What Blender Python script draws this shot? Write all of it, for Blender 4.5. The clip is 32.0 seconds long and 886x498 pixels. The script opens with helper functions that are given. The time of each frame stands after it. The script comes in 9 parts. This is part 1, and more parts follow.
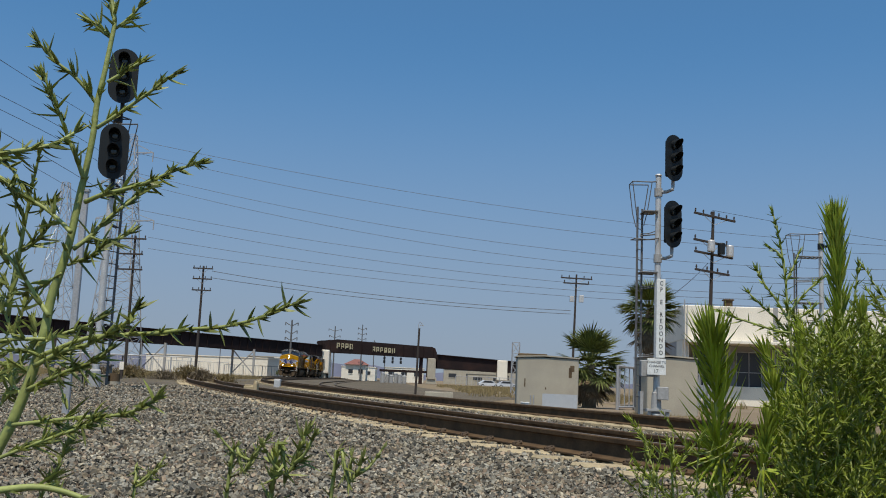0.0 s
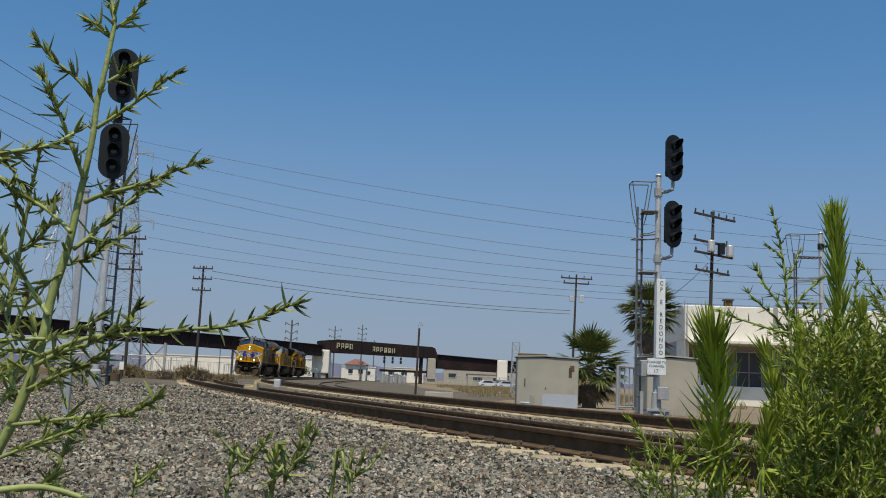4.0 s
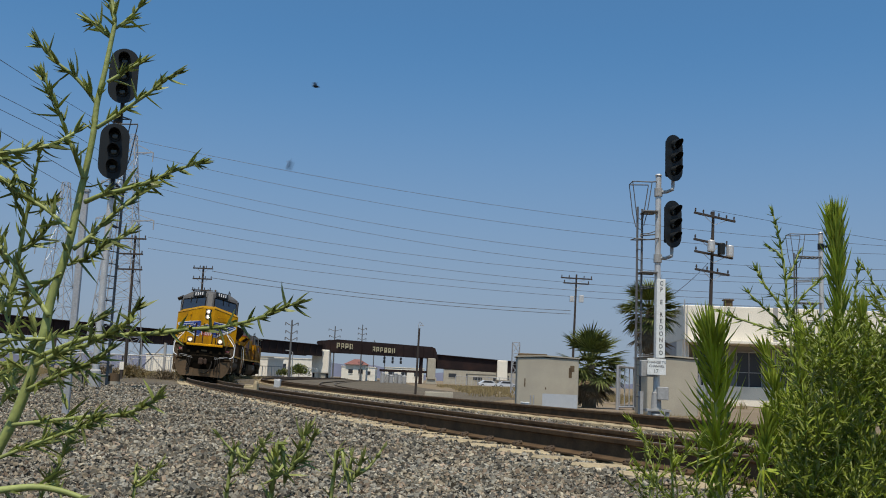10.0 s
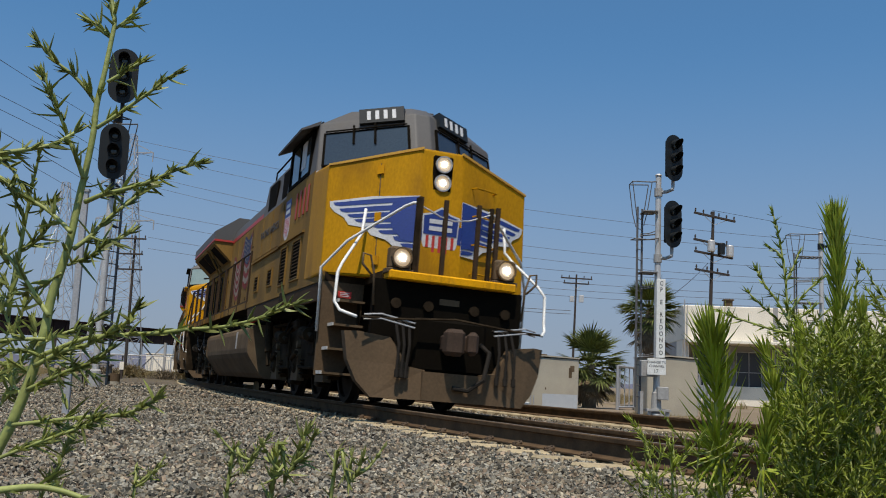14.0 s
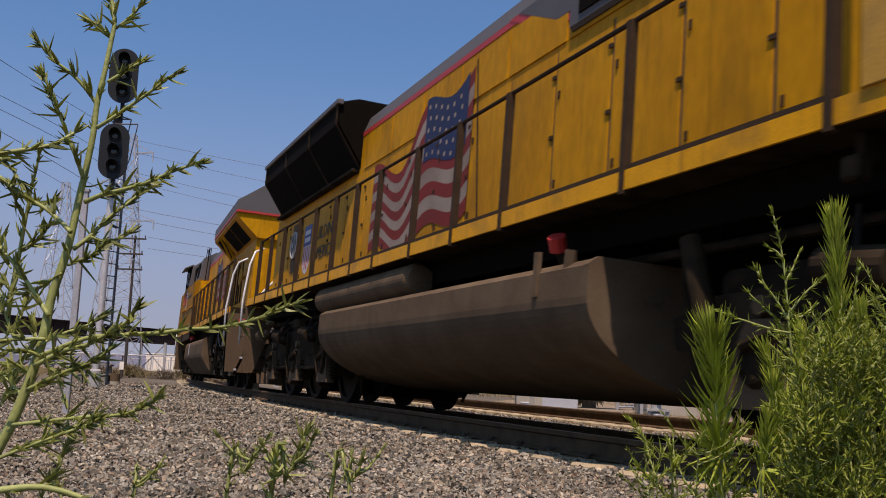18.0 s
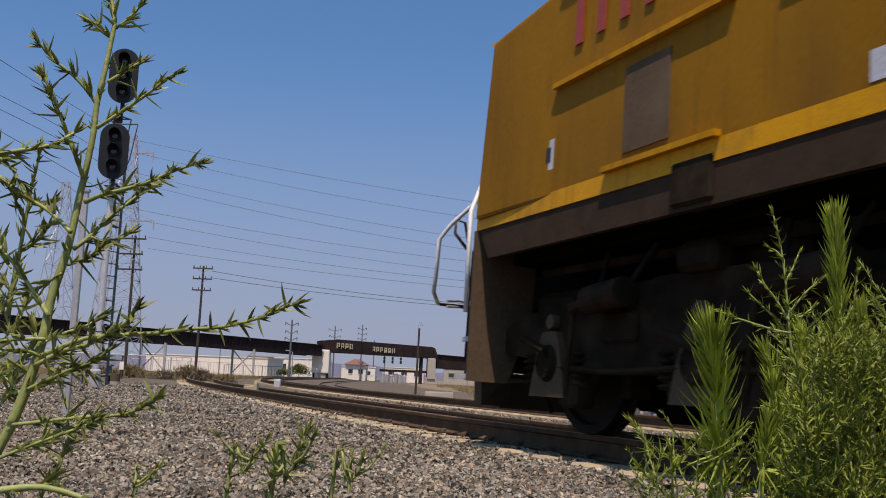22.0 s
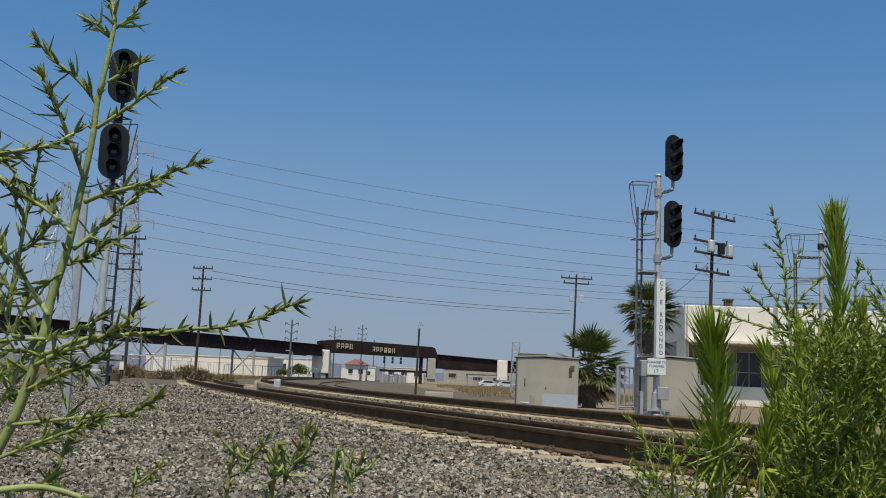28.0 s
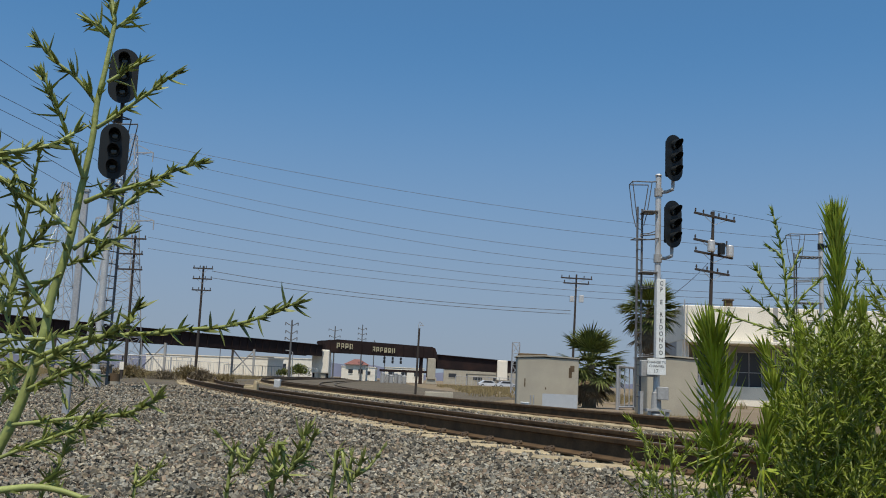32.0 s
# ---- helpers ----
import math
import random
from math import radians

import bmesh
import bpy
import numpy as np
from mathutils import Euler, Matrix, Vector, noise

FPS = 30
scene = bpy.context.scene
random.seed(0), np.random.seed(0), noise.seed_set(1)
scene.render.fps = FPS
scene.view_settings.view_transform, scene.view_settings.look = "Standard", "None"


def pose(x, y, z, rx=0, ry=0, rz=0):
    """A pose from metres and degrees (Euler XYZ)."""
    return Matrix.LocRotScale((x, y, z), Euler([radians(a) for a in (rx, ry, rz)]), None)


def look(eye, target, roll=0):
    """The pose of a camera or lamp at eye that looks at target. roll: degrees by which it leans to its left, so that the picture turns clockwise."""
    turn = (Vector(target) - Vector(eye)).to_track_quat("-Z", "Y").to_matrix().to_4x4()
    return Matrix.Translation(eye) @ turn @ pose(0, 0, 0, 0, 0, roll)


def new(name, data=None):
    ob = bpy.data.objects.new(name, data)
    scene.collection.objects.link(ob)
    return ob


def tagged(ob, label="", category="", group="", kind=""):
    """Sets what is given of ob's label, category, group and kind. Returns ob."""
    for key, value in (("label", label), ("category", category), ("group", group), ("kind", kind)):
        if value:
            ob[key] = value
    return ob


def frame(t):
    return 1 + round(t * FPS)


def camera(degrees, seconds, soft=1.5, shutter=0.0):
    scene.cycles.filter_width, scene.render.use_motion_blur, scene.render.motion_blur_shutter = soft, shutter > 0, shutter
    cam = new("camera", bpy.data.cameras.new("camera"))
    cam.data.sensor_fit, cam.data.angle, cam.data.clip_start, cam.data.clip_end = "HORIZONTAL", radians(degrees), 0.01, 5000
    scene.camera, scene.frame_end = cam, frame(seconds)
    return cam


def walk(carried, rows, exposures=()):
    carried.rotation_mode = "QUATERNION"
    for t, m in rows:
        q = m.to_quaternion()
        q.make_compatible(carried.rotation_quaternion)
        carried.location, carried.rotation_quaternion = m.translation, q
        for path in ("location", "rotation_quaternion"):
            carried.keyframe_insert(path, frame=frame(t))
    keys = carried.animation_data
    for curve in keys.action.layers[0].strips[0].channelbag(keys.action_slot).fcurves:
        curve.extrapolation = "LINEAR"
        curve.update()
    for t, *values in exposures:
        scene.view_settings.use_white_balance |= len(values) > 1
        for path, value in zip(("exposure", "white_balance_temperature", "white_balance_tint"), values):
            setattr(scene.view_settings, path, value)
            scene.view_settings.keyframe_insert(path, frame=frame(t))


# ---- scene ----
# ---- camera ----
cam = camera(49.68, 32.0, soft=1.0, shutter=0.15)
EYE = (0.0, 0.0, 0.412)
STAND = look(EYE, (0.0, 10.0, 0.412 + 10.0 * math.tan(radians(7.832))), 2.367)
walk(cam, [(0.0, STAND), (32.0, STAND)],
     exposures=[(0.0, 0.03, 6500, 10), (13.5, 0.03, 6600, 11), (16.5, 0.13, 6950, 27), (19.0, 0.15, 7100, 30), (21.3, 0.13, 6950, 29), (22.2, 0.09, 6750, 24), (23.2, 0.03, 6550, 13), (32.0, 0.03, 6500, 10)])

# ---- light ----
SUN_AZ, SUN_EL = radians(-95.0), radians(67.0)
world = bpy.data.worlds.new("sky_world")
scene.world = world
world.use_nodes = True
wn = world.node_tree.nodes
wl = world.node_tree.links
sky = wn.new("ShaderNodeTexSky")
sky.sky_type = "NISHITA"
sky.sun_disc = False
sky.sun_elevation = SUN_EL
sky.sun_rotation = math.pi / 2 - SUN_AZ
sky.air_density, sky.dust_density, sky.ozone_density = 1.0, 1.0, 6.0
wn["Background"].inputs["Strength"].default_value = 0.118
tint = wn.new("ShaderNodeMix")
tint.data_type, tint.blend_type = "RGBA", "MULTIPLY"
tint.inputs[0].default_value = 1.0
tint.inputs[7].default_value = (0.69, 1.05, 1.10, 1)
# a clear dry sky, even down to a hazy horizon
swing = wn.new("ShaderNodeTexCoord")
lift = wn.new("ShaderNodeVectorMath")
lift.operation = "ADD"
lift.inputs[1].default_value = (0.0, 0.0, 0.085)
wl.new(swing.outputs["Generated"], lift.inputs[0])
wl.new(lift.outputs[0], sky.inputs["Vector"])
wl.new(sky.outputs["Color"], tint.inputs[6])
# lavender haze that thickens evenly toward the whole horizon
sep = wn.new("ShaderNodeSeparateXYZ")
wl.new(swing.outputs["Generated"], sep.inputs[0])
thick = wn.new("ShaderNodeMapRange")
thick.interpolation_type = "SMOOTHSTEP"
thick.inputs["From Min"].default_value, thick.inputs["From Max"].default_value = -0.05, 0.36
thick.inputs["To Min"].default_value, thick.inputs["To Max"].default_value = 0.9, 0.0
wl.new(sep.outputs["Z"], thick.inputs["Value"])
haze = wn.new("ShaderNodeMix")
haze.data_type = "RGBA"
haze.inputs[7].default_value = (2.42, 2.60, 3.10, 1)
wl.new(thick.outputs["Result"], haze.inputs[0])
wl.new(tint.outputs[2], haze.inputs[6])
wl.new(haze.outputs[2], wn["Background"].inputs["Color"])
sun_data = bpy.data.lights.new("sun", "SUN")
sun_data.energy, sun_data.angle, sun_data.color = 4.1, radians(0.55), (1.0, 0.93, 0.82)
sun = new("sun", sun_data)
SUN_DIR = Vector((math.cos(SUN_AZ) * math.cos(SUN_EL), math.sin(SUN_AZ) * math.cos(SUN_EL), math.sin(SUN_EL)))
sun.matrix_world = look(SUN_DIR * 60, (0, 0, 0))

# ---- materials ----
MATS = {}


def mat(name, col, rough=0.7, metal=0.0, col2=None, scale=6.0, amount=0.5, bump=0.15, fine=40.0, rnd=0.0, island=False,
        stretch=(1, 1, 1), spec=0.5, dirt=None, dirt_scale=1.2, dirt_at=0.55, bump_dist=0.01):
    """A two-scale procedural surface: base colour, patches of a second colour, fine grain, optional dirt, relief."""
    if name in MATS:
        return MATS[name]
    m = bpy.data.materials.new(name)
    m.use_nodes = True
    n, l = m.node_tree.nodes, m.node_tree.links
    b = n["Principled BSDF"]
    b.inputs["Roughness"].default_value = rough
    b.inputs["Metallic"].default_value = metal
    b.inputs["Specular IOR Level"].default_value = spec
    tc = n.new("ShaderNodeTexCoord")
    mp = n.new("ShaderNodeMapping")
    mp.inputs["Scale"].default_value = stretch
    l.new(tc.outputs["Object"], mp.inputs["Vector"])
    big = n.new("ShaderNodeTexNoise")
    big.inputs["Scale"].default_value = scale
    big.inputs["Detail"].default_value = 6
    l.new(mp.outputs["Vector"], big.inputs["Vector"])
    small = n.new("ShaderNodeTexNoise")
    small.inputs["Scale"].default_value = fine
    small.inputs["Detail"].default_value = 4
    l.new(mp.outputs["Vector"], small.inputs["Vector"])
    c2 = col2 or tuple(c * 0.6 for c in col)
    ramp = n.new("ShaderNodeMapRange")
    ramp.inputs["From Min"].default_value, ramp.inputs["From Max"].default_value = 0.35, 0.7
    ramp.inputs["To Max"].default_value = amount
    l.new(big.outputs["Fac"], ramp.inputs["Value"])
    mix = n.new("ShaderNodeMix")
    mix.data_type = "RGBA"
    mix.inputs[6].default_value = (*col, 1)
    mix.inputs[7].default_value = (*c2, 1)
    l.new(ramp.outputs["Result"], mix.inputs[0])
    out = mix.outputs[2]
    grain = n.new("ShaderNodeMapRange")
    grain.inputs["From Min"].default_value, grain.inputs["From Max"].default_value = 0.3, 0.7
    grain.inputs["To Min"].default_value, grain.inputs["To Max"].default_value = 0.86, 1.12
    l.new(small.outputs["Fac"], grain.inputs["Value"])
    mul = n.new("ShaderNodeVectorMath")
    mul.operation = "SCALE"
    l.new(out, mul.inputs[0])
    l.new(grain.outputs["Result"], mul.inputs["Scale"])
    out = mul.outputs[0]
    if rnd:
        if island:
            gi = n.new("ShaderNodeNewGeometry")
            src = gi.outputs["Random Per Island"]
        else:
            oi = n.new("ShaderNodeObjectInfo")
            src = oi.outputs["Random"]
        rr = n.new("ShaderNodeMapRange")
        rr.inputs["To Min"].default_value, rr.inputs["To Max"].default_value = 1 - rnd, 1 + rnd
        l.new(src, rr.inputs["Value"])
        m2 = n.new("ShaderNodeVectorMath")
        m2.operation = "SCALE"
        l.new(out, m2.inputs[0])
        l.new(rr.outputs["Result"], m2.inputs["Scale"])
        out = m2.outputs[0]
    if dirt:
        dn = n.new("ShaderNodeTexNoise")
        dn.inputs["Scale"].default_value = dirt_scale
        dn.inputs["Detail"].default_value = 8
        l.new(mp.outputs["Vector"], dn.inputs["Vector"])
        dr = n.new("ShaderNodeMapRange")
        dr.inputs["From Min"].default_value, dr.inputs["From Max"].default_value = dirt_at - 0.1, dirt_at + 0.15
        dr.inputs["To Max"].default_value = 0.75
        l.new(dn.outputs["Fac"], dr.inputs["Value"])
        dm = n.new("ShaderNodeMix")
        dm.data_type = "RGBA"
        dm.inputs[7].default_value = (*dirt, 1)
        l.new(dr.outputs["Result"], dm.inputs[0])
        l.new(out, dm.inputs[6])
        out = dm.outputs[2]
    l.new(out, b.inputs["Base Color"])
    if bump:
        bn = n.new("ShaderNodeBump")
        bn.inputs["Strength"].default_value = bump
        bn.inputs["Distance"].default_value = bump_dist
        l.new(small.outputs["Fac"], bn.inputs["Height"])
        l.new(bn.outputs["Normal"], b.inputs["Normal"])
    MATS[name] = m
    return m


def glow(name, col, strength):
    m = bpy.data.materials.new(name)
    m.use_nodes = True
    b = m.node_tree.nodes["Principled BSDF"]
    b.inputs["Base Color"].default_value = (0.5, 0.5, 0.5, 1)
    b.inputs["Emission Color"].default_value = (*col, 1)
    b.inputs["Emission Strength"].default_value = strength
    MATS[name] = m
    return m


YELLOW = mat("engine_yellow_paint", (0.54, 0.250, 0.003), 0.55, 0, (0.40, 0.175, 0.003), 1.1, 0.8, 0.02, 14, dirt=(0.17, 0.082, 0.010), dirt_scale=1.5, dirt_at=0.65, stretch=(1, 1, 0.45), spec=0.08)
LEADY = mat("worn_yellow_nose_paint", (0.46, 0.225, 0.003), 0.55, 0, (0.34, 0.155, 0.003), 1.2, 0.8, 0.03, 40, dirt=(0.16, 0.085, 0.012), dirt_scale=1.2, dirt_at=0.62, stretch=(1, 1, 0.4), spec=0.1)
DUSTY = mat("dusty_brown_yellow_paint", (0.25, 0.145, 0.038), 0.75, 0, (0.19, 0.105, 0.028), 1.3, 0.8, 0.05, 50, dirt=(0.11, 0.07, 0.03), dirt_scale=1.2, dirt_at=0.55, stretch=(1, 1, 0.4), spec=0.08)
STRIPE = mat("sill_yellow_paint", (0.72, 0.33, 0.003), 0.5, 0, (0.5, 0.235, 0.006), 2, 0.6, 0.05, 60, dirt=(0.14, 0.085, 0.03), dirt_scale=2.5, dirt_at=0.64, spec=0.12)
SOOTY = mat("sooty_yellow_paint", (0.31, 0.148, 0.010), 0.7, 0, (0.15, 0.075, 0.010), 1.6, 0.9, 0.06, 50, dirt=(0.055, 0.034, 0.014), dirt_scale=1.3, dirt_at=0.5, stretch=(1, 1, 0.35), spec=0.08)
GRIMY = mat("grimy_yellow_paint", (0.31, 0.142, 0.004), 0.65, 0, (0.22, 0.097, 0.004), 1.3, 0.9, 0.05, 60, dirt=(0.13, 0.065, 0.014), dirt_scale=1.2, dirt_at=0.58, stretch=(1, 1, 0.4), spec=0.1)
GREY = mat("dull_grey_paint", (0.082, 0.077, 0.072), 0.6, 0, (0.068, 0.063, 0.058), 1.5, 0.7, 0.06, 50, dirt=(0.09, 0.075, 0.06), dirt_scale=1.5, dirt_at=0.6)
UNDER = mat("underframe_grey", (0.125, 0.085, 0.05), 0.85, 0, (0.082, 0.056, 0.033), 2.5, 0.8, 0.15, 40, dirt=(0.16, 0.116, 0.07), dirt_scale=2.0, dirt_at=0.58, spec=0.08)
# dark greasy steel, made near-black to hold the shade beneath the bodies
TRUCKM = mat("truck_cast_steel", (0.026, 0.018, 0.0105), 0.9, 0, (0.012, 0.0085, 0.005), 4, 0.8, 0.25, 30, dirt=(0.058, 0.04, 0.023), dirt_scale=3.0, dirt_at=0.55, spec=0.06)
# grilles are black themselves; on underframe parts this black stands for shade
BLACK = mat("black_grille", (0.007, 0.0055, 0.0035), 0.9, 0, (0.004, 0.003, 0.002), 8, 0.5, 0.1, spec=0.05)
WHITE = mat("white_handrail_paint", (0.78, 0.77, 0.72), 0.45, 0, (0.6, 0.58, 0.52), 8, 0.5, 0.03)
RED = mat("red_stripe_paint", (0.45, 0.03, 0.02), 0.5, 0, (0.33, 0.035, 0.025), 3, 0.5, 0.03)
BLUE = mat("emblem_blue", (0.010, 0.032, 0.19), 0.5, 0, (0.02, 0.045, 0.17), 4, 0.4, 0.03)
SILVER = mat("emblem_white", (0.55, 0.55, 0.55), 0.5, 0, (0.42, 0.42, 0.42), 4, 0.4, 0.03)
# wheel steel, with the shade behind the truck frames included in its colour
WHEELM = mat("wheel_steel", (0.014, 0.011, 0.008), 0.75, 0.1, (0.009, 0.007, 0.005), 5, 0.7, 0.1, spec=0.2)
WSHIELD = mat("sky_reflecting_glass", (0.022, 0.03, 0.045), 0.05, 0.0, (0.03, 0.038, 0.05), 1.2, 0.5, 0.0, spec=0.8)
GLASS = mat("dark_cab_glass", (0.02, 0.03, 0.035), 0.06, 0, (0.025, 0.035, 0.04), 2, 0.3, 0.0, spec=0.8)
LENS = glow("lit_headlamp", (1.0, 0.78, 0.45), 30.0)
RAILING = mat("brown_railing_steel", (0.055, 0.034, 0.019), 0.8, 0, (0.032, 0.021, 0.012), 6, 0.7, 0.08, spec=0.1)
LENSW = glow("warm_lamp_glass", (1.0, 0.68, 0.30), 0.35)
RAILTOP = mat("worn_rail_steel", (0.26, 0.19, 0.13), 0.5, 0.35, (0.13, 0.09, 0.06), 12, 0.6, 0.06, 60)
RUST = mat("rusted_rail_side", (0.115, 0.072, 0.038), 0.9, 0, (0.06, 0.036, 0.02), 6, 0.8, 0.2, 60, spec=0.15)
TIE = mat("concrete_tie", (0.44, 0.35, 0.215), 0.9, 0, (0.3, 0.23, 0.135), 7, 0.8, 0.3, 60, rnd=0.12, spec=0.12)
CLIPM = mat("rusted_clip", (0.075, 0.045, 0.022), 0.85, 0.0, (0.045, 0.028, 0.016), 20, 0.6, 0.1)
STONE = mat("ballast_stone", (0.248, 0.222, 0.174), 0.9, 0, (0.158, 0.136, 0.097), 0.9, 0.7, 0.35, 90, rnd=0.72, island=True, dirt=(0.175, 0.138, 0.10), dirt_scale=0.5, dirt_at=0.62, spec=0.12)
# bed darker than its stones: shade in the gaps put into the colour
BALLAST = mat("ballast_bed_gap_shade", (0.055, 0.048, 0.040), 0.95, 0, (0.02, 0.018, 0.016), 26, 0.9, 1.0, 24, dirt=(0.17, 0.13, 0.095), dirt_scale=0.35, dirt_at=0.58, bump_dist=0.04, spec=0.12)
BALLASTF = mat("far_ballast", (0.135, 0.11, 0.078), 0.95, 0, (0.07, 0.056, 0.04), 9, 0.9, 0.8, 10, dirt=(0.155, 0.13, 0.092), dirt_scale=0.3, dirt_at=0.56, bump_dist=0.04, spec=0.12)
DIRT = mat("dry_dirt", (0.23, 0.175, 0.12), 0.95, 0, (0.17, 0.125, 0.07), 0.15, 0.9, 0.5, 3.0, dirt=(0.25, 0.185, 0.09), dirt_scale=0.05, dirt_at=0.55, bump_dist=0.05, spec=0.12)
CONC = mat("grey_concrete", (0.42, 0.375, 0.29), 0.9, 0, (0.34, 0.30, 0.235), 1.3, 0.7, 0.12, 30, dirt=(0.3, 0.27, 0.22), dirt_scale=0.8, dirt_at=0.64, spec=0.12)
PATCH = mat("grey_patch_paint", (0.42, 0.44, 0.46), 0.8, 0, (0.36, 0.38, 0.4), 3, 0.6, 0.05)
GALV = mat("galvanised_steel", (0.44, 0.43, 0.42), 0.5, 0.4, (0.34, 0.33, 0.32), 6, 0.6, 0.06, 50)
ALUM = mat("aluminium_paint", (0.55, 0.54, 0.52), 0.5, 0.3, (0.42, 0.41, 0.39), 5, 0.6, 0.05)
LADM = mat("weathered_ladder_steel", (0.13, 0.125, 0.12), 0.6, 0.2, (0.09, 0.085, 0.08), 6, 0.6, 0.05, 50)
SIGBLK = mat("signal_black_paint", (0.011, 0.013, 0.014), 0.5, 0, (0.016, 0.018, 0.018), 5, 0.5, 0.04, spec=0.25)
LENSD = mat("unlit_signal_lens", (0.03, 0.035, 0.03), 0.12, 0, (0.02, 0.02, 0.02), 5, 0.3, 0.0)
WOOD = mat("tarred_pole_wood", (0.05, 0.037, 0.029), 0.9, 0, (0.03, 0.023, 0.019), 3, 0.8, 0.3, 40, stretch=(6, 6, 0.6))
WIRE = mat("dark_wire", (0.045, 0.046, 0.05), 0.6, 0.0, (0.03, 0.03, 0.034), 2, 0.4, 0)
BRIDGE = mat("brown_bridge_steel", (0.026, 0.016, 0.015), 0.85, 0, (0.018, 0.013, 0.013), 0.35, 0.8, 0.1, 6, dirt=(0.06, 0.03, 0.022), dirt_scale=0.2, dirt_at=0.62, spec=0.15)
PLASTER = mat("white_plaster", (0.80, 0.73, 0.60), 0.9, 0, (0.72, 0.65, 0.53), 0.7, 0.6, 0.06, 15, dirt=(0.5, 0.45, 0.37), dirt_scale=0.35, dirt_at=0.7)
GREYWALL = mat("grey_wall_paint", (0.34, 0.33, 0.31), 0.85, 0, (0.27, 0.26, 0.25), 0.8, 0.6, 0.05, 15)
DARKIN = mat("dark_opening", (0.03, 0.032, 0.035), 0.3, 0, (0.045, 0.045, 0.05), 0.8, 0.5, 0)
ROOFRED = mat("red_roof", (0.21, 0.09, 0.07), 0.85, 0, (0.22, 0.07, 0.05), 1, 0.6, 0.1)
LEAF = mat("weed_leaf", (0.33, 0.36, 0.09), 0.5, 0, (0.165, 0.19, 0.045), 12, 0.7, 0.05, 120, rnd=0.3, island=True)
LEAFT = mat("shoot_leaf", (0.40, 0.47, 0.045), 0.5, 0, (0.24, 0.30, 0.028), 10, 0.7, 0.05, 120, rnd=0.25, island=True)
LEAFB = mat("bush_leaf", (0.33, 0.39, 0.042), 0.55, 0, (0.145, 0.19, 0.02), 6, 0.8, 0.05, 120, rnd=0.3, island=True)
STEM = mat("weed_stem", (0.31, 0.34, 0.10), 0.6, 0, (0.18, 0.195, 0.04), 15, 0.7, 0.1, 150)
PALML = mat("palm_frond", (0.20, 0.225, 0.05), 0.6, 0, (0.11, 0.125, 0.03), 3, 0.7, 0.05, 30, rnd=0.35, island=True)
PALMD = mat("dead_palm_frond", (0.20, 0.15, 0.09), 0.9, 0, (0.12, 0.09, 0.055), 3, 0.7, 0.1, 30, rnd=0.3, island=True)
GRASS = mat("dry_grass", (0.33, 0.25, 0.115), 0.9, 0, (0.22, 0.17, 0.08), 2, 0.8, 0.05, 30, rnd=0.35, island=True)
LETTER = mat("black_lettering", (0.02, 0.018, 0.016), 0.6, 0, (0.03, 0.027, 0.025), 6, 0.4, 0.02)
LETTERR = mat("red_lettering", (0.36, 0.045, 0.025), 0.6, 0, (0.26, 0.05, 0.03), 6, 0.4, 0.02)
GRAFF = mat("pale_graffiti_paint", (0.50, 0.45, 0.30), 0.8, 0, (0.36, 0.29, 0.16), 2, 0.6, 0.03)
# rusty rain streaks and soot that run down the yellow sheet metal
for streaked in (YELLOW, GRIMY, STRIPE):
    yt = streaked.node_tree
    ytc, ymp, yno, yrg, ymx = (yt.nodes.new("ShaderNode" + k) for k in ("TexCoord", "Mapping", "TexNoise", "MapRange", "Mix"))
    ymp.inputs["Scale"].default_value = (7.0, 7.0, 0.55)
    yno.inputs["Scale"].default_value, yno.inputs["Detail"].default_value = 1.6, 7
    yrg.inputs["From Min"].default_value, yrg.inputs["From Max"].default_value = 0.56, 0.74
    yrg.inputs["To Max"].default_value = 0.42
    ymx.data_type = "RGBA"
    ymx.inputs[7].default_value = (0.12, 0.055, 0.012, 1)
    yb = yt.nodes["Principled BSDF"]
    yt.links.new(ytc.outputs["Object"], ymp.inputs["Vector"])
    yt.links.new(ymp.outputs["Vector"], yno.inputs["Vector"])
    yt.links.new(yno.outputs["Fac"], yrg.inputs["Value"])
    yt.links.new(yrg.outputs["Result"], ymx.inputs[0])
    yt.links.new(yb.inputs["Base Color"].links[0].from_socket, ymx.inputs[6])
    yt.links.new(ymx.outputs[2], yb.inputs["Base Color"])
# hue of single stones: grey, tan, reddish and a few pale ones
sn = STONE.node_tree
sgeo = sn.nodes.new("ShaderNodeNewGeometry")
smul = sn.nodes.new("ShaderNodeMath")
smul.operation = "MULTIPLY"
smul.inputs[1].default_value = 17.31
sfr = sn.nodes.new("ShaderNodeMath")
sfr.operation = "FRACT"
shue = sn.nodes.new("ShaderNodeValToRGB")
shue.color_ramp.interpolation = "CONSTANT"
shue.color_ramp.elements[0].color = (0.96, 0.98, 1.0, 1)
shue.color_ramp.elements[1].position = 0.42
shue.color_ramp.elements[1].color = (1.06, 0.98, 0.88, 1)
for at_, col_ in ((0.68, (1.08, 0.90, 0.80, 1)), (0.80, (0.45, 0.45, 0.47, 1)), (0.93, (1.45, 1.40, 1.30, 1))):
    shue.color_ramp.elements.new(at_).color = col_
stint = sn.nodes.new("ShaderNodeMix")
stint.data_type, stint.blend_type = "RGBA", "MULTIPLY"
stint.inputs[0].default_value = 1.0
sbsdf = sn.nodes["Principled BSDF"]
sn.links.new(sbsdf.inputs["Base Color"].links[0].from_socket, stint.inputs[6])
sn.links.new(sgeo.outputs["Random Per Island"], smul.inputs[0])
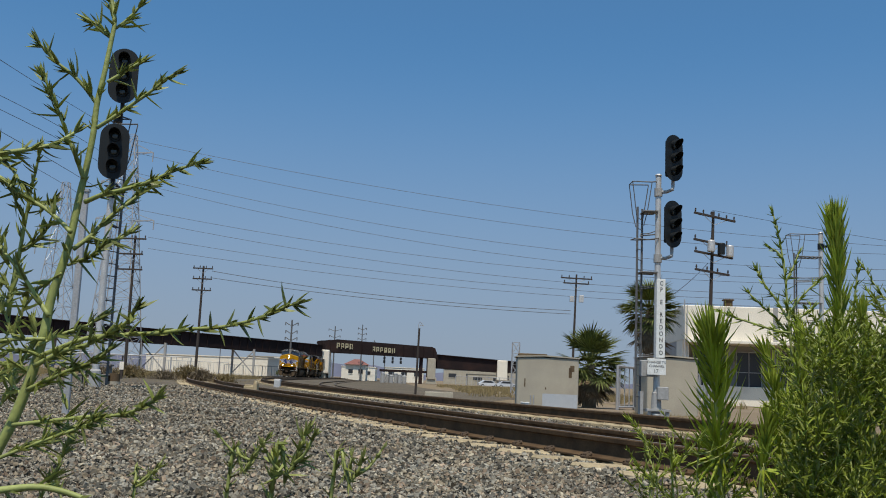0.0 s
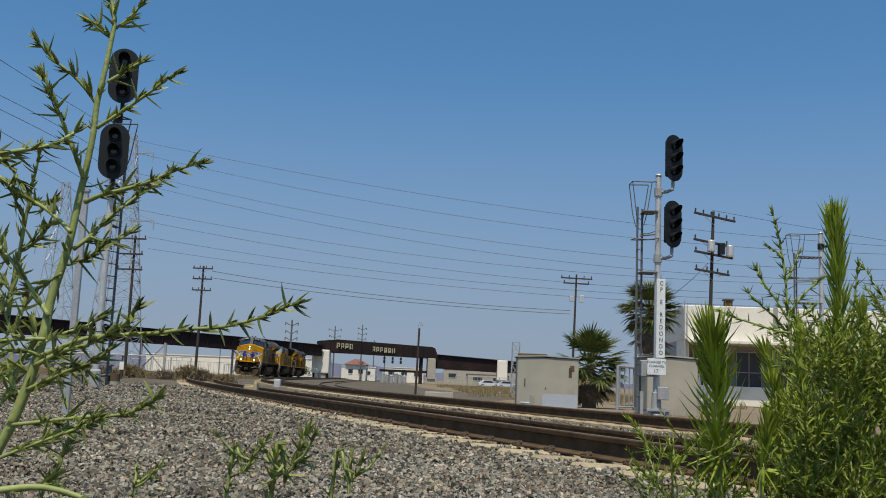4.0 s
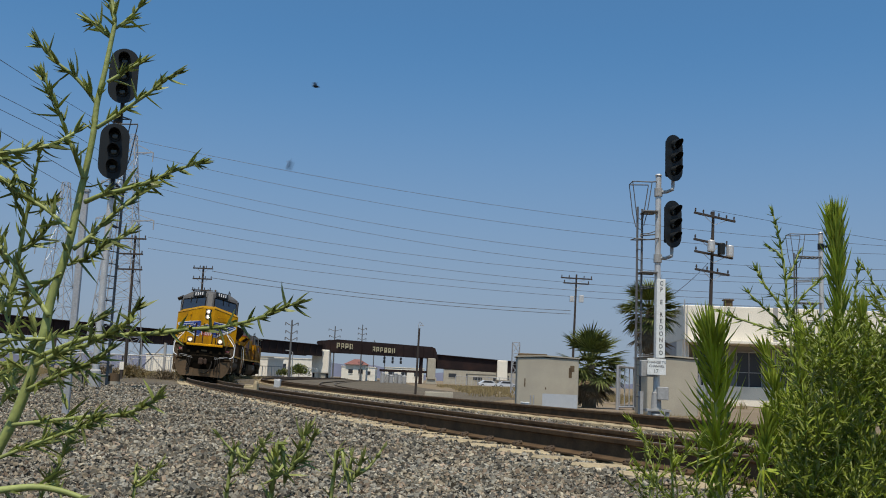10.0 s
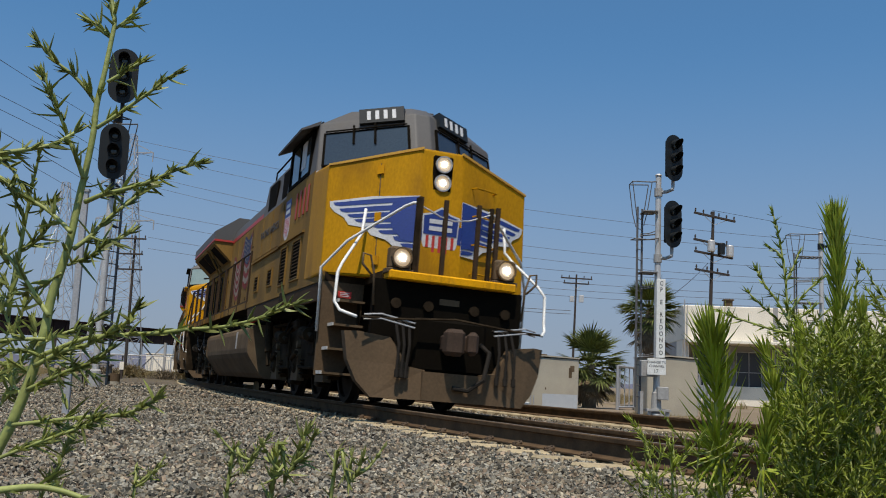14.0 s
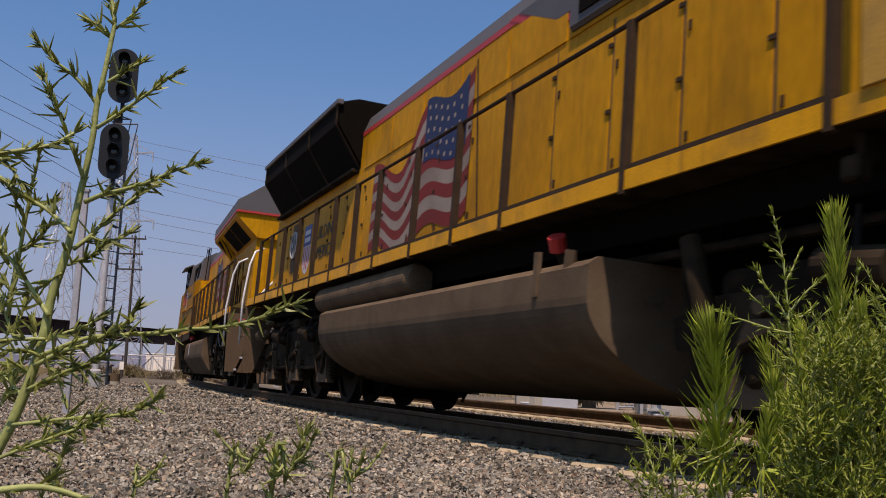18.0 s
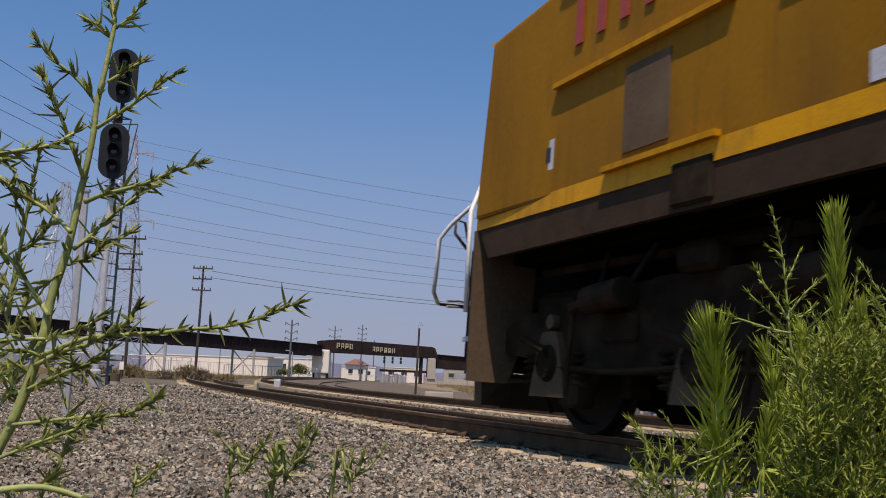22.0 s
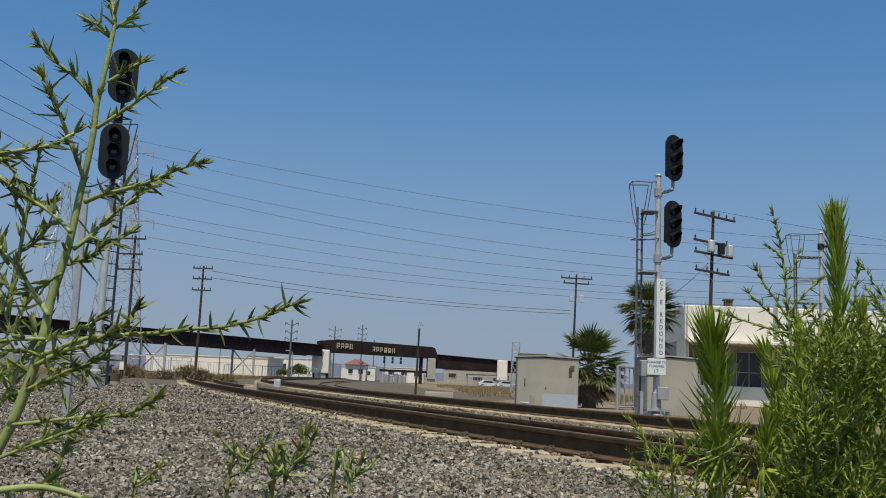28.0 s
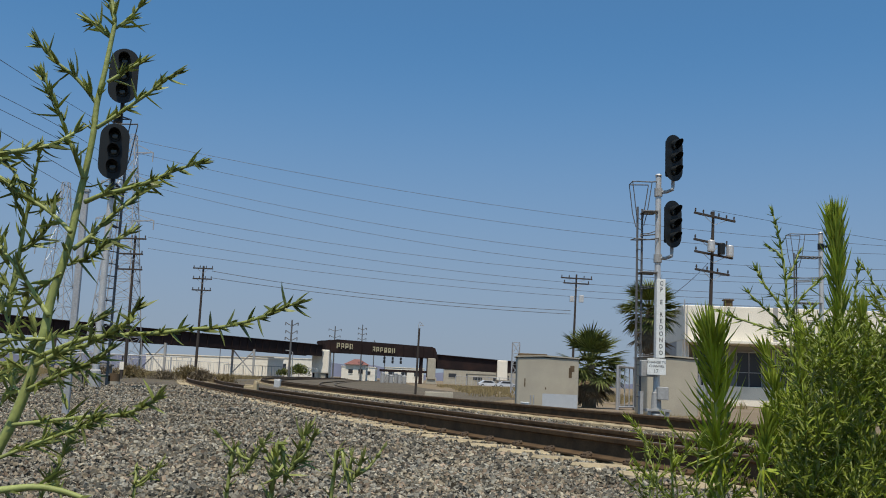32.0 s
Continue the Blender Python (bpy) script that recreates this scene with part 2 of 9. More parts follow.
sn.links.new(smul.outputs[0], sfr.inputs[0])
sn.links.new(sfr.outputs[0], shue.inputs[0])
sn.links.new(shue.outputs[0], stint.inputs[7])
sn.links.new(stint.outputs[2], sbsdf.inputs["Base Color"])
for leafmat in (LEAF, LEAFT, LEAFB, PALML, GRASS):
    lt = leafmat.node_tree
    lb = lt.nodes["Principled BSDF"]
    tr = lt.nodes.new("ShaderNodeBsdfTranslucent")
    lt.links.new(lb.inputs["Base Color"].links[0].from_socket, tr.inputs["Color"])
    ms = lt.nodes.new("ShaderNodeMixShader")
    ms.inputs[0].default_value = 0.4
    lt.links.new(lb.outputs[0], ms.inputs[1])
    lt.links.new(tr.outputs[0], ms.inputs[2])
    lt.links.new(ms.outputs[0], lt.nodes["Material Output"].inputs[0])


# ---- mesh helpers ----
class M:
    """Gathers vertices and faces of one part."""

    def __init__(self):
        self.v, self.f = [], []

    def hull(self, pts, faces):
        c = sum((Vector(p) for p in pts), Vector()) / len(pts)
        o = len(self.v)
        self.v += [tuple(p) for p in pts]
        for f in faces:
            a, b_, d = (Vector(pts[f[i]]) for i in (0, 1, 2))
            nrm = (b_ - a).cross(d - a)
            mid = sum((Vector(pts[i]) for i in f), Vector()) / len(f)
            f = f if nrm.dot(mid - c) >= 0 else f[::-1]
            self.f.append([o + i for i in f])
        return self

    def box(self, x0, x1, y0, y1, z0, z1, b=0.0):
        if not b:
            p = [(x, y, z) for x in (x0, x1) for y in (y0, y1) for z in (z0, z1)]
            return self.hull(p, [(0, 1, 3, 2), (4, 5, 7, 6), (0, 1, 5, 4), (2, 3, 7, 6), (0, 2, 6, 4), (1, 3, 7, 5)])
        pts, idx = [], {}
        for i in (0, 1):
            for j in (0, 1):
                for k in (0, 1):
                    X, Y, Z = (x0, x1)[i], (y0, y1)[j], (z0, z1)[k]
                    dx, dy, dz = (b, -b)[i], (b, -b)[j], (b, -b)[k]
                    for a, q in enumerate(((X, Y + dy, Z + dz), (X + dx, Y, Z + dz), (X + dx, Y + dy, Z))):
                        idx[i, j, k, a] = len(pts)
                        pts.append(q)
        fs = []
        for a in range(3):
            for side in (0, 1):
                ring = []
                for p, q in ((0, 0), (0, 1), (1, 1), (1, 0)):
                    c = [p, q]
                    c.insert(a, side)
                    ring.append(idx[(*c, a)])
                fs.append(tuple(ring))
        for a in range(3):
            o1, o2 = [q for q in range(3) if q != a]
            for p in (0, 1):
                for q in (0, 1):
                    c = [0, 0, 0]
                    c[o1], c[o2] = p, q
                    e = list(c)
                    e[a] = 1
                    fs.append((idx[(*c, o1)], idx[(*e, o1)], idx[(*e, o2)], idx[(*c, o2)]))
        for i in (0, 1):
            for j in (0, 1):
                for k in (0, 1):
                    fs.append((idx[i, j, k, 0], idx[i, j, k, 1], idx[i, j, k, 2]))
        return self.hull(pts, fs)

    def prism(self, prof, a, b, axis="y"):
        """A closed outline swept from a to b along an axis. y: outline in (x, z); x: in (y, z); z: in (x, y)."""
        put = {"y": lambda p, t: (p[0], t, p[1]), "x": lambda p, t: (t, p[0], p[1]), "z": lambda p, t: (p[0], p[1], t)}[axis]
        o, n = len(self.v), len(prof)
        self.v += [put(p, a) for p in prof] + [put(p, b) for p in prof]
        self.f += [[o + i for i in range(n)][::-1], [o + n + i for i in range(n)]]
        self.f += [[o + i, o + (i + 1) % n, o + n + (i + 1) % n, o + n + i] for i in range(n)]
        return self

    def tube(self, pts, r, n=6, r2=None, cap=True):
        pts = [Vector(p) for p in pts]
        o, k = len(self.v), len(pts)
        side = None
        for i, p in enumerate(pts):
            d = (pts[min(i + 1, k - 1)] - pts[max(i - 1, 0)]).normalized()
            if side is None:
                side = d.orthogonal().normalized()
            side = (side - d * side.dot(d)).normalized()
            up = d.cross(side)
            rad = r + ((r2 if r2 is not None else r) - r) * i / max(k - 1, 1)
            for j in range(n):
                a = 2 * math.pi * j / n
                self.v.append(tuple(p + side * (rad * math.cos(a)) + up * (rad * math.sin(a))))
        for i in range(k - 1):
            for j in range(n):
                self.f.append([o + i * n + j, o + i * n + (j + 1) % n, o + (i + 1) * n + (j + 1) % n, o + (i + 1) * n + j])
        if cap:
            self.f.append([o + j for j in range(n)][::-1])
            self.f.append([o + (k - 1) * n + j for j in range(n)])
        return self

    def cyl(self, p0, p1, r, n=16, r2=None):
        return self.tube([p0, p1], r, n, r2)

    def ring(self, prof, n=24, axis="y", at=(0, 0, 0)):
        """A lathe: prof is (radius, along) pairs, turned about an axis through at."""
        o, k = len(self.v), len(prof)
        for i in range(n):
            a = 2 * math.pi * i / n
            for r, t in prof:
                c, s = r * math.cos(a), r * math.sin(a)
                p = {"y": (c, t, s), "x": (t, c, s), "z": (c, s, t)}[axis]
                self.v.append((p[0] + at[0], p[1] + at[1], p[2] + at[2]))
        for i in range(n):
            for j in range(k - 1):
                a, b = o + i * k + j, o + ((i + 1) % n) * k + j
                self.f.append([a, b, b + 1, a + 1])
        return self

    def moved(self, m):
        self.v = [tuple(m @ Vector(p)) for p in self.v]
        return self


def mesh_of(name, m, material, smooth=False, fix=True):
    me = bpy.data.meshes.new(name)
    me.from_pydata(m.v, [], m.f)
    me.update()
    if fix:
        bm = bmesh.new()
        bm.from_mesh(me)
        bmesh.ops.recalc_face_normals(bm, faces=bm.faces)
        bm.to_mesh(me)
        bm.free()
    me.materials.append(material)
    if smooth:
        me.shade_smooth()
    return me


def part(name, m, material, parent=None, label="", smooth=False, fix=True):
    ob = new(name, mesh_of(name, m, material, smooth, fix))
    if parent is not None:
        ob.parent = parent
    return tagged(ob, label)


def thing(name, label, category, group="", kind="", at=None):
    ob = new(name)
    if at is not None:
        ob.matrix_basis = at
    return tagged(ob, label, category, group, kind)


def array_mesh(name, co, faces, material, flat=False):
    """A mesh from numpy arrays of vertices and equal-sided faces."""
    me = bpy.data.meshes.new(name)
    n, k = faces.shape
    me.vertices.add(len(co))
    me.vertices.foreach_set("co", co.astype(np.float32).ravel())
    me.loops.add(n * k)
    me.loops.foreach_set("vertex_index", faces.astype(np.int32).ravel())
    me.polygons.add(n)
    me.polygons.foreach_set("loop_start", np.arange(0, n * k, k, dtype=np.int32))
    me.update(calc_edges=True)
    me.validate()
    if flat:
        me.shade_flat()
    me.materials.append(material)
    return me


def text_mesh(name, words, size, material, parent, m, label="", thick=0.004, squeeze=1.0):
    """Lettering in the built-in font as a mesh, lying in the pose m (x along the line, y up)."""
    cu = bpy.data.curves.new(name, "FONT")
    cu.body, cu.size, cu.extrude, cu.resolution_u = words, size, thick, 2
    cu.align_x, cu.align_y = "CENTER", "CENTER"
    tmp = new(name + "_tmp", cu)
    bpy.context.view_layer.update()
    me = bpy.data.meshes.new_from_object(tmp.evaluated_get(bpy.context.evaluated_depsgraph_get()))
    bpy.data.objects.remove(tmp)
    bpy.data.curves.remove(cu)
    me.transform(m @ Matrix.Diagonal((squeeze, 1, 1, 1)))
    me.materials.clear()
    me.materials.append(material)
    ob = new(name, me)
    if parent is not None:
        ob.parent = parent
    return tagged(ob, label)


# ---- the line of the track ----
CANT = radians(2.417)
GAUGE = 1.508
STEP = 0.5
SG = np.arange(-420, 260.01, STEP)
CURV = np.interp(SG, [-130.0, -75.0, -30.0, 15.0], [0.0001, 0.0030, 0.0033, 0.0019])
I0 = int(np.argmin(abs(SG)))


def cumulate(v):
    c = np.concatenate([[0], np.cumsum((v[1:] + v[:-1]) / 2 * STEP)])
    return c - c[I0]


HEAD = cumulate(CURV) + radians(-69.10)
TX, TY = -0.863 + cumulate(np.cos(HEAD)), 15.316 + cumulate(np.sin(HEAD))


def line(s):
    """Place and heading on the track's middle line."""
    return np.interp(s, SG, TX), np.interp(s, SG, TY), np.interp(s, SG, HEAD)


def on_track(s, lat, z, mid=0.0):
    """World point at s along the line, lat metres to its outer side, z above the rail plane; mid: middle of the cant."""
    x, y, h = line(s)
    zz = z + (lat - mid) * math.sin(CANT)
    return (x + lat * np.sin(h), y - lat * np.cos(h), zz)


TRACK2 = -4.70
Z2 = -0.03
TRACK3 = -9.75
Z3 = -0.36


# ---- ground ----
def lat_of(x, y):
    """Rough distance of a point to the outer side of the track's middle line, and its s."""
    k = np.argmin((TX[None, :] - np.atleast_1d(x)[:, None]) ** 2 + (TY[None, :] - np.atleast_1d(y)[:, None]) ** 2, axis=1)
    dx, dy = np.atleast_1d(x) - TX[k], np.atleast_1d(y) - TY[k]
    return dx * np.sin(HEAD[k]) - dy * np.cos(HEAD[k]), SG[k] + dx * np.cos(HEAD[k]) + dy * np.sin(HEAD[k])


def wave(x, y, f, seed=0.0):
    return (np.sin(x * f * 1.0 + seed) * np.cos(y * f * 1.31 + seed * 2.1) + 0.5 * np.sin(x * f * 2.3 - y * f * 1.9 + seed * 3.7)) / 1.5


def make_ground():
    rad = np.concatenate([np.linspace(0, 40, 41), np.geomspace(42, 4000, 60)])
    ang = np.linspace(0, 2 * np.pi, 181)[:-1]
    R, A = np.meshgrid(rad, ang, indexing="ij")
    x, y = R * np.cos(A), R * np.sin(A)
    z = -0.58 + 0.05 * wave(x, y, 0.25) + 0.02 * wave(x, y, 0.9, 2)
    z = np.where(R > 120, -0.58, z)
    n, k = R.shape
    co = np.stack([x, y, z], -1).reshape(-1, 3)
    i, j = np.meshgrid(np.arange(n - 1), np.arange(k), indexing="ij")
    j2 = (j + 1) % k
    f = np.stack([i * k + j, (i + 1) * k + j, (i + 1) * k + j2, i * k + j2], -1).reshape(-1, 4)
    ob = new("ground", array_mesh("ground", co, f, DIRT))
    tagged(ob, "dry tan dirt ground with sparse yellow weeds", "ground", kind="structure")


def bed_z(lat, s, x, y):
    """Top of the ballast: level with the ties near the tracks, falling away at the edges."""
    near = -0.155 + 0.03 * np.clip(lat - 1.3, 0, 3.0) / 3.0 * np.where(s < -12, 0.3, 1.0)
    z = np.where(lat > 1.25, near, np.where(lat > 0.9, -0.2, -0.235))
    z = np.where((lat > -8.6) & (lat < -1.2), -0.22 + (lat + 1.2) * 0.004, z)
    z = np.where(lat <= -6.3, -0.24 - np.clip(-6.3 - lat, 0, 2.0) * 0.12, z)
    z = z + 0.02 * wave(x, y, 1.1) + 0.012 * wave(x, y, 3.1, 1)
    edge = 8.2 + 0.9 * np.sin(s * 0.21) + 0.5 * np.sin(s * 0.63 + 1)
    z = z - 0.34 * np.clip((lat - edge) / 1.6, 0, 1.4)
    rim = -12.6 - 8.0 * np.clip((-s - 30.0) / 15.0, 0, 1)
    z = z - 0.30 * np.clip((rim - lat) / 1.0, 0, 1.4)
    return z


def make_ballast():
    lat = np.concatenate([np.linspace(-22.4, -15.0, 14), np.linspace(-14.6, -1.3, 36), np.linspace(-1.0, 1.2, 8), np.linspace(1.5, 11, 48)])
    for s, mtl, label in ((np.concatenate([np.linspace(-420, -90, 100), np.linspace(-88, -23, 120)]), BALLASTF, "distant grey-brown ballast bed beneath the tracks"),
                          (np.concatenate([np.linspace(-23, 30, 110), np.linspace(33, 250, 60)]), BALLAST, "grey crushed-stone ballast bed beneath the tracks, darkened for shaded gaps")):
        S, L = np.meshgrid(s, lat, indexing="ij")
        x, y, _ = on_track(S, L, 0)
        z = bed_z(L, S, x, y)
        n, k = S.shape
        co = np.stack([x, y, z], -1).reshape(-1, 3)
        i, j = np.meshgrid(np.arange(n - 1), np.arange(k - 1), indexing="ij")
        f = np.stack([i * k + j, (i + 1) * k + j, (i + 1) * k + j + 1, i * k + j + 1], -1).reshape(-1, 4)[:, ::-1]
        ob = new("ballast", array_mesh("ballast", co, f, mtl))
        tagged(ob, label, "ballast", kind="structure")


def scatter(name, label, bands, base, tri, rng, arc=(54, 121)):
    """Loose stones over the ballast, in rings round the standpoint."""
    pts, size = [], []
    for r0, r1, dens, sz in bands:
        a0, a1 = radians(arc[0]), radians(arc[1])
        cnt = int(0.5 * (a1 - a0) * (r1 * r1 - r0 * r0) * dens)
        r = np.sqrt(rng.uniform(r0 * r0, r1 * r1, cnt))
        a = rng.uniform(a0, a1, cnt)
        pts.append(np.stack([r * np.cos(a), r * np.sin(a)], 1))
        size.append(sz * np.clip(rng.lognormal(0, 0.36, cnt), 0.45, 1.8))
    p, size = np.concatenate(pts), np.concatenate(size)
    lat, s = [], []
    for i in range(0, len(p), 4000):
        u, v = lat_of(p[i:i + 4000, 0], p[i:i + 4000, 1])
        lat.append(u), s.append(v)
    lat, s = np.concatenate(lat), np.concatenate(s)
    keep = (lat < 9.3) & (lat > -8.0) & ~((lat > 0.55) & (lat < 0.92)) & ~((lat < -0.55) & (lat > -0.95))
    keep &= (lat > 0.9) | (rng.random(len(lat)) < 0.5)
    p, size, lat, s = p[keep], size[keep], lat[keep], s[keep]
    z = bed_z(lat, s, p[:, 0], p[:, 1]) + size * rng.uniform(-0.12, 0.42, len(p))
    beat = np.abs((s - 8.42) / 0.61 - np.round((s - 8.42) / 0.61))
    z = np.where((lat < 1.4) & (lat > -1.4), z - 0.02, z)
    z = np.where((lat > 0.9) & (lat < 1.42), np.where(beat > 0.25, -0.172 + size * rng.uniform(0.1, 0.6, len(p)), -0.4), z)
    n, k = len(p), len(base)
    v = base[None] * (1 + rng.uniform(-0.42, 0.30, (n, k, 1))) + rng.uniform(-0.20, 0.20, (n, k, 3))
    v = v * np.stack([rng.uniform(0.75, 1.25, n), rng.uniform(0.6, 1.0, n), rng.uniform(0.45, 0.8, n)], 1)[:, None, :] * (size / 2)[:, None, None]
    q = rng.normal(size=(n, 4)) * np.array([1.4, 0.8, 0.8, 1.4])
    q /= np.linalg.norm(q, axis=1)[:, None]
    w, a, b, c = q.T
    rot = np.stack([1 - 2 * (b * b + c * c), 2 * (a * b - c * w), 2 * (a * c + b * w), 2 * (a * b + c * w), 1 - 2 * (a * a + c * c), 2 * (b * c - a * w),
                    2 * (a * c - b * w), 2 * (b * c + a * w), 1 - 2 * (a * a + b * b)], 1).reshape(n, 3, 3)
    v = np.einsum("nij,nkj->nki", rot, v) + np.stack([p[:, 0], p[:, 1], z], 1)[:, None, :]
    f = (tri[None] + (np.arange(n) * k)[:, None, None]).reshape(-1, 3)
    ob = new(name, array_mesh(name, v.reshape(-1, 3), f, STONE, True))
    tagged(ob, label, "gravel", kind="stuff")


def make_stones():
    rng = np.random.default_rng(5)
    base = np.array([(x, y, z) for x in (-0.72, 0.72) for y in (-0.72, 0.72) for z in (-0.72, 0.72)])
    tri = np.array([(0, 1, 3), (0, 3, 2), (4, 6, 7), (4, 7, 5), (0, 4, 5), (0, 5, 1), (2, 3, 7), (2, 7, 6), (0, 2, 6), (0, 6, 4), (1, 5, 7), (1, 7, 3)])
    scatter("gravel", "loose angular grey ballast stones", ((2.6, 4.2, 5600, 0.0168), (4.2, 6.0, 3700, 0.0205), (6.0, 8.0, 2000, 0.026)), base, tri, rng)
    base = np.array([(0, 0, 1.0), (1.0, 0.1, 0), (-0.1, 1.0, 0.1), (-1.0, 0, -0.1), (0.1, -1.0, 0), (0, 0, -1.0)])
    tri = np.array([(0, 1, 2), (0, 2, 3), (0, 3, 4), (0, 4, 1), (5, 2, 1), (5, 3, 2), (5, 4, 3), (5, 1, 4)])
    scatter("gravel", "loose angular grey ballast stones farther along", ((8.0, 13.0, 1150, 0.032), (13.0, 20.0, 500, 0.040), (20.0, 36.0, 140, 0.055)), base, tri, rng)
    scatter("gravel", "loose angular grey ballast stones around the weeds", ((0.3, 2.6, 420, 0.045), (2.6, 9.0, 160, 0.06)), base, tri, rng, (121, 414))
    scatter("gravel", "loose angular grey ballast stones at the foot of the weeds", ((0.5, 2.6, 4600, 0.0168),), base, tri, rng)


# ---- tracks ----
RAIL = [(-0.075, -0.18), (0.075, -0.18), (0.075, -0.168), (0.02, -0.15), (0.009, -0.14), (0.009, -0.05), (0.034, -0.04), (0.0365, -0.008), (0.03, 0.0),
        (-0.03, 0.0), (-0.0365, -0.008), (-0.034, -0.04), (-0.009, -0.05), (-0.009, -0.14), (-0.02, -0.15), (-0.075, -0.168)]


def rail_mesh(lat, mid, zmid, s):
    m = M()
    n = len(RAIL)
    for i, a in enumerate(s):
        for du, dz in RAIL:
            x, y, z = on_track(a, lat + du, dz, mid)
            m.v.append((float(x), float(y), float(z) + zmid))
    for i in range(len(s) - 1):
        for j in range(n):
            m.f.append([i * n + j, i * n + (j + 1) % n, (i + 1) * n + (j + 1) % n, (i + 1) * n + j])
    return m


def make_tracks():
    s = np.concatenate([np.arange(-420, -120, 6.0), np.arange(-120, 40, 1.0), np.arange(40, 250, 5.0)])
    for name, mid, zm, label in (("railway_track", 0.0, 0.0, "curved railway track with rusty steel rails on concrete ties"),
                                 ("railway_track", TRACK2, Z2, "second curved railway track on ballast behind the first"),
                                 ("railway_track", TRACK3, Z3, "third low railway track beside dry grass")):
        t = thing(name, label, "railway track", "tracks", kind="structure")
        for side in (GAUGE / 2, -GAUGE / 2):
            r = part("rail", rail_mesh(mid + side, mid, zm, s), RUST, t, "rusty steel rail with a worn head")
            top = M()
            for a in s:
                for du, dz in ((-0.031, 0.002), (0.031, 0.002), (0.031, -0.001), (-0.031, -0.001)):
                    x, y, z = on_track(a, mid + side + du, dz, mid)
                    top.v.append((float(x), float(y), float(z) + zm))
            for i in range(len(s) - 1):
                for j in range(4):
                    top.f.append([i * 4 + j, i * 4 + (j + 1) % 4, (i + 1) * 4 + (j + 1) % 4, (i + 1) * 4 + j])
            part("rail_head", top, RAILTOP, r, "bright worn running surface")
        tie_mesh = mesh_of("tie", M().box(-0.125, 0.125, -1.28, 1.28, -0.23, 0.0, 0.02), TIE)
        cm = M().box(-0.07, 0.07, -0.05, 0.045, 0, 0.03, 0.008).tube([(-0.05, 0.035, 0.02), (-0.055, -0.03, 0.045), (-0.02, -0.05, 0.055), (0.03, -0.045, 0.055), (0.055, -0.01, 0.045), (0.04, 0.04, 0.03)], 0.017, 7).box(-0.03, 0.03, -0.03, 0.03, 0.02, 0.06, 0.012)
        clip_mesh = mesh_of("rail_clip", cm, CLIPM)
        sp = 0.61
        k0, k1 = (-62, 26) if mid == 0 else (-60, 22)
        far = M()
        for k in range(-420, 280):
            a = 8.42 + k * sp
            if a > 160 or a < -256:
                continue
            x, y, h = line(a)
            if k0 <= k <= k1 and mid > -9:
                px, py, pz = on_track(a, mid, -0.185, mid)
                ob = new("tie", tie_mesh)
                ob.parent = t
                jitter = 0.012 * math.sin(k * 12.9)
                ob.matrix_basis = Matrix.LocRotScale((float(px), float(py), float(pz) + zm), Euler((-CANT, 0, h + jitter)), None)
                if mid == 0 and k >= -40:
                    for c in (GAUGE / 2 + 0.092, GAUGE / 2 - 0.092, -GAUGE / 2 + 0.092, -GAUGE / 2 - 0.092):
                        px, py, pz = on_track(a, c, -0.182, 0)
                        co = new("rail_clip", clip_mesh)
                        co.parent = ob
                        flip = math.pi if (abs(c) > GAUGE / 2) == (c > 0) else 0
                        co.matrix_basis = ob.matrix_basis.inverted() @ Matrix.LocRotScale((float(px), float(py), float(pz)), Euler((-CANT, 0, h + flip)), (0.7, 0.7, 0.7))
            else:
                px, py, pz = on_track(a, mid, -0.185, mid)
                b = M().box(-0.125, 0.125, -1.28, 1.28, -0.2, 0.0)
                b.moved(Matrix.LocRotScale((float(px), float(py), float(pz) + zm), Euler((-CANT, 0, h)), None))
                o = len(far.v)
                far.v += b.v
                far.f += [[o + q for q in f] for f in b.f]
        tagged(part("far_ties", far, TIE, t, fix=False), kind="stuff")


make_ground()
make_ballast()
make_stones()
make_tracks()


# ---- railway bridge in the distance ----
def along(p, q):
    """A frame whose x runs from p to q on the ground plane."""
    d = Vector((q[0] - p[0], q[1] - p[1], 0))
    return Matrix.Translation((p[0], p[1], 0)) @ Matrix.Rotation(math.atan2(d.y, d.x), 4, "Z"), d.length


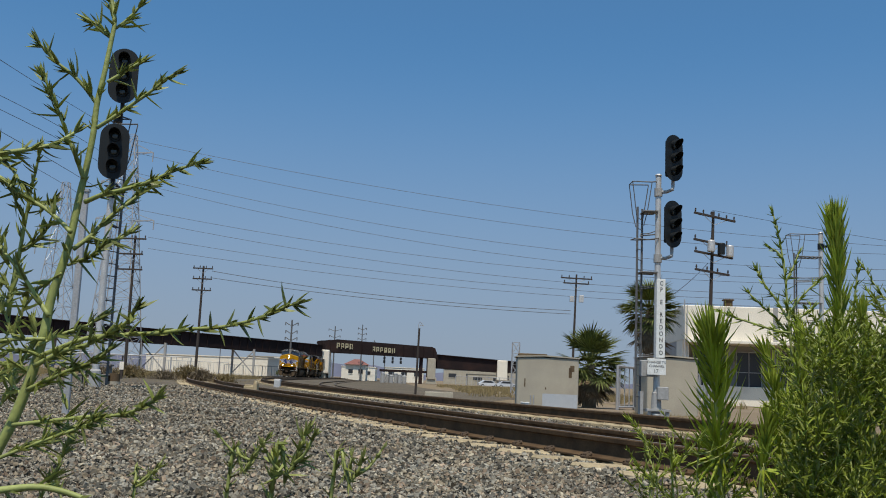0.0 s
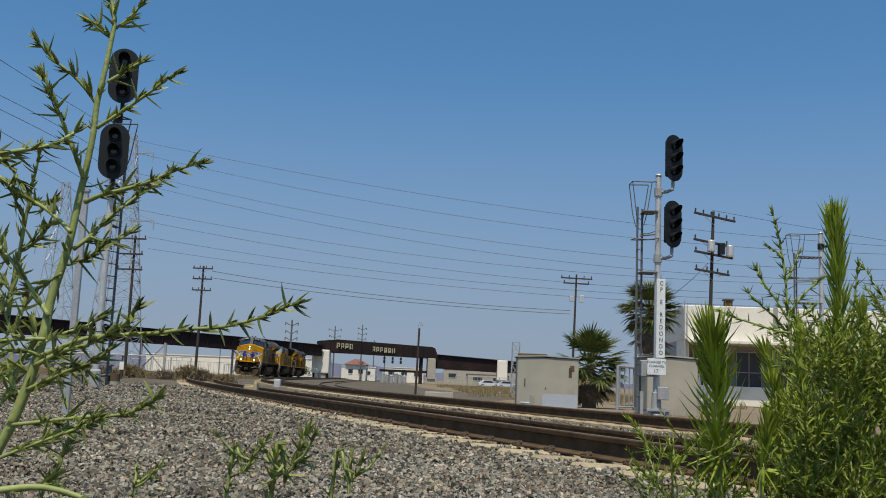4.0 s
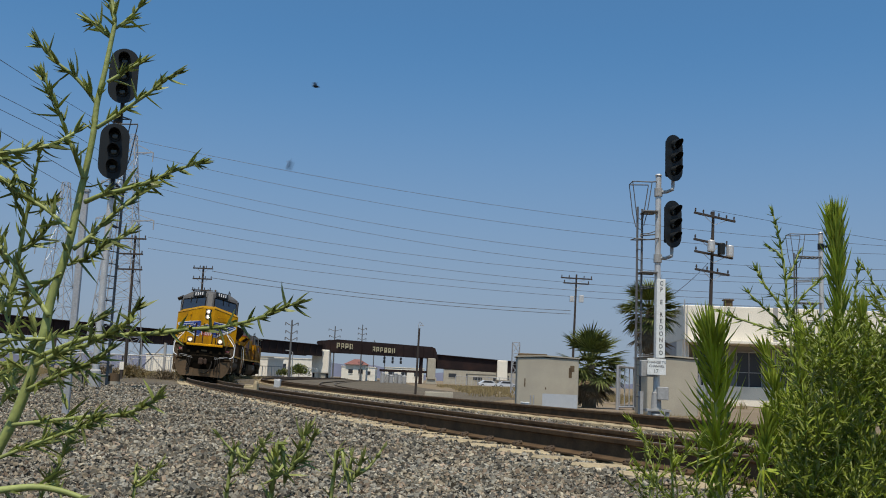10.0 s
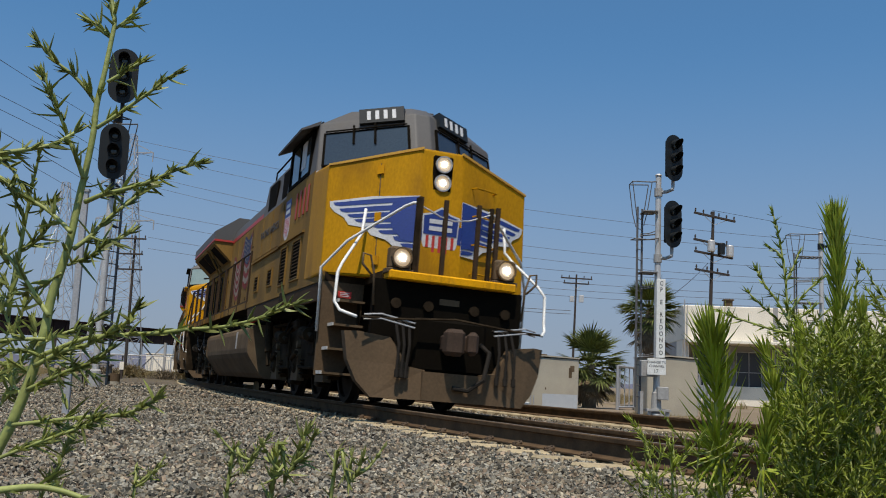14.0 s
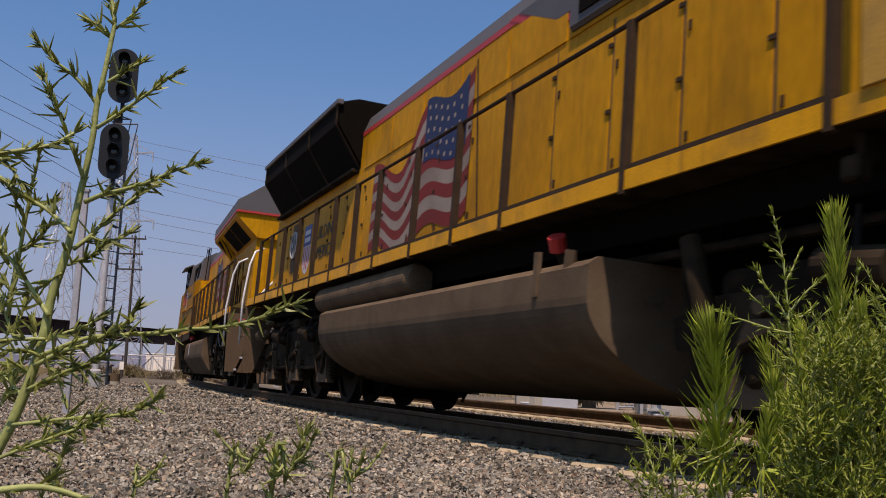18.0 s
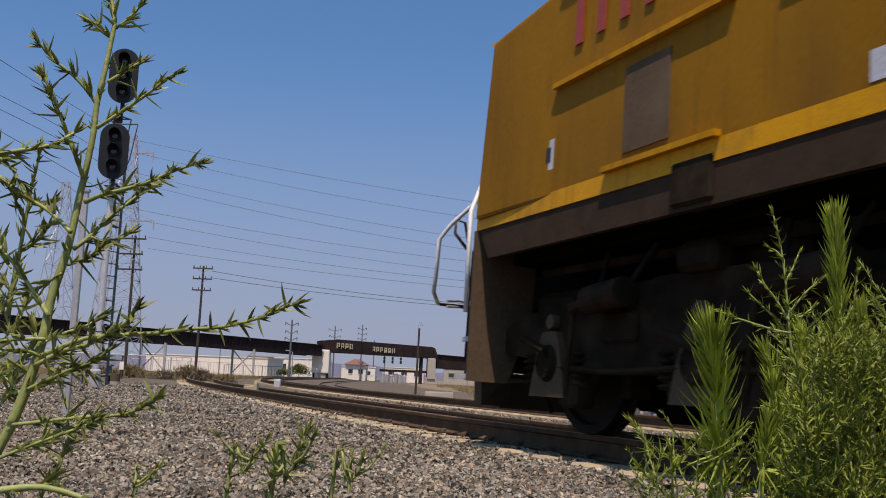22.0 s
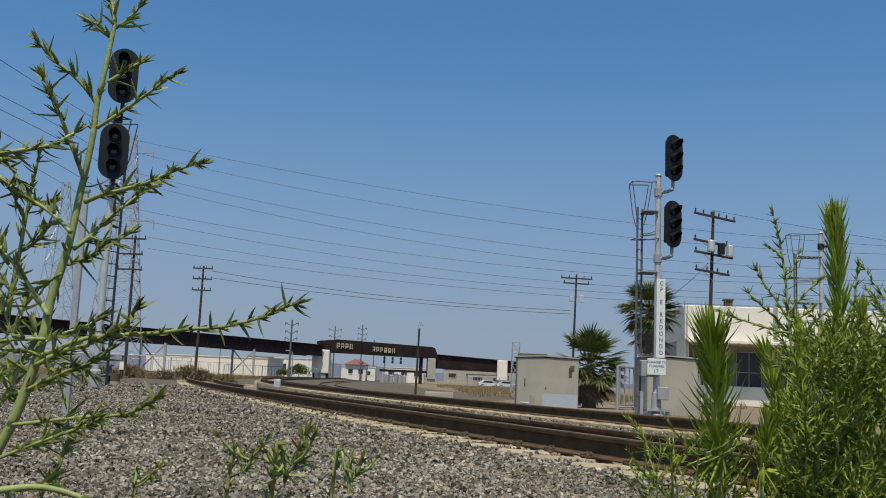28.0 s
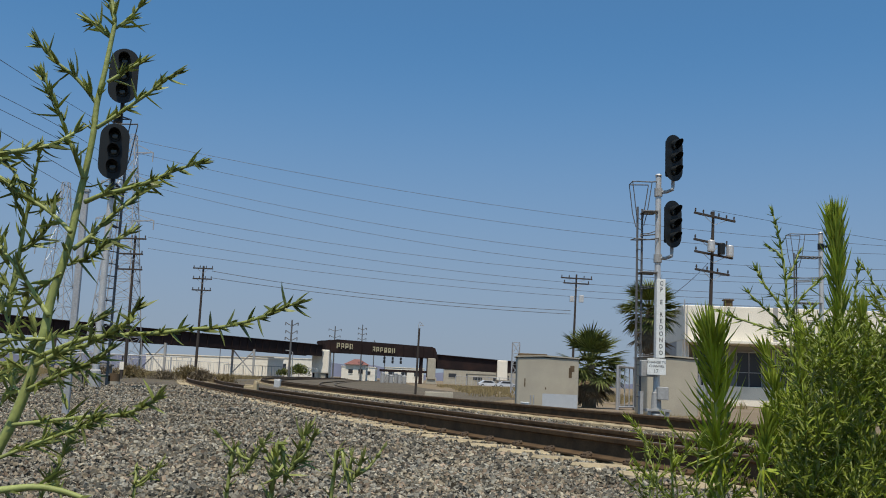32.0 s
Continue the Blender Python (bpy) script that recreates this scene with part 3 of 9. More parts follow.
def make_bridge():
    t = thing("railway_bridge", "long dark brown steel girder railway bridge on pale piers", "bridge", kind="")
    pts = [((-150, 62), 7.9, 5.3), ((-67.2, 147), 7.6, 5.0), ((-44.3, 190), 7.5, 5.1), ((-27.0, 222), 7.35, 4.85)]
    for (a, t0, b0), (b, t1, b1) in zip(pts, pts[1:]):
        f, ln = along(a, b)
        m = M()
        m.prism([(0, b0), (ln, b1), (ln, t1), (0, t0)], -0.25, 0.25)
        m.prism([(0, t0), (ln, t1), (ln, t1 + 0.14), (0, t0 + 0.14)], -0.55, 0.4)
        m.prism([(0, b0), (ln, b1), (ln, b1 + 0.14), (0, b0 + 0.14)], -0.45, 0.4)
        part("deck_girder", m.moved(f), BRIDGE, t)
        k = int(ln / 2.4)
        for i in range(1, k):
            u = i * ln / k
            part("stiffener", M().box(u - 0.06, u + 0.06, -0.42, -0.25, b0 + (b1 - b0) * u / ln + 0.14, t0 + (t1 - t0) * u / ln).moved(f), BRIDGE, t)
        dk = M().prism([(0, t0 - 0.5), (ln, t1 - 0.5), (ln, t1 - 0.1), (0, t0 - 0.1)], 0.4, 4.6)
        part("deck", dk.moved(f), BRIDGE, t)
        g2 = M().prism([(0, b0), (ln, b1), (ln, t1), (0, t0)], 4.2, 4.6)
        part("deck_girder", g2.moved(f), BRIDGE, t)
    # through girder
    a, b = (-26.4, 224), (-0.6, 235)
    f, ln = along(a, b)
    for y in (-0.3, 5.2):
        m = M()
        prof = [(0, 6.0), (ln, 5.7), (ln, 7.1), (ln - 0.5, 8.15), (ln - 1.4, 8.45), (2.6, 9.0), (1.9, 8.8), (0.6, 8.75), (-0.5, 8.55), (-0.7, 8.0), (0, 7.6)]
        m.prism(prof, y - 0.15, y + 0.15)
        for i in range(11):
            u = 0.9 + i * (ln - 1.8) / 10
            m.box(u - 0.07, u + 0.07, y - 0.4, y - 0.15, 6.0, 8.3)
        part("through_girder", m.moved(f), BRIDGE, t, "tall plate girder with faded graffiti")
    part("floor", M().box(0, ln, -0.1, 5.0, 5.9, 6.3).moved(f), BRIDGE, t)
    rng = random.Random(4)

    def tag(u0, u1, zc, h, n):
        m = M()
        w = (u1 - u0) / n
        for i in range(n):
            c = u0 + (i + 0.5) * w
            zz = zc - i * 0.03
            m.box(c - w * 0.38, c - w * 0.18, -0.63, -0.6, zz - h / 2, zz + h / 2)
            m.box(c + w * 0.12, c + w * 0.34, -0.63, -0.6, zz - h / 2 * rng.uniform(0.3, 1), zz + h / 2)
            m.box(c - w * 0.38, c + w * 0.34, -0.63, -0.6, zz + h * 0.28, zz + h * 0.5)
            m.box(c - w * 0.3, c + w * 0.3, -0.63, -0.6, zz - h * rng.uniform(0.1, 0.5), zz - h * 0.02)
        part("graffiti", m.moved(f), GRAFF, t, "faded pale painted letters, not readable")
    tag(2.4, 6.6, 7.55, 1.3, 4)
    tag(11.2, 17.2, 7.15, 1.2, 6)
    # right-hand deck girders
    f, ln = along((-0.4, 235.6), (20.5, 248))
    m = M().prism([(0, 3.4), (ln, 3.0), (ln, 5.9), (0, 6.6)], -0.2, 0.2)
    m.prism([(0, 6.6), (ln, 5.9), (ln, 6.05), (0, 6.75)], -0.6, 4.4)
    m.prism([(0, 3.4), (ln, 3.0), (ln, 5.9), (0, 6.6)], 4.0, 4.4)
    part("deck_girder", m.moved(f), BRIDGE, t)
    # piers and columns
    for (x, y, w, z0, z1, label) in ((-27.2, 223.5, 3.9, 1.0, 6.4, "pale plastered pier block"), (-1.6, 234.6, 2.0, 0.6, 5.7, "pale plastered pier block"), (16.2, 244.2, 2.6, 1.0, 6.1, "white end block")):
        m = M().box(x - w / 2, x + w / 2, y - 1.0, y + 3.0, z0, z1, 0.15)
        part("pier", m, PLASTER if x > 10 or x < -20 else CONC, t, label)
    for x, y in ((-28.6, 223.2), (-26.0, 224.4), (-4.2, 233.6), (-2.4, 234.2)):
        part("column", M().box(x - 0.45, x + 0.45, y + 0.2, y + 1.1, -0.6, 6.0), BRIDGE, t)
    for x, y in ((-27.2, 223.5), (-1.6, 234.6), (16.4, 244.2)):
        part("footing", M().box(x - 1.3, x + 1.3, y - 0.7, y + 2.5, -0.6, 1.1, 0.1), CONC, t)
    for (x, y) in ((-61, 158), (-52, 175), (-40, 197), (-80, 133), (-100, 112)):
        m = M()
        for dx in (-2.2, 2.2):
            m.box(x + dx - 0.2, x + dx + 0.2, y + 0.3, y + 0.7, -0.6, 5.2)
        m.tube([(x - 2.2, y + 0.5, 0.2), (x + 2.2, y + 0.5, 5.0)], 0.12, 5)
        m.tube([(x + 2.2, y + 0.5, 0.2), (x - 2.2, y + 0.5, 5.0)], 0.12, 5)
        part("trestle_bent", m, GREYWALL, t, "cross-braced steel trestle bent")
    return t


make_bridge()


# ---- signals ----
def signal_head(parent, at_, yaw, w=0.74, h=1.5):
    """Three-lens colour-light head with an oval black background; local -y faces out."""
    m = M()
    n, r = 14, w / 2
    prof = []
    for i in range(n + 1):
        a = math.pi * i / n
        prof.append((r * math.cos(a), h / 2 - r + r * math.sin(a)))
    for i in range(n + 1):
        a = math.pi + math.pi * i / n
        prof.append((r * math.cos(a), -h / 2 + r + r * math.sin(a)))
    m.prism(prof, -0.015, 0.015)
    base = Matrix.Translation(at_) @ Matrix.Rotation(yaw, 4, "Z")
    bg = part("background", m, SIGBLK, parent, "black oval background plate")
    bg.matrix_basis = base
    part("housing", M().box(-0.17, 0.17, 0.0, 0.26, -h / 2 + 0.16, h / 2 - 0.16, 0.04), SIGBLK, bg)
    for dz in (0.42, 0.0, -0.42):
        v = M()
        n2 = 18
        for ring_r, y0 in ((0.155, -0.015), (0.155, None), (0.145, None), (0.145, -0.02)):
            for i in range(n2):
                a = 2 * math.pi * i / n2
                yy = y0
                if yy is None:
                    yy = -0.05 - 0.30 * (0.5 + 0.5 * math.sin(a)) ** 1.2
                v.v.append((ring_r * math.cos(a), yy, dz + ring_r * math.sin(a)))
        for k in range(3):
            for i in range(n2):
                v.f.append([k * n2 + i, k * n2 + (i + 1) % n2, (k + 1) * n2 + (i + 1) % n2, (k + 1) * n2 + i])
        part("hood_visor", v, SIGBLK, bg, "black lens hood")
        part("lens", M().ring([(0.001, -0.03), (0.07, -0.028), (0.11, -0.02), (0.112, -0.012), (0.001, -0.012)], 16, "y", (0, 0, dz)), LENSD, bg, smooth=True)
    return bg


def ladder(parent, p, h, w=0.42, yaw=0.0, step=0.33):
    m = M()
    base = Matrix.Translation(p) @ Matrix.Rotation(yaw, 4, "Z")
    for x in (-w / 2, w / 2):
        m.box(x - 0.02, x + 0.02, -0.03, 0.03, 0, h)
    part("ladder_rail", m.moved(base), LADM, parent)
    for i in range(1, int(h / step)):
        part("ladder_rung", M().cyl((-w / 2, 0, i * step), (w / 2, 0, i * step), 0.014, 6).moved(base), LADM, parent)


def make_signal(px, py, base_z, top, heads, yaw, lad, label, sign=False, mast_r=0.10):
    t = thing("railway_signal", label, "signal", "railway signals", at=Matrix.Translation((px, py, base_z)))
    part("mast", M().cyl((0, 0, 0), (0, 0, top), mast_r, 16, mast_r * 0.92), ALUM, t, "aluminium-painted tubular mast", smooth=False)
    part("base_casting", M().ring([(0.30, 0), (0.30, 0.1), (0.17, 0.2), (0.14, 0.75), (0.10, 0.8)], 14, "z").box(-0.45, 0.45, -0.45, 0.45, -0.4, 0.03), GREYWALL, t)
    part("cap", M().ring([(0.001, top + 0.06), (0.08, top + 0.05), (0.115, top), (0.001, top - 0.01)], 14, "z"), ALUM, t)
    for hx, hz in heads:
        hy = -0.30
        signal_head(t, (hx, hy, hz), yaw)
        z0 = hz - 0.75
        m = M().tube([(0, 0, z0 - 0.32), (hx * 0.55, hy * 0.4, z0 - 0.32), (hx * 0.95, hy * 0.8, z0 - 0.26), (hx, hy + 0.12, z0 - 0.12), (hx, hy + 0.12, z0 + 0.15)], 0.055, 10)
        m.cyl((0, 0, z0 - 0.45), (0, 0, z0 - 0.2), mast_r + 0.03, 14)
        part("bracket", m, GREYWALL if sign else SIGBLK, t, "curved pipe bracket")
    lx, ly, lh = lad
    ladder(t, (lx, ly, 0.3), lh, yaw=radians(58))
    for z in (1.9, 4.05, 5.75):
        if z < lh + 0.4:
            b = M().tube([(0, 0, z), (lx, ly, z - 0.06)], 0.022, 6).tube([(0, 0, z + 0.12), (lx * 0.5, ly * 0.5, z + 0.02), (lx, ly, z + 0.0)], 0.016, 6)
            part("ladder_stay", b, LADM, t)
    pz = lh + 0.15

    def deck(z, x0, x1):
        p = M()
        for i in range(6):
            x = x0 + (x1 - x0) * i / 5
            p.box(x - 0.03, x + 0.03, ly - 0.32, ly + 0.25, z, z + 0.03)
        p.tube([(x0 - 0.05, ly - 0.32, z), (x1, ly - 0.32, z)], 0.022, 6).tube([(x0 - 0.05, ly + 0.25, z), (x1, ly + 0.25, z)], 0.022, 6)
        part("platform", p, LADM, t, "small steel grating platform")

    deck(pz, lx + 0.1, -0.06)
    deck(pz - 1.95, lx + 0.02, -0.06)
    zt = pz + 0.95
    for y in (-0.28, 0.28):
        for x, xt in ((lx - 0.18, lx - 0.3), (lx + 0.18, lx + 0.32)):
            part("guard_post", M().tube([(x * 0.5 + lx * 0.5, ly + y * 0.6, pz - 0.45), (x, ly + y, pz), (xt, ly + y, zt)], 0.016, 5), LADM, t)
    part("guard_rail", M().tube([(0, 0, zt + 0.05), (lx + 0.3, ly - 0.28, zt), (lx - 0.3, ly - 0.28, zt), (lx - 0.3, ly + 0.28, zt), (lx + 0.32, ly + 0.28, zt + 0.02)], 0.02, 6), LADM, t)
    part("guard_hoop", M().tube([(0, -0.12, pz - 0.85), (lx + 0.2, ly - 0.35, pz - 0.92), (lx - 0.22, ly - 0.35, pz - 0.9), (lx - 0.26, ly + 0.1, pz - 0.88), (lx, ly + 0.3, pz - 0.85), (0, 0.12, pz - 0.85)], 0.018, 6), LADM, t)
    return t


SIG_R = make_signal(6.80, 30.0, -0.45, 7.64, [(0.42, 8.17), (0.40, 6.04)], radians(32), (-0.55, 0.15, 6.30),
                    "grey mast signal with two black three-lens heads, ladder and white sign", True)
sg = M().box(-0.14, 0.14, -0.02, 0.02, -1.23, 1.23, 0.008)
plate = part("name_sign", sg, WHITE, SIG_R, "tall white sign with black letters down it")
plate.matrix_basis = pose(0.08, -0.14, 3.07, 0, 0, 4)
for i, ch in enumerate("CP E REDONDO"):
    if ch != " ":
        text_mesh("sign_letter", ch, 0.195, LETTER, plate, pose(0.01, -0.024, 1.09 - i * 0.197, 90), squeeze=0.85, thick=0.003)
ch_sign = part("channel_sign", M().box(-0.29, 0.29, -0.015, 0.015, -0.25, 0.25, 0.006), WHITE, SIG_R, "white board with black lettering")
ch_sign.matrix_basis = pose(-0.06, -0.26, 1.56, 0, 0, 3)
text_mesh("sign_letter", "CHANGE TO", 0.105, LETTER, ch_sign, pose(0, -0.018, 0.135, 90), thick=0.002)
text_mesh("sign_letter", "CHANNEL", 0.105, LETTER, ch_sign, pose(0, -0.018, 0.015, 90), thick=0.002)
text_mesh("sign_letter", "17", 0.155, LETTER, ch_sign, pose(-0.02, -0.018, -0.14, 90), thick=0.002)
part("relay_case", M().box(-0.02, 0.32, -0.28, 0.0, 0.55, 0.95, 0.02), GREYWALL, SIG_R, "grey relay box on the mast")
part("relay_case", M().box(-0.5, -0.06, -0.12, 0.2, 1.25, 1.75, 0.02), GREYWALL, SIG_R)
part("base_frame", M().box(-0.35, 0.4, -0.3, 0.3, 0.2, 0.26).box(-0.3, -0.2, -0.25, -0.15, -0.1, 0.2).box(0.25, 0.35, -0.25, -0.15, -0.1, 0.2).box(-0.5, -0.4, 0.0, 0.3, 0.0, 0.8).box(0.05, 0.2, -0.35, -0.2, -0.1, 0.22), GREYWALL, SIG_R)

make_signal(-8.85, 25.0, -0.45, 7.2, [(0.15, 8.56), (0.07, 6.50)], radians(14), (-0.02, 0.45, 6.4),
                    "mast signal with two black three-lens heads behind tall weeds", False, 0.09)
make_signal(15.96, 40.0, -0.55, 7.8, [(0.40, 8.30)], radians(200), (-1.05, 0.1, 6.6),
                    "mast signal turned away, beyond the green bush", False)


# ---- poles and wires ----
def pole(p, h, arms, label, r=0.15, cat="utility pole", wood=None, lean=0.0, ang=0.0):
    t = thing("utility_pole", label, cat, "utility poles", at=pose(p[0], p[1], p[2], 0, lean, math.degrees(ang)))
    w = wood or WOOD
    part("pole", M().cyl((0, 0, 0), (0, 0, h), r, 12, r * 0.62), w, t)
    tips = []
    for z, ln, nins, side in arms:
        a = M().box(side - ln / 2, side + ln / 2, -0.14 - r * 0.6, -r * 0.6, z - 0.07, z + 0.07, 0.01)
        part("crossarm", a, w, t)
        b = M()
        for sgn in (-1, 1):
            b.tube([(0, -0.1, z - 0.55), (side + sgn * ln * 0.28, -0.1 - r * 0.6, z - 0.06)], 0.02, 5)
        part("brace", b, GALV, t)
        for i in range(nins):
            x = side - ln / 2 + 0.1 + i * (ln - 0.2) / max(nins - 1, 1)
            part("insulator", M().ring([(0.02, 0), (0.05, 0.03), (0.035, 0.09), (0.07, 0.13), (0.045, 0.2), (0.06, 0.24), (0.001, 0.3)], 8, "z", (x, -0.07 - r * 0.6, z + 0.05)), WOOD, t, "brown insulator")
            tips.append(t.matrix_basis @ Vector((x, -0.07 - r * 0.6, z + 0.34)))
    return t, tips


POLE_A, TIP_A = pole((-27.85, 86.0, -0.6), 12.9, [(12.6, 2.6, 3, -0.25), (11.2, 2.3, 3, -0.3), (9.8, 2.3, 3, -0.25)], "tall dark wooden utility pole with three crossarms", lean=-0.3)
POLE_B, TIP_B = pole((-27.35, 109.0, -0.6), 12.9, [(12.6, 2.3, 4, 0), (11.4, 2.2, 4, 0), (10.1, 2.2, 4, 0)], "dark wooden utility pole with three crossarms", 0.17, lean=0.2)
POLE_C, TIP_C = pole((14.3, 103.0, -0.6), 13.0, [(12.55, 3.4, 5, 0), (12.0, 2.8, 3, 0)], "wooden utility pole with double crossarm and transformer", lean=1.2)
POLE_D, TIP_D = pole((17.9, 64.0, -0.6), 13.2, [(12.8, 3.9, 6, 0), (11.0, 3.2, 3, -0.3), (10.2, 3.6, 2, 0), (9.0, 3.2, 4, -0.1)], "leaning wooden utility pole carrying three grey transformers", lean=2.2, ang=radians(31))
for dx, z, mtl in ((-0.55, 10.3, ALUM), (0.42, 10.25, SIGBLK), (1.25, 10.2, ALUM)):
    part("transformer", M().ring([(0.001, 0), (0.24, 0.02), (0.25, 0.1), (0.25, 0.72), (0.22, 0.78), (0.001, 0.82)], 14, "z", (dx, -0.42, z)), mtl, POLE_D, "grey cylindrical transformer")
part("transformer", M().box(0.35, 0.85, -0.3, 0.0, 10.0, 10.75, 0.03).box(-0.65, -0.2, -0.3, 0.0, 10.0, 10.6, 0.03), ALUM, POLE_C, "pale equipment box")


def steel_pole(p, h, r, arms, label):
    t = thing("steel_pole", label, "utility pole", "utility poles", at=pose(*p))
    part("pole", M().cyl((0, 0, 0), (0, 0, h), r, 10, r * 0.6), LADM, t)
    for z, ln in arms:
        for sgn in (-1, 1):
            part("arm", M().tube([(0, 0, z - 0.25), (sgn * ln * 0.5, 0, z), (sgn * ln, 0, z + 0.35)], 0.07, 6).cyl((sgn * ln, 0, z + 0.35), (sgn * ln, 0, z - 0.2), 0.09, 6), LADM, t)
    return t


steel_pole((-26.2, 170, -0.6), 10.6, 0.22, [(9.8, 1.1), (8.4, 1.0), (7.2, 1.05)], "weathered steel power pole with short angled arms")
steel_pole((-27.2, 250, -0.6), 14.0, 0.22, [(12.9, 1.6), (11.2, 1.4)], "distant power pole with angled arms")
steel_pole((-20.9, 260, -0.6), 15.2, 0.2, [(14.0, 1.1), (12.6, 1.1), (11.2, 1.1)], "distant power pole with angled arms")
steel_pole((-22.2, 330, -0.6), 13.8, 0.2, [(13.0, 0.5)], "thin grey distant utility pole")
steel_pole((-18.9, 340, -0.6), 11.6, 0.2, [(10.8, 1.0)], "thin grey distant utility pole")
lp = thing("lamp_pole", "thin dark pole beside the track with a hooked top", "pole", at=pose(-1.32, 59, -0.6))
part("pole", M().cyl((0, 0, 0), (0.07, 0, 4.15), 0.075, 10, 0.06), WOOD, lp)
part("hook", M().tube([(0.07, 0, 4.1), (0.0, 0, 4.35), (0.1, 0, 4.55), (0.25, 0, 4.4)], 0.02, 6).box(0.08, 0.34, -0.03, 0.03, 4.3, 4.36), GALV, lp)
for lx, ly, hh, label in ((-44.2, 195.0, 6.2, "thin grey street lamp below the bridge"), (-30.3, 200.0, 5.6, "curved street lamp below the bridge"), (-32.5, 215, 6.5, "thin street lamp near the pier")):
    sl = thing("street_lamp", label, "street lamp", "street lamps", at=pose(lx, ly, -0.6))
    part("pole", M().cyl((0, 0, 0), (0, 0, hh), 0.1, 8, 0.07), GALV, sl)
    part("arm", M().tube([(0, 0, hh - 0.1), (-0.3, 0, hh + 0.25), (-1.0, 0, hh + 0.35)], 0.05, 6), GALV, sl)
    part("lamp_head", M().box(-1.5, -0.9, -0.12, 0.12, hh + 0.28, hh + 0.42, 0.03), ALUM, sl)


def lattice(p, h, w0, w1, label, arms=(), r=0.09, bays=9):
    t = thing("lattice_tower", label, "lattice tower", "lattice towers", at=pose(*p))
    cs = [(-1, -1), (1, -1), (1, 1), (-1, 1)]
    for c in cs:
        part("leg", M().tube([(c[0] * w0 / 2, c[1] * w0 / 2, 0), (c[0] * w1 / 2, c[1] * w1 / 2, h)], r, 5), GALV, t)
    for k in range(bays):
        m = M()
        u0, u1 = k / bays, (k + 1) / bays
        a, b = (w0 + (w1 - w0) * u0) / 2, (w0 + (w1 - w0) * u1) / 2
        for i in range(4):
            c, d = cs[i], cs[(i + 1) % 4]
            m.tube([(c[0] * a, c[1] * a, h * u0), (d[0] * b, d[1] * b, h * u1)], r * 0.6, 4)
            m.tube([(d[0] * a, d[1] * a, h * u0), (c[0] * b, c[1] * b, h * u1)], r * 0.6, 4)
            m.tube([(c[0] * b, c[1] * b, h * u1), (d[0] * b, d[1] * b, h * u1)], r * 0.6, 4)
        tagged(part("bracing", m, GALV, t), kind="stuff")
    for z, ln in arms:
        for sgn in (-1, 1):
            m = M()
            m.tube([(sgn * w1 / 2, -w1 / 2, z), (sgn * ln, 0, z + 0.3)], r * 0.8, 4)
            m.tube([(sgn * w1 / 2, w1 / 2, z), (sgn * ln, 0, z + 0.3)], r * 0.8, 4)
            m.tube([(sgn * w1 / 2, 0, z + 1.6), (sgn * ln, 0, z + 0.3)], r * 0.8, 4)
            m.tube([(sgn * ln, 0, z + 0.3), (sgn * ln, 0, z - 1.2)], 0.1, 5)
            part("crossarm", m, GALV, t)
    return t


lattice((-50.6, 150, -0.6), 38.0, 7.2, 1.3, "tall galvanised lattice power tower", [(24.0, 4.6), (30.0, 4.2), (35.0, 3.6)], 0.09, 13)
lattice((-76.5, 190, -0.6), 37.5, 7.6, 1.2, "tall distant galvanised lattice power tower", [(24, 5), (28.5, 4.6), (33, 4.0)])
lattice((5.45, 68, -0.6), 3.9, 0.55, 0.5, "short slim lattice mast beside the grey block", (), 0.03, 5)


def make_wire(a, b, sag, r, label="thin dark overhead wire"):
    a, b = Vector(a), Vector(b)
    pts = []
    for i in range(25):
        u = i / 24
        p = a.lerp(b, u)
        p.z -= sag * 4 * u * (1 - u)
        pts.append(p)
    ob = part("overhead_wire", M().tube(pts, r, 5, cap=False), WIRE, None, "", fix=False)
    tagged(ob, label, "wire", "overhead wires")


make_wire((-50.92, 150.0, 36.78), (76.68, 150.0, 24.33), 2.60, 0.031)
make_wire((-50.74, 150.0, 34.75), (76.65, 150.0, 23.25), 3.62, 0.031)
make_wire((-50.65, 150.0, 31.51), (76.59, 150.0, 20.9), 4.11, 0.031)
make_wire((-50.51, 150.0, 29.95), (76.54, 150.0, 19.19), 4.30, 0.031)
make_wire((-50.14, 150.0, 25.57), (76.52, 150.0, 18.47), 3.34, 0.031)
make_wire((-49.82, 150.0, 23.95), (76.47, 150.0, 16.77), 3.48, 0.031)
make_wire((-46.7, 150.0, 20.99), (76.45, 150.0, 15.96), 2.90, 0.031)
make_wire((-46.56, 150.0, 19.19), (76.4, 150.0, 14.62), 2.36, 0.031)
make_wire((-26.32, 109.0, 11.76), (14.02, 103.0, 8.46), 0.64, 0.031)
make_wire((-26.27, 109.0, 10.98), (14.03, 103.0, 8.09), 0.51, 0.031)
make_wire((-50.92, 150.0, 36.78), (-43.62, 85.0, 29.26), 0.22, 0.031)
make_wire((-50.65, 150.0, 31.51), (-43.22, 85.0, 25.51), -0.60, 0.031)
make_wire((-50.51, 150.0, 29.95), (-43.08, 85.0, 24.18), -0.44, 0.031)
make_wire((-50.14, 150.0, 25.57), (-42.88, 85.0, 22.33), -0.21, 0.031)
make_wire((-57.27, 150.0, 26.92), (-47.7, 95.0, 22.85), -0.30, 0.031)
make_wire((18.1, 63.8, 12.6), (60.0, 75.0, 10.6), 0.4, 0.014)
make_wire((17.9, 64.0, 9.0), (11.0, 52.0, 4.6), 0.35, 0.02)


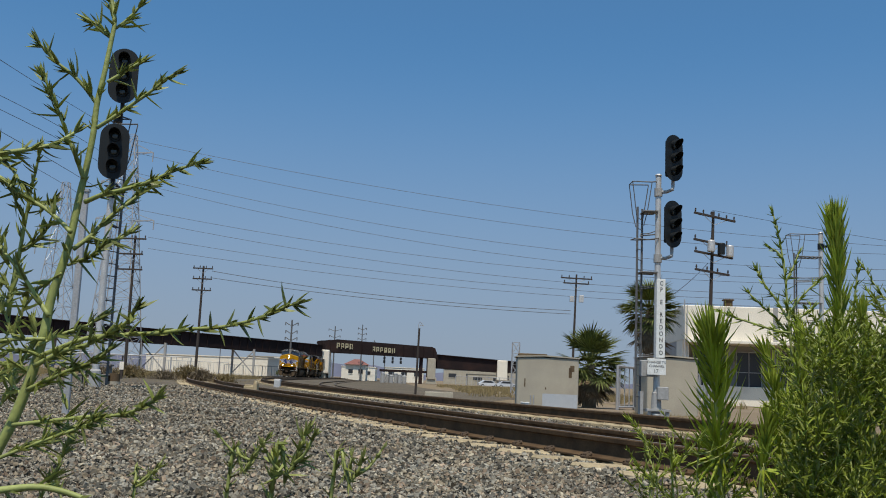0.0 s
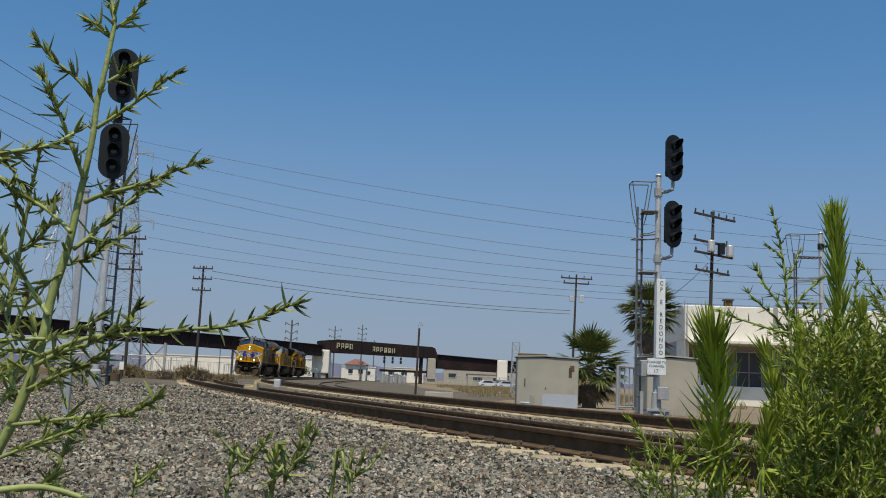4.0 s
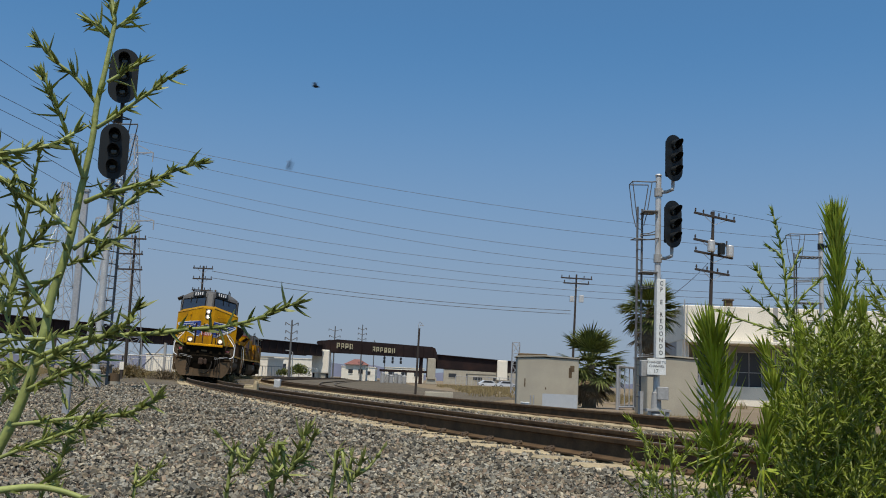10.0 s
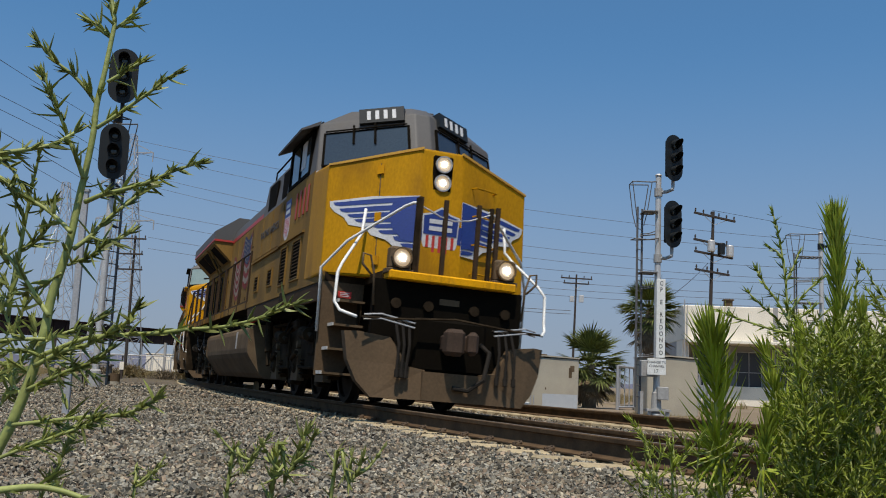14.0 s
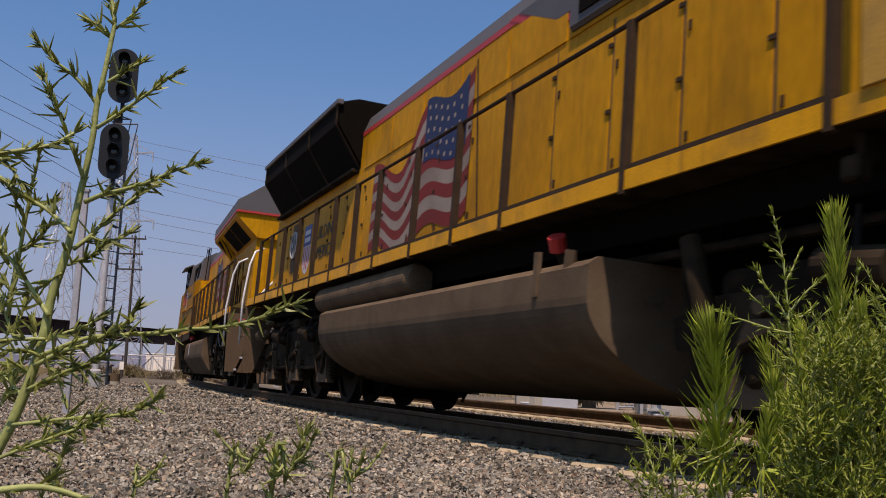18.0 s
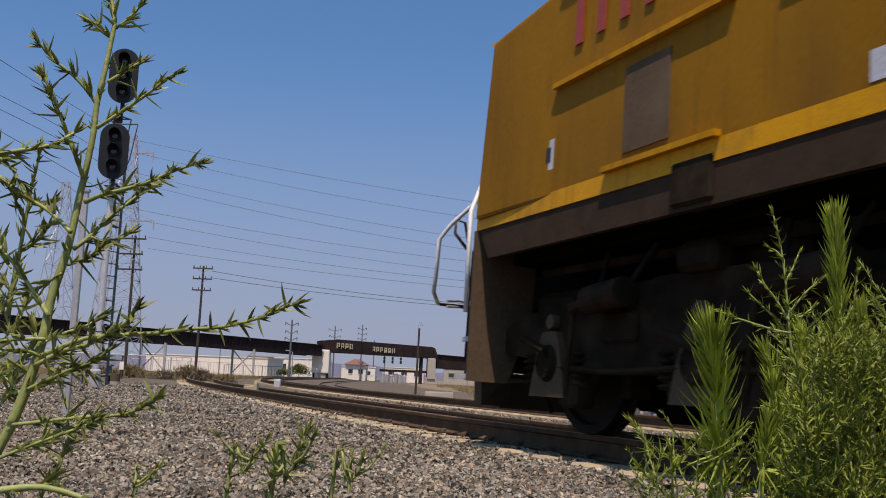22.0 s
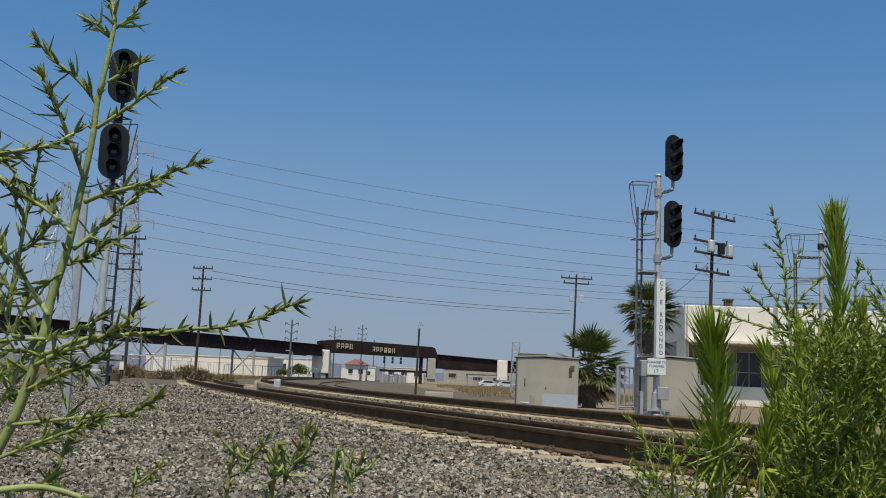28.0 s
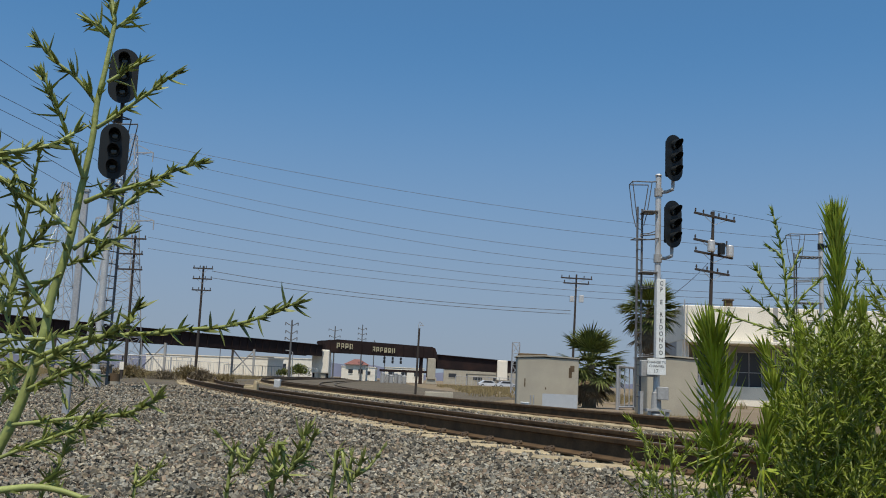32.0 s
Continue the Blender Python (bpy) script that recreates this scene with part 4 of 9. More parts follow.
# ---- trackside blocks, boxes and buildings ----
def make_block(p, w, d, h, yaw, label, patch=True):
    t = thing("equipment_shelter", label, "shelter", "trackside shelters", at=pose(p[0], p[1], p[2], 0, 0, yaw))
    part("wall", M().box(0, w, 0, d, 0, h, 0.04), CONC, t)
    part("roof_cap", M().prism([(-0.05, h - 0.01), (w * 0.45, h + 0.05), (w + 0.05, h - 0.01), (w + 0.05, h + 0.04), (w * 0.45, h + 0.10), (-0.05, h + 0.04)], -0.05, d + 0.05), CONC, t)
    if patch:
        part("repaint_patch", M().box(w * 0.42, w - 0.03, -0.006, 0.02, 0.03, h * 0.30), PATCH, t, "grey repainted patch low on the wall")
        part("repaint_patch", M().box(w * 0.80, w - 0.02, -0.005, 0.02, h * 0.30, h * 0.96), CONC, t)
        part("conduit", M().cyl((w * 0.23, -0.03, 0), (w * 0.23, -0.03, 0.55), 0.025, 8).cyl((w * 0.28, -0.03, 0), (w * 0.28, -0.03, 0.55), 0.025, 8), GALV, t)
        part("scuff_marks", M().box(w * 0.84, w * 0.89, -0.009, 0.0, h * 0.62, h * 0.82).box(w * 0.86, w * 0.93, -0.009, 0.0, h * 0.74, h * 0.86).box(w * 0.12, w * 0.14, -0.009, 0, h * 0.42, h * 0.58).box(w * 0.46, w * 0.48, -0.009, 0, h * 0.38, h * 0.42), UNDER, t, "dark scuffs")
        part("vent_hood", M().box(w * 0.02, w * 0.5, d * 0.3, d * 0.7, h + 0.05, h + 0.17, 0.02), UNDER, t)
    return t


make_block((3.30, 40.2, -0.58), 2.55, 2.2, 2.12, -3, "beige concrete equipment shelter with a grey patch, dry dirt around")
make_block((7.95, 36.6, -0.58), 1.95, 2.0, 2.2, 2, "beige concrete equipment shelter behind the mast signal", False)
jb = thing("junction_box", "small white junction box beside the track", "junction box", at=pose(3.05, 33.5, -0.5))
part("box", M().box(-0.13, 0.13, -0.1, 0.1, 0, 0.27, 0.02), WHITE, jb)
part("lid", M().box(-0.15, 0.15, -0.12, 0.12, 0.27, 0.30, 0.008), WHITE, jb)
for (x, y, z, w, h, label, mt) in ((-5.4, 28.0, -0.2, 0.34, 0.24, "low tan block beside the rail", TIE), (-4.9, 26.2, -0.2, 0.10, 0.36, "short stake beside the rail", TIE), (-7.6, 46.0, -0.28, 0.30, 0.42, "pale dwarf box between the tracks", ALUM), (0.1, 51.0, -0.45, 1.5, 0.25, "low pale concrete kerb", CONC)):
    b = thing("trackside_box", label, "box", at=pose(x, y, z))
    part("body", M().box(-w / 2, w / 2, -0.15, 0.15, -0.1, h, 0.02), mt, b)
    part("cap", M().box(-w / 2 + 0.02, w / 2 - 0.02, -0.13, 0.13, h, h + 0.03, 0.01), mt, b)


def make_store():
    """White flat-roofed building across the tracks, with a recessed dark front."""
    t = thing("commercial_building", "white flat-roofed building with recessed dark glazed front", "building", at=pose(18.8, 74.0, -0.6, 0, 0, -4.5))
    w, d = 30.0, 18.0
    part("parapet_wall", M().box(0, w, 0.0, d, 4.9, 7.6, 0.05), PLASTER, t, "white plastered parapet")
    part("rear_wall", M().box(0, w, 3.0, d, 0, 4.9), GREYWALL, t, "grey recessed wall")
    part("side_wall", M().box(0, 0.5, 0.3, 3.0, 0, 4.9), PLASTER, t)
    part("low_wall", M().box(0.5, w, 1.0, 1.5, 0, 1.5, 0.03), PLASTER, t, "white low wall")
    part("canopy", M().box(0.2, w, -0.8, 3.0, 4.7, 4.95, 0.03), PLASTER, t, "thin white canopy edge")
    for i in range(5):
        x = 4.9 + i * 4.6
        part("pilaster", M().box(x + 1.9, x + 2.25, -0.06, 0.1, 4.95, 7.62), GREYWALL, t)
    for i in range(8):
        x = 1.3 + i * 3.4
        win = part("window", M().box(x, x + 1.9, 2.9, 3.05, 0.9, 4.2), DARKIN, t, "tall dark glass")
        fr = M()
        for q in (x - 0.06, x + 0.92, x + 1.9):
            fr.box(q, q + 0.06, 2.84, 2.96, 0.85, 4.25)
        fr.box(x, x + 1.9, 2.84, 2.96, 4.2, 4.27).box(x, x + 1.9, 2.84, 2.96, 2.6, 2.66)
        part("window_frame", fr, GALV, win)
        part("post", M().box(x + 2.35, x + 2.5, 0.9, 1.05, 1.5, 4.75), GREYWALL, t)
    part("roof_unit", M().box(3.6, 4.2, 2, 2.6, 7.6, 8.25, 0.03).box(3.5, 4.3, 1.9, 2.7, 8.25, 8.35), UNDER, t, "dark roof vent")
    part("roof", M().box(0.2, w - 0.2, 0.2, d - 0.2, 7.3, 7.62), CONC, t)
    part("flagpole", M().cyl((0.05, -0.3, 3.0), (0.05, -0.3, 8.0), 0.05, 8).cyl((0.25, -0.3, 3.0), (0.25, -0.3, 7.6), 0.03, 8), GALV, t)
    return t


make_store()


def warehouse(p, w, d, h, yaw, label, mtl, wins=0, roof=None):
    t = thing("warehouse", label, "building", "distant buildings", at=pose(p[0], p[1], p[2], 0, 0, yaw))
    part("wall", M().box(0, w, 0, d, 0, h), mtl, t)
    if roof is None:
        part("roof", M().box(-0.15, w + 0.15, -0.15, d + 0.15, h, h + 0.2), mtl, t)
    else:
        o = 0.6
        part("roof", M().hull([(-o, -o, h), (w + o, -o, h), (w + o, d + o, h), (-o, d + o, h), (w * 0.35, d / 2, h + 1.5), (w * 0.65, d / 2, h + 1.5)],
                              [(0, 1, 5, 4), (1, 2, 5), (2, 3, 4, 5), (3, 0, 4), (0, 1, 2, 3)]), roof, t, "red hipped roof")
    for i in range(wins):
        x = w * (i + 0.5) / wins
        wi = part("window", M().box(x - w * 0.22 / wins, x + w * 0.22 / wins, -0.08, 0.1, h * 0.45, h * 0.72), DARKIN, t)
        part("window_frame", M().box(x - w * 0.24 / wins, x + w * 0.24 / wins, -0.1, 0.05, h * 0.41, h * 0.45), mtl, wi)
    return t


warehouse((-70.3, 232, -0.6), 30, 14, 4.5, -6, "long low white warehouse below the bridge", PLASTER)
warehouse((-44.5, 262, -0.6), 13.5, 14, 5.3, -2, "white building with dark window bands", PLASTER, 3)
warehouse((-53, 268, -0.6), 10, 12, 5.6, 0, "pale low building behind the fence", CONC, 2)
warehouse((-28.5, 285, -0.6), 10, 10, 4.0, 0, "small white building under the bridge", PLASTER, 2)
warehouse((-25.1, 262, -0.6), 5.5, 7, 4.4, 0, "small white building with a red hipped roof", PLASTER, 2, ROOFRED)
warehouse((-16.5, 300, -0.6), 12, 10, 4.4, 0, "distant white flat-roofed building", PLASTER, 3)
warehouse((2.0, 330, -0.6), 30, 14, 5.0, 0, "distant pale building with dark openings", CONC, 5)
warehouse((9.0, 290, -0.6), 12, 8, 3.4, 0, "low grey flat-roofed shed", CONC, 2)
for i in range(6):
    v = thing("storage_tank", "grey upright cylindrical storage vessel", "tank", "storage tanks", at=pose(-11.25 + i * 0.88, 198 + (i % 2), -0.6))
    hh = 2.0 - 0.22 * (i % 3)
    part("vessel", M().ring([(0.001, 0), (0.42, 0.0), (0.42, hh), (0.3, hh + 0.2), (0.001, hh + 0.26)], 14, "z"), GREYWALL, v, smooth=False)
    part("rim", M().ring([(0.42, hh - 0.05), (0.46, hh - 0.05), (0.46, hh + 0.02), (0.42, hh + 0.02)], 14, "z"), ALUM, v)
sh = thing("open_shed", "long dark open shed roof in the yard beyond the bridge", "shed", at=pose(-15.7, 260, -0.6))
part("roof", M().box(0, 13.5, -1, 5, 2.85, 3.45), BRIDGE, sh)
for i in range(5):
    part("post", M().box(0.3 + i * 3.2, 0.55 + i * 3.2, -0.8, -0.6, 0, 2.85), GALV, sh)
for i in range(3):
    hs = thing("signal_cluster", "small dark hanging signal lights under the bridge", "signal", "bridge signals", at=pose(-12.87 + i * 1.93, 229.6 + i * 0.9, 4.0))
    part("head", M().box(-0.25, 0.25, -0.2, 0.2, 0.0, 0.75, 0.05).box(-0.25, 0.25, -0.2, 0.2, 0.85, 1.5, 0.05), SIGBLK, hs)
    part("hanger", M().cyl((0, 0, 0.7), (0, 0, 1.95), 0.05, 6), SIGBLK, hs)


def make_fence(p, q, h, label, n):
    f, ln = along(p, q)
    t = thing("chain_fence", label, "fence", "yard fences", at=Matrix.Translation((0, 0, -0.6)) @ f)
    for i in range(n + 1):
        x = ln * i / n
        part("post", M().cyl((x, 0, 0), (x, 0, h), 0.07, 6), GALV, t)
    part("top_rail", M().cyl((0, 0, h), (ln, 0, h), 0.06, 6).cyl((0, 0, 0.15), (ln, 0, 0.15), 0.05, 6), GALV, t)
    m = M()
    k = int(ln / 0.7)
    for i in range(k):
        x = ln * (i + 0.5) / k
        m.box(x - 0.025, x + 0.025, -0.02, 0.02, 0.1, h)
    tagged(part("fence_mesh", m, GALV, t), kind="stuff")


make_fence((-66, 205), (-46, 212), 3.0, "grey chain-link fence before the white warehouse", 10)
make_fence((-46, 208), (-27, 216), 2.6, "pale picket fence before the white building", 10)
make_fence((-50, 118), (-31, 121), 2.6, "dark chain-link fence in the dry weeds", 8)
make_fence((4, 215), (24, 222), 2.2, "low fence by the dry field", 8)
make_fence((8.2, 44), (18, 62), 2.0, "grey chain-link fence behind the shelters", 8)


# ---- vehicles and yard clutter far off ----
def parked_car(p, yaw, col, label):
    t = thing("parked_car", label, "car", "parked cars", at=pose(p[0], p[1], p[2], 0, 0, yaw))
    m = mat("car_paint_" + label.split()[0], col, 0.3, 0.2, tuple(c * 0.8 for c in col), 2, 0.3, 0.0)
    part("body", M().prism([(-2.2, 0.35), (2.2, 0.35), (2.25, 0.75), (1.3, 0.92), (0.7, 1.42), (-1.1, 1.45), (-1.9, 0.95), (-2.25, 0.85)], -0.85, 0.85), m, t)
    part("side_glass", M().prism([(-1.55, 0.95), (1.05, 0.95), (0.62, 1.36), (-1.02, 1.38)], -0.86, 0.86), DARKIN, t)
    for x in (-1.4, 1.4):
        for y in (-0.8, 0.8):
            w = part("wheel", M().ring([(0.001, -0.1), (0.33, -0.1), (0.33, 0.1), (0.001, 0.1)], 14, "y", (x, y, 0.33)), BLACK, t)
            part("rim", M().ring([(0.001, -0.11), (0.2, -0.11), (0.2, 0.11), (0.001, 0.11)], 12, "y", (x, y, 0.33)), ALUM, w)


parked_car((10.8, 205, -0.58), 10, (0.7, 0.7, 0.7), "white parked car in the yard below the bridge")
parked_car((15.0, 208, -0.58), 4, (0.62, 0.63, 0.65), "silver parked car in the yard below the bridge")
tb = thing("picnic_table", "weathered wooden picnic table on the dirt", "table", at=pose(-20.0, 52.0, -0.55, 0, 0, 20))
part("tabletop", M().box(-0.9, 0.9, -0.4, 0.4, 0.72, 0.78), WOOD, tb)
for sx in (-1, 1):
    part("bench", M().box(-0.9, 0.9, sx * 0.75 - 0.13, sx * 0.75 + 0.13, 0.42, 0.47), WOOD, tb)
    part("leg_frame", M().tube([(sx * 0.7, -0.7, 0), (sx * 0.7, -0.2, 0.74)], 0.05, 4).tube([(sx * 0.7, 0.7, 0), (sx * 0.7, 0.2, 0.74)], 0.05, 4).box(sx * 0.7 - 0.04, sx * 0.7 + 0.04, -0.85, 0.85, 0.36, 0.44), WOOD, tb)
cb = thing("trackside_box", "small pale concrete box on the dirt", "box", at=pose(-14.0, 39.0, -0.45))
part("body", M().box(-0.22, 0.22, -0.2, 0.2, 0, 0.34, 0.03), CONC, cb)
part("cap", M().box(-0.24, 0.24, -0.22, 0.22, 0.34, 0.38, 0.01), CONC, cb)
pt = thing("marker_post", "slim grey steel post standing in the gravel", "post", at=pose(-4.04, 10.6, -0.3))
part("post", M().box(-0.035, 0.035, -0.025, 0.025, 0, 2.65, 0.006), GALV, pt)
part("cap", M().box(-0.045, 0.045, -0.035, 0.035, 2.65, 2.68), GALV, pt)


WOODG = mat("weathered_grey_wood", (0.24, 0.21, 0.17), 0.9, 0, (0.16, 0.14, 0.11), 6, 0.8, 0.2)
bn = thing("wooden_bench", "weathered grey wooden bench and table on the gravel", "bench", at=pose(-10.55, 30.0, -0.28, 0, 0, 8))
part("tabletop", M().box(-0.38, 0.42, -0.3, 0.3, 0.72, 0.78, 0.01), WOODG, bn)
part("seat", M().box(-0.45, 0.45, -0.6, -0.35, 0.42, 0.47, 0.01), WOODG, bn)
for x in (-0.38, 0.0, 0.36):
    part("leg", M().box(x - 0.05, x + 0.05, -0.58, -0.38, 0.0, 0.42), WOODG, bn)
    part("leg", M().box(x - 0.05, x + 0.05, -0.1, 0.1, 0.0, 0.72), WOODG, bn)
dm = thing("steel_drum", "small dark drum with a pale band beside the bench", "drum", at=pose(-9.95, 29.8, -0.28))
part("body", M().ring([(0.001, 0.0), (0.17, 0.0), (0.17, 0.5), (0.001, 0.5)], 16, "z"), UNDER, dm)
part("band", M().ring([(0.17, 0.04), (0.178, 0.04), (0.178, 0.26), (0.17, 0.26)], 16, "z"), CONC, dm, "pale band")
mp = thing("marker_stake", "short dark stake with a white plate in the dry grass", "stake", at=pose(-15.7, 48.0, -0.5))
part("stake", M().box(-0.06, 0.06, -0.04, 0.04, 0, 0.9), WOOD, mp)
part("plate", M().box(-0.11, 0.11, -0.06, -0.045, 0.8, 1.2, 0.01), PLASTER, mp, "white plate")
part("plate_back", M().box(-0.03, 0.03, -0.045, 0.03, 0.85, 1.5), WOOD, mp)


# ---- plants ----
def blade(v, f, base, d, up, ln, wd, curl=0.35, thick=0.3):
    """A narrow pointed leaf with a keel, three rings and a tip."""
    d = d.normalized()
    side = d.cross(up)
    if side.length < 1e-4:
        side = d.orthogonal()
    side.normalize()
    nrm = side.cross(d).normalized()
    o = len(v)
    for u, k in ((0.0, 0.85), (0.3, 0.95), (0.68, 0.6)):
        c = base + d * (ln * u) + nrm * (curl * ln * u * u)
        h = wd * k / 2
        v.extend([tuple(c - side * h + nrm * h * 0.4), tuple(c + side * h + nrm * h * 0.4), tuple(c - nrm * h * thick * 2)])
    v.append(tuple(base + d * ln + nrm * (curl * ln)))
    for r in (0, 3):
        for a, b in ((0, 1), (1, 2), (2, 0)):
            f.append([o + r + a, o + r + b, o + r + 3 + b, o + r + 3 + a])
    for a, b in ((6, 7), (7, 8), (8, 6)):
        f.append([o + a, o + b, o + 9])


def smooth_line(pts):
    """A soft curve through the points."""
    fine = []
    for i in range(len(pts) - 1):
        p0, p1, p2, p3 = pts[max(i - 1, 0)], pts[i], pts[i + 1], pts[min(i + 2, len(pts) - 1)]
        for k in range(4):
            u = k / 4
            fine.append(0.5 * ((2 * p1) + (p2 - p0) * u + (2 * p0 - 5 * p1 + 4 * p2 - p3) * u * u + (3 * p1 - p0 - 3 * p2 + p3) * u ** 3))
    return fine + [pts[-1]]


def sprig(t, pts, r0, r1, n, ln, wd, rng, leafmat, stemmat, tuft=6, spread=0.95, curl=0.3, name="branch", turn=2.399):
    """One stem of a weed with its leaves set in a spiral along it and a tuft at the tip."""
    fine = smooth_line([Vector(p) for p in pts])
    stem = part(name, M().tube(fine, r0, 7, r1), stemmat, t, smooth=True, fix=False)
    m = M()
    a = rng.uniform(0, 6)
    for i in range(n):
        u = 0.05 + 0.95 * (i + 0.5 + rng.uniform(-0.3, 0.3)) / n
        u = min(max(u, 0), 1)
        x = u * (len(fine) - 1)
        k = min(int(x), len(fine) - 2)
        p = fine[k].lerp(fine[k + 1], x - k)
        ax = (fine[k + 1] - fine[k]).normalized()
        a += turn + rng.uniform(-0.5, 0.5)
        q = ax.orthogonal().normalized()
        q = Matrix.Rotation(a, 3, ax) @ q
        s = spread * (1.0 - 0.35 * u) * rng.uniform(0.75, 1.2)
        blade(m.v, m.f, p, ax + q * s, ax, ln * rng.uniform(0.65, 1.25) * (1 - 0.25 * u), wd * rng.uniform(0.8, 1.2), curl * rng.uniform(0.2, 1.4))
    ax = (fine[-1] - fine[-2]).normalized()
    for i in range(tuft):
        q = Matrix.Rotation(i * 2.4 + a, 3, ax) @ ax.orthogonal().normalized()
        blade(m.v, m.f, fine[-1], ax + q * rng.uniform(0.15, 0.7), ax, ln * rng.uniform(0.5, 0.9), wd * 0.9, 0.15)
    tagged(part("leaves", m, leafmat, stem, fix=False), kind="stuff")
    return fine


def P(u, v, d):
    """A place in front of the standpoint: u across and v upward per metre of reach d."""
    return (u * d, d, 0.412 + v * d)


def spiny(t, pts, r0, r1, step, ln, wd, rng, leafmat, stemmat, pool=None, name="branch", begin=0.12, tip=6):
    """A thin stem with narrow pointed leaves: at each node one long leaf that stands off and a few short ones in its axil."""
    fine = smooth_line([Vector(p) for p in pts])
    run = [0.0]
    for a, b in zip(fine, fine[1:]):
        run.append(run[-1] + (b - a).length)
    m = pool[1] if pool else M()
    at_, turn = run[-1] * begin, rng.uniform(0, 6)
    while at_ < run[-1]:
        k = max(i for i in range(len(run) - 1) if run[i] <= at_)
        f = (at_ - run[k]) / max(run[k + 1] - run[k], 1e-6)
        p, ax = fine[k].lerp(fine[k + 1], f), (fine[k + 1] - fine[k]).normalized()
        young = at_ / run[-1]
        turn += 2.4 + rng.uniform(-0.4, 0.4)
        q = Matrix.Rotation(turn, 3, ax) @ ax.orthogonal().normalized()
        far = ln * rng.uniform(0.75, 1.4) * (1.1 - 0.35 * young)
        blade(m.v, m.f, p, ax * rng.uniform(0.2, 0.8) + q, ax, far, wd * rng.uniform(0.85, 1.2), rng.uniform(-0.12, 0.4), 0.25)
        for j in range(rng.choice((3, 4, 4, 5))):
            side = Matrix.Rotation(rng.uniform(-1.3, 1.3), 3, ax) @ q
            blade(m.v, m.f, p, ax * rng.uniform(0.7, 1.3) + side * rng.uniform(0.3, 0.9), ax, far * rng.uniform(0.4, 0.75), wd * 0.9, rng.uniform(-0.1, 0.3), 0.25)
        at_ += step * rng.uniform(0.7, 1.3) * (1.15 - 0.5 * young)
    ax = (fine[-1] - fine[-2]).normalized()
    for j in range(tip):
        q = Matrix.Rotation(j * 2.4 + turn, 3, ax) @ ax.orthogonal().normalized()
        blade(m.v, m.f, fine[-1], ax + q * rng.uniform(0.1, 0.6), ax, ln * rng.uniform(0.45, 0.85), wd * 0.85, rng.uniform(0.0, 0.25), 0.25)
    if pool:
        pool[0].tube(fine, r0, 5, r1)
    else:
        stem = part(name, M().tube(fine, r0, 7, r1), stemmat, t, smooth=True, fix=False)
        tagged(part("leaves", m, leafmat, stem, fix=False), kind="stuff")
    return fine


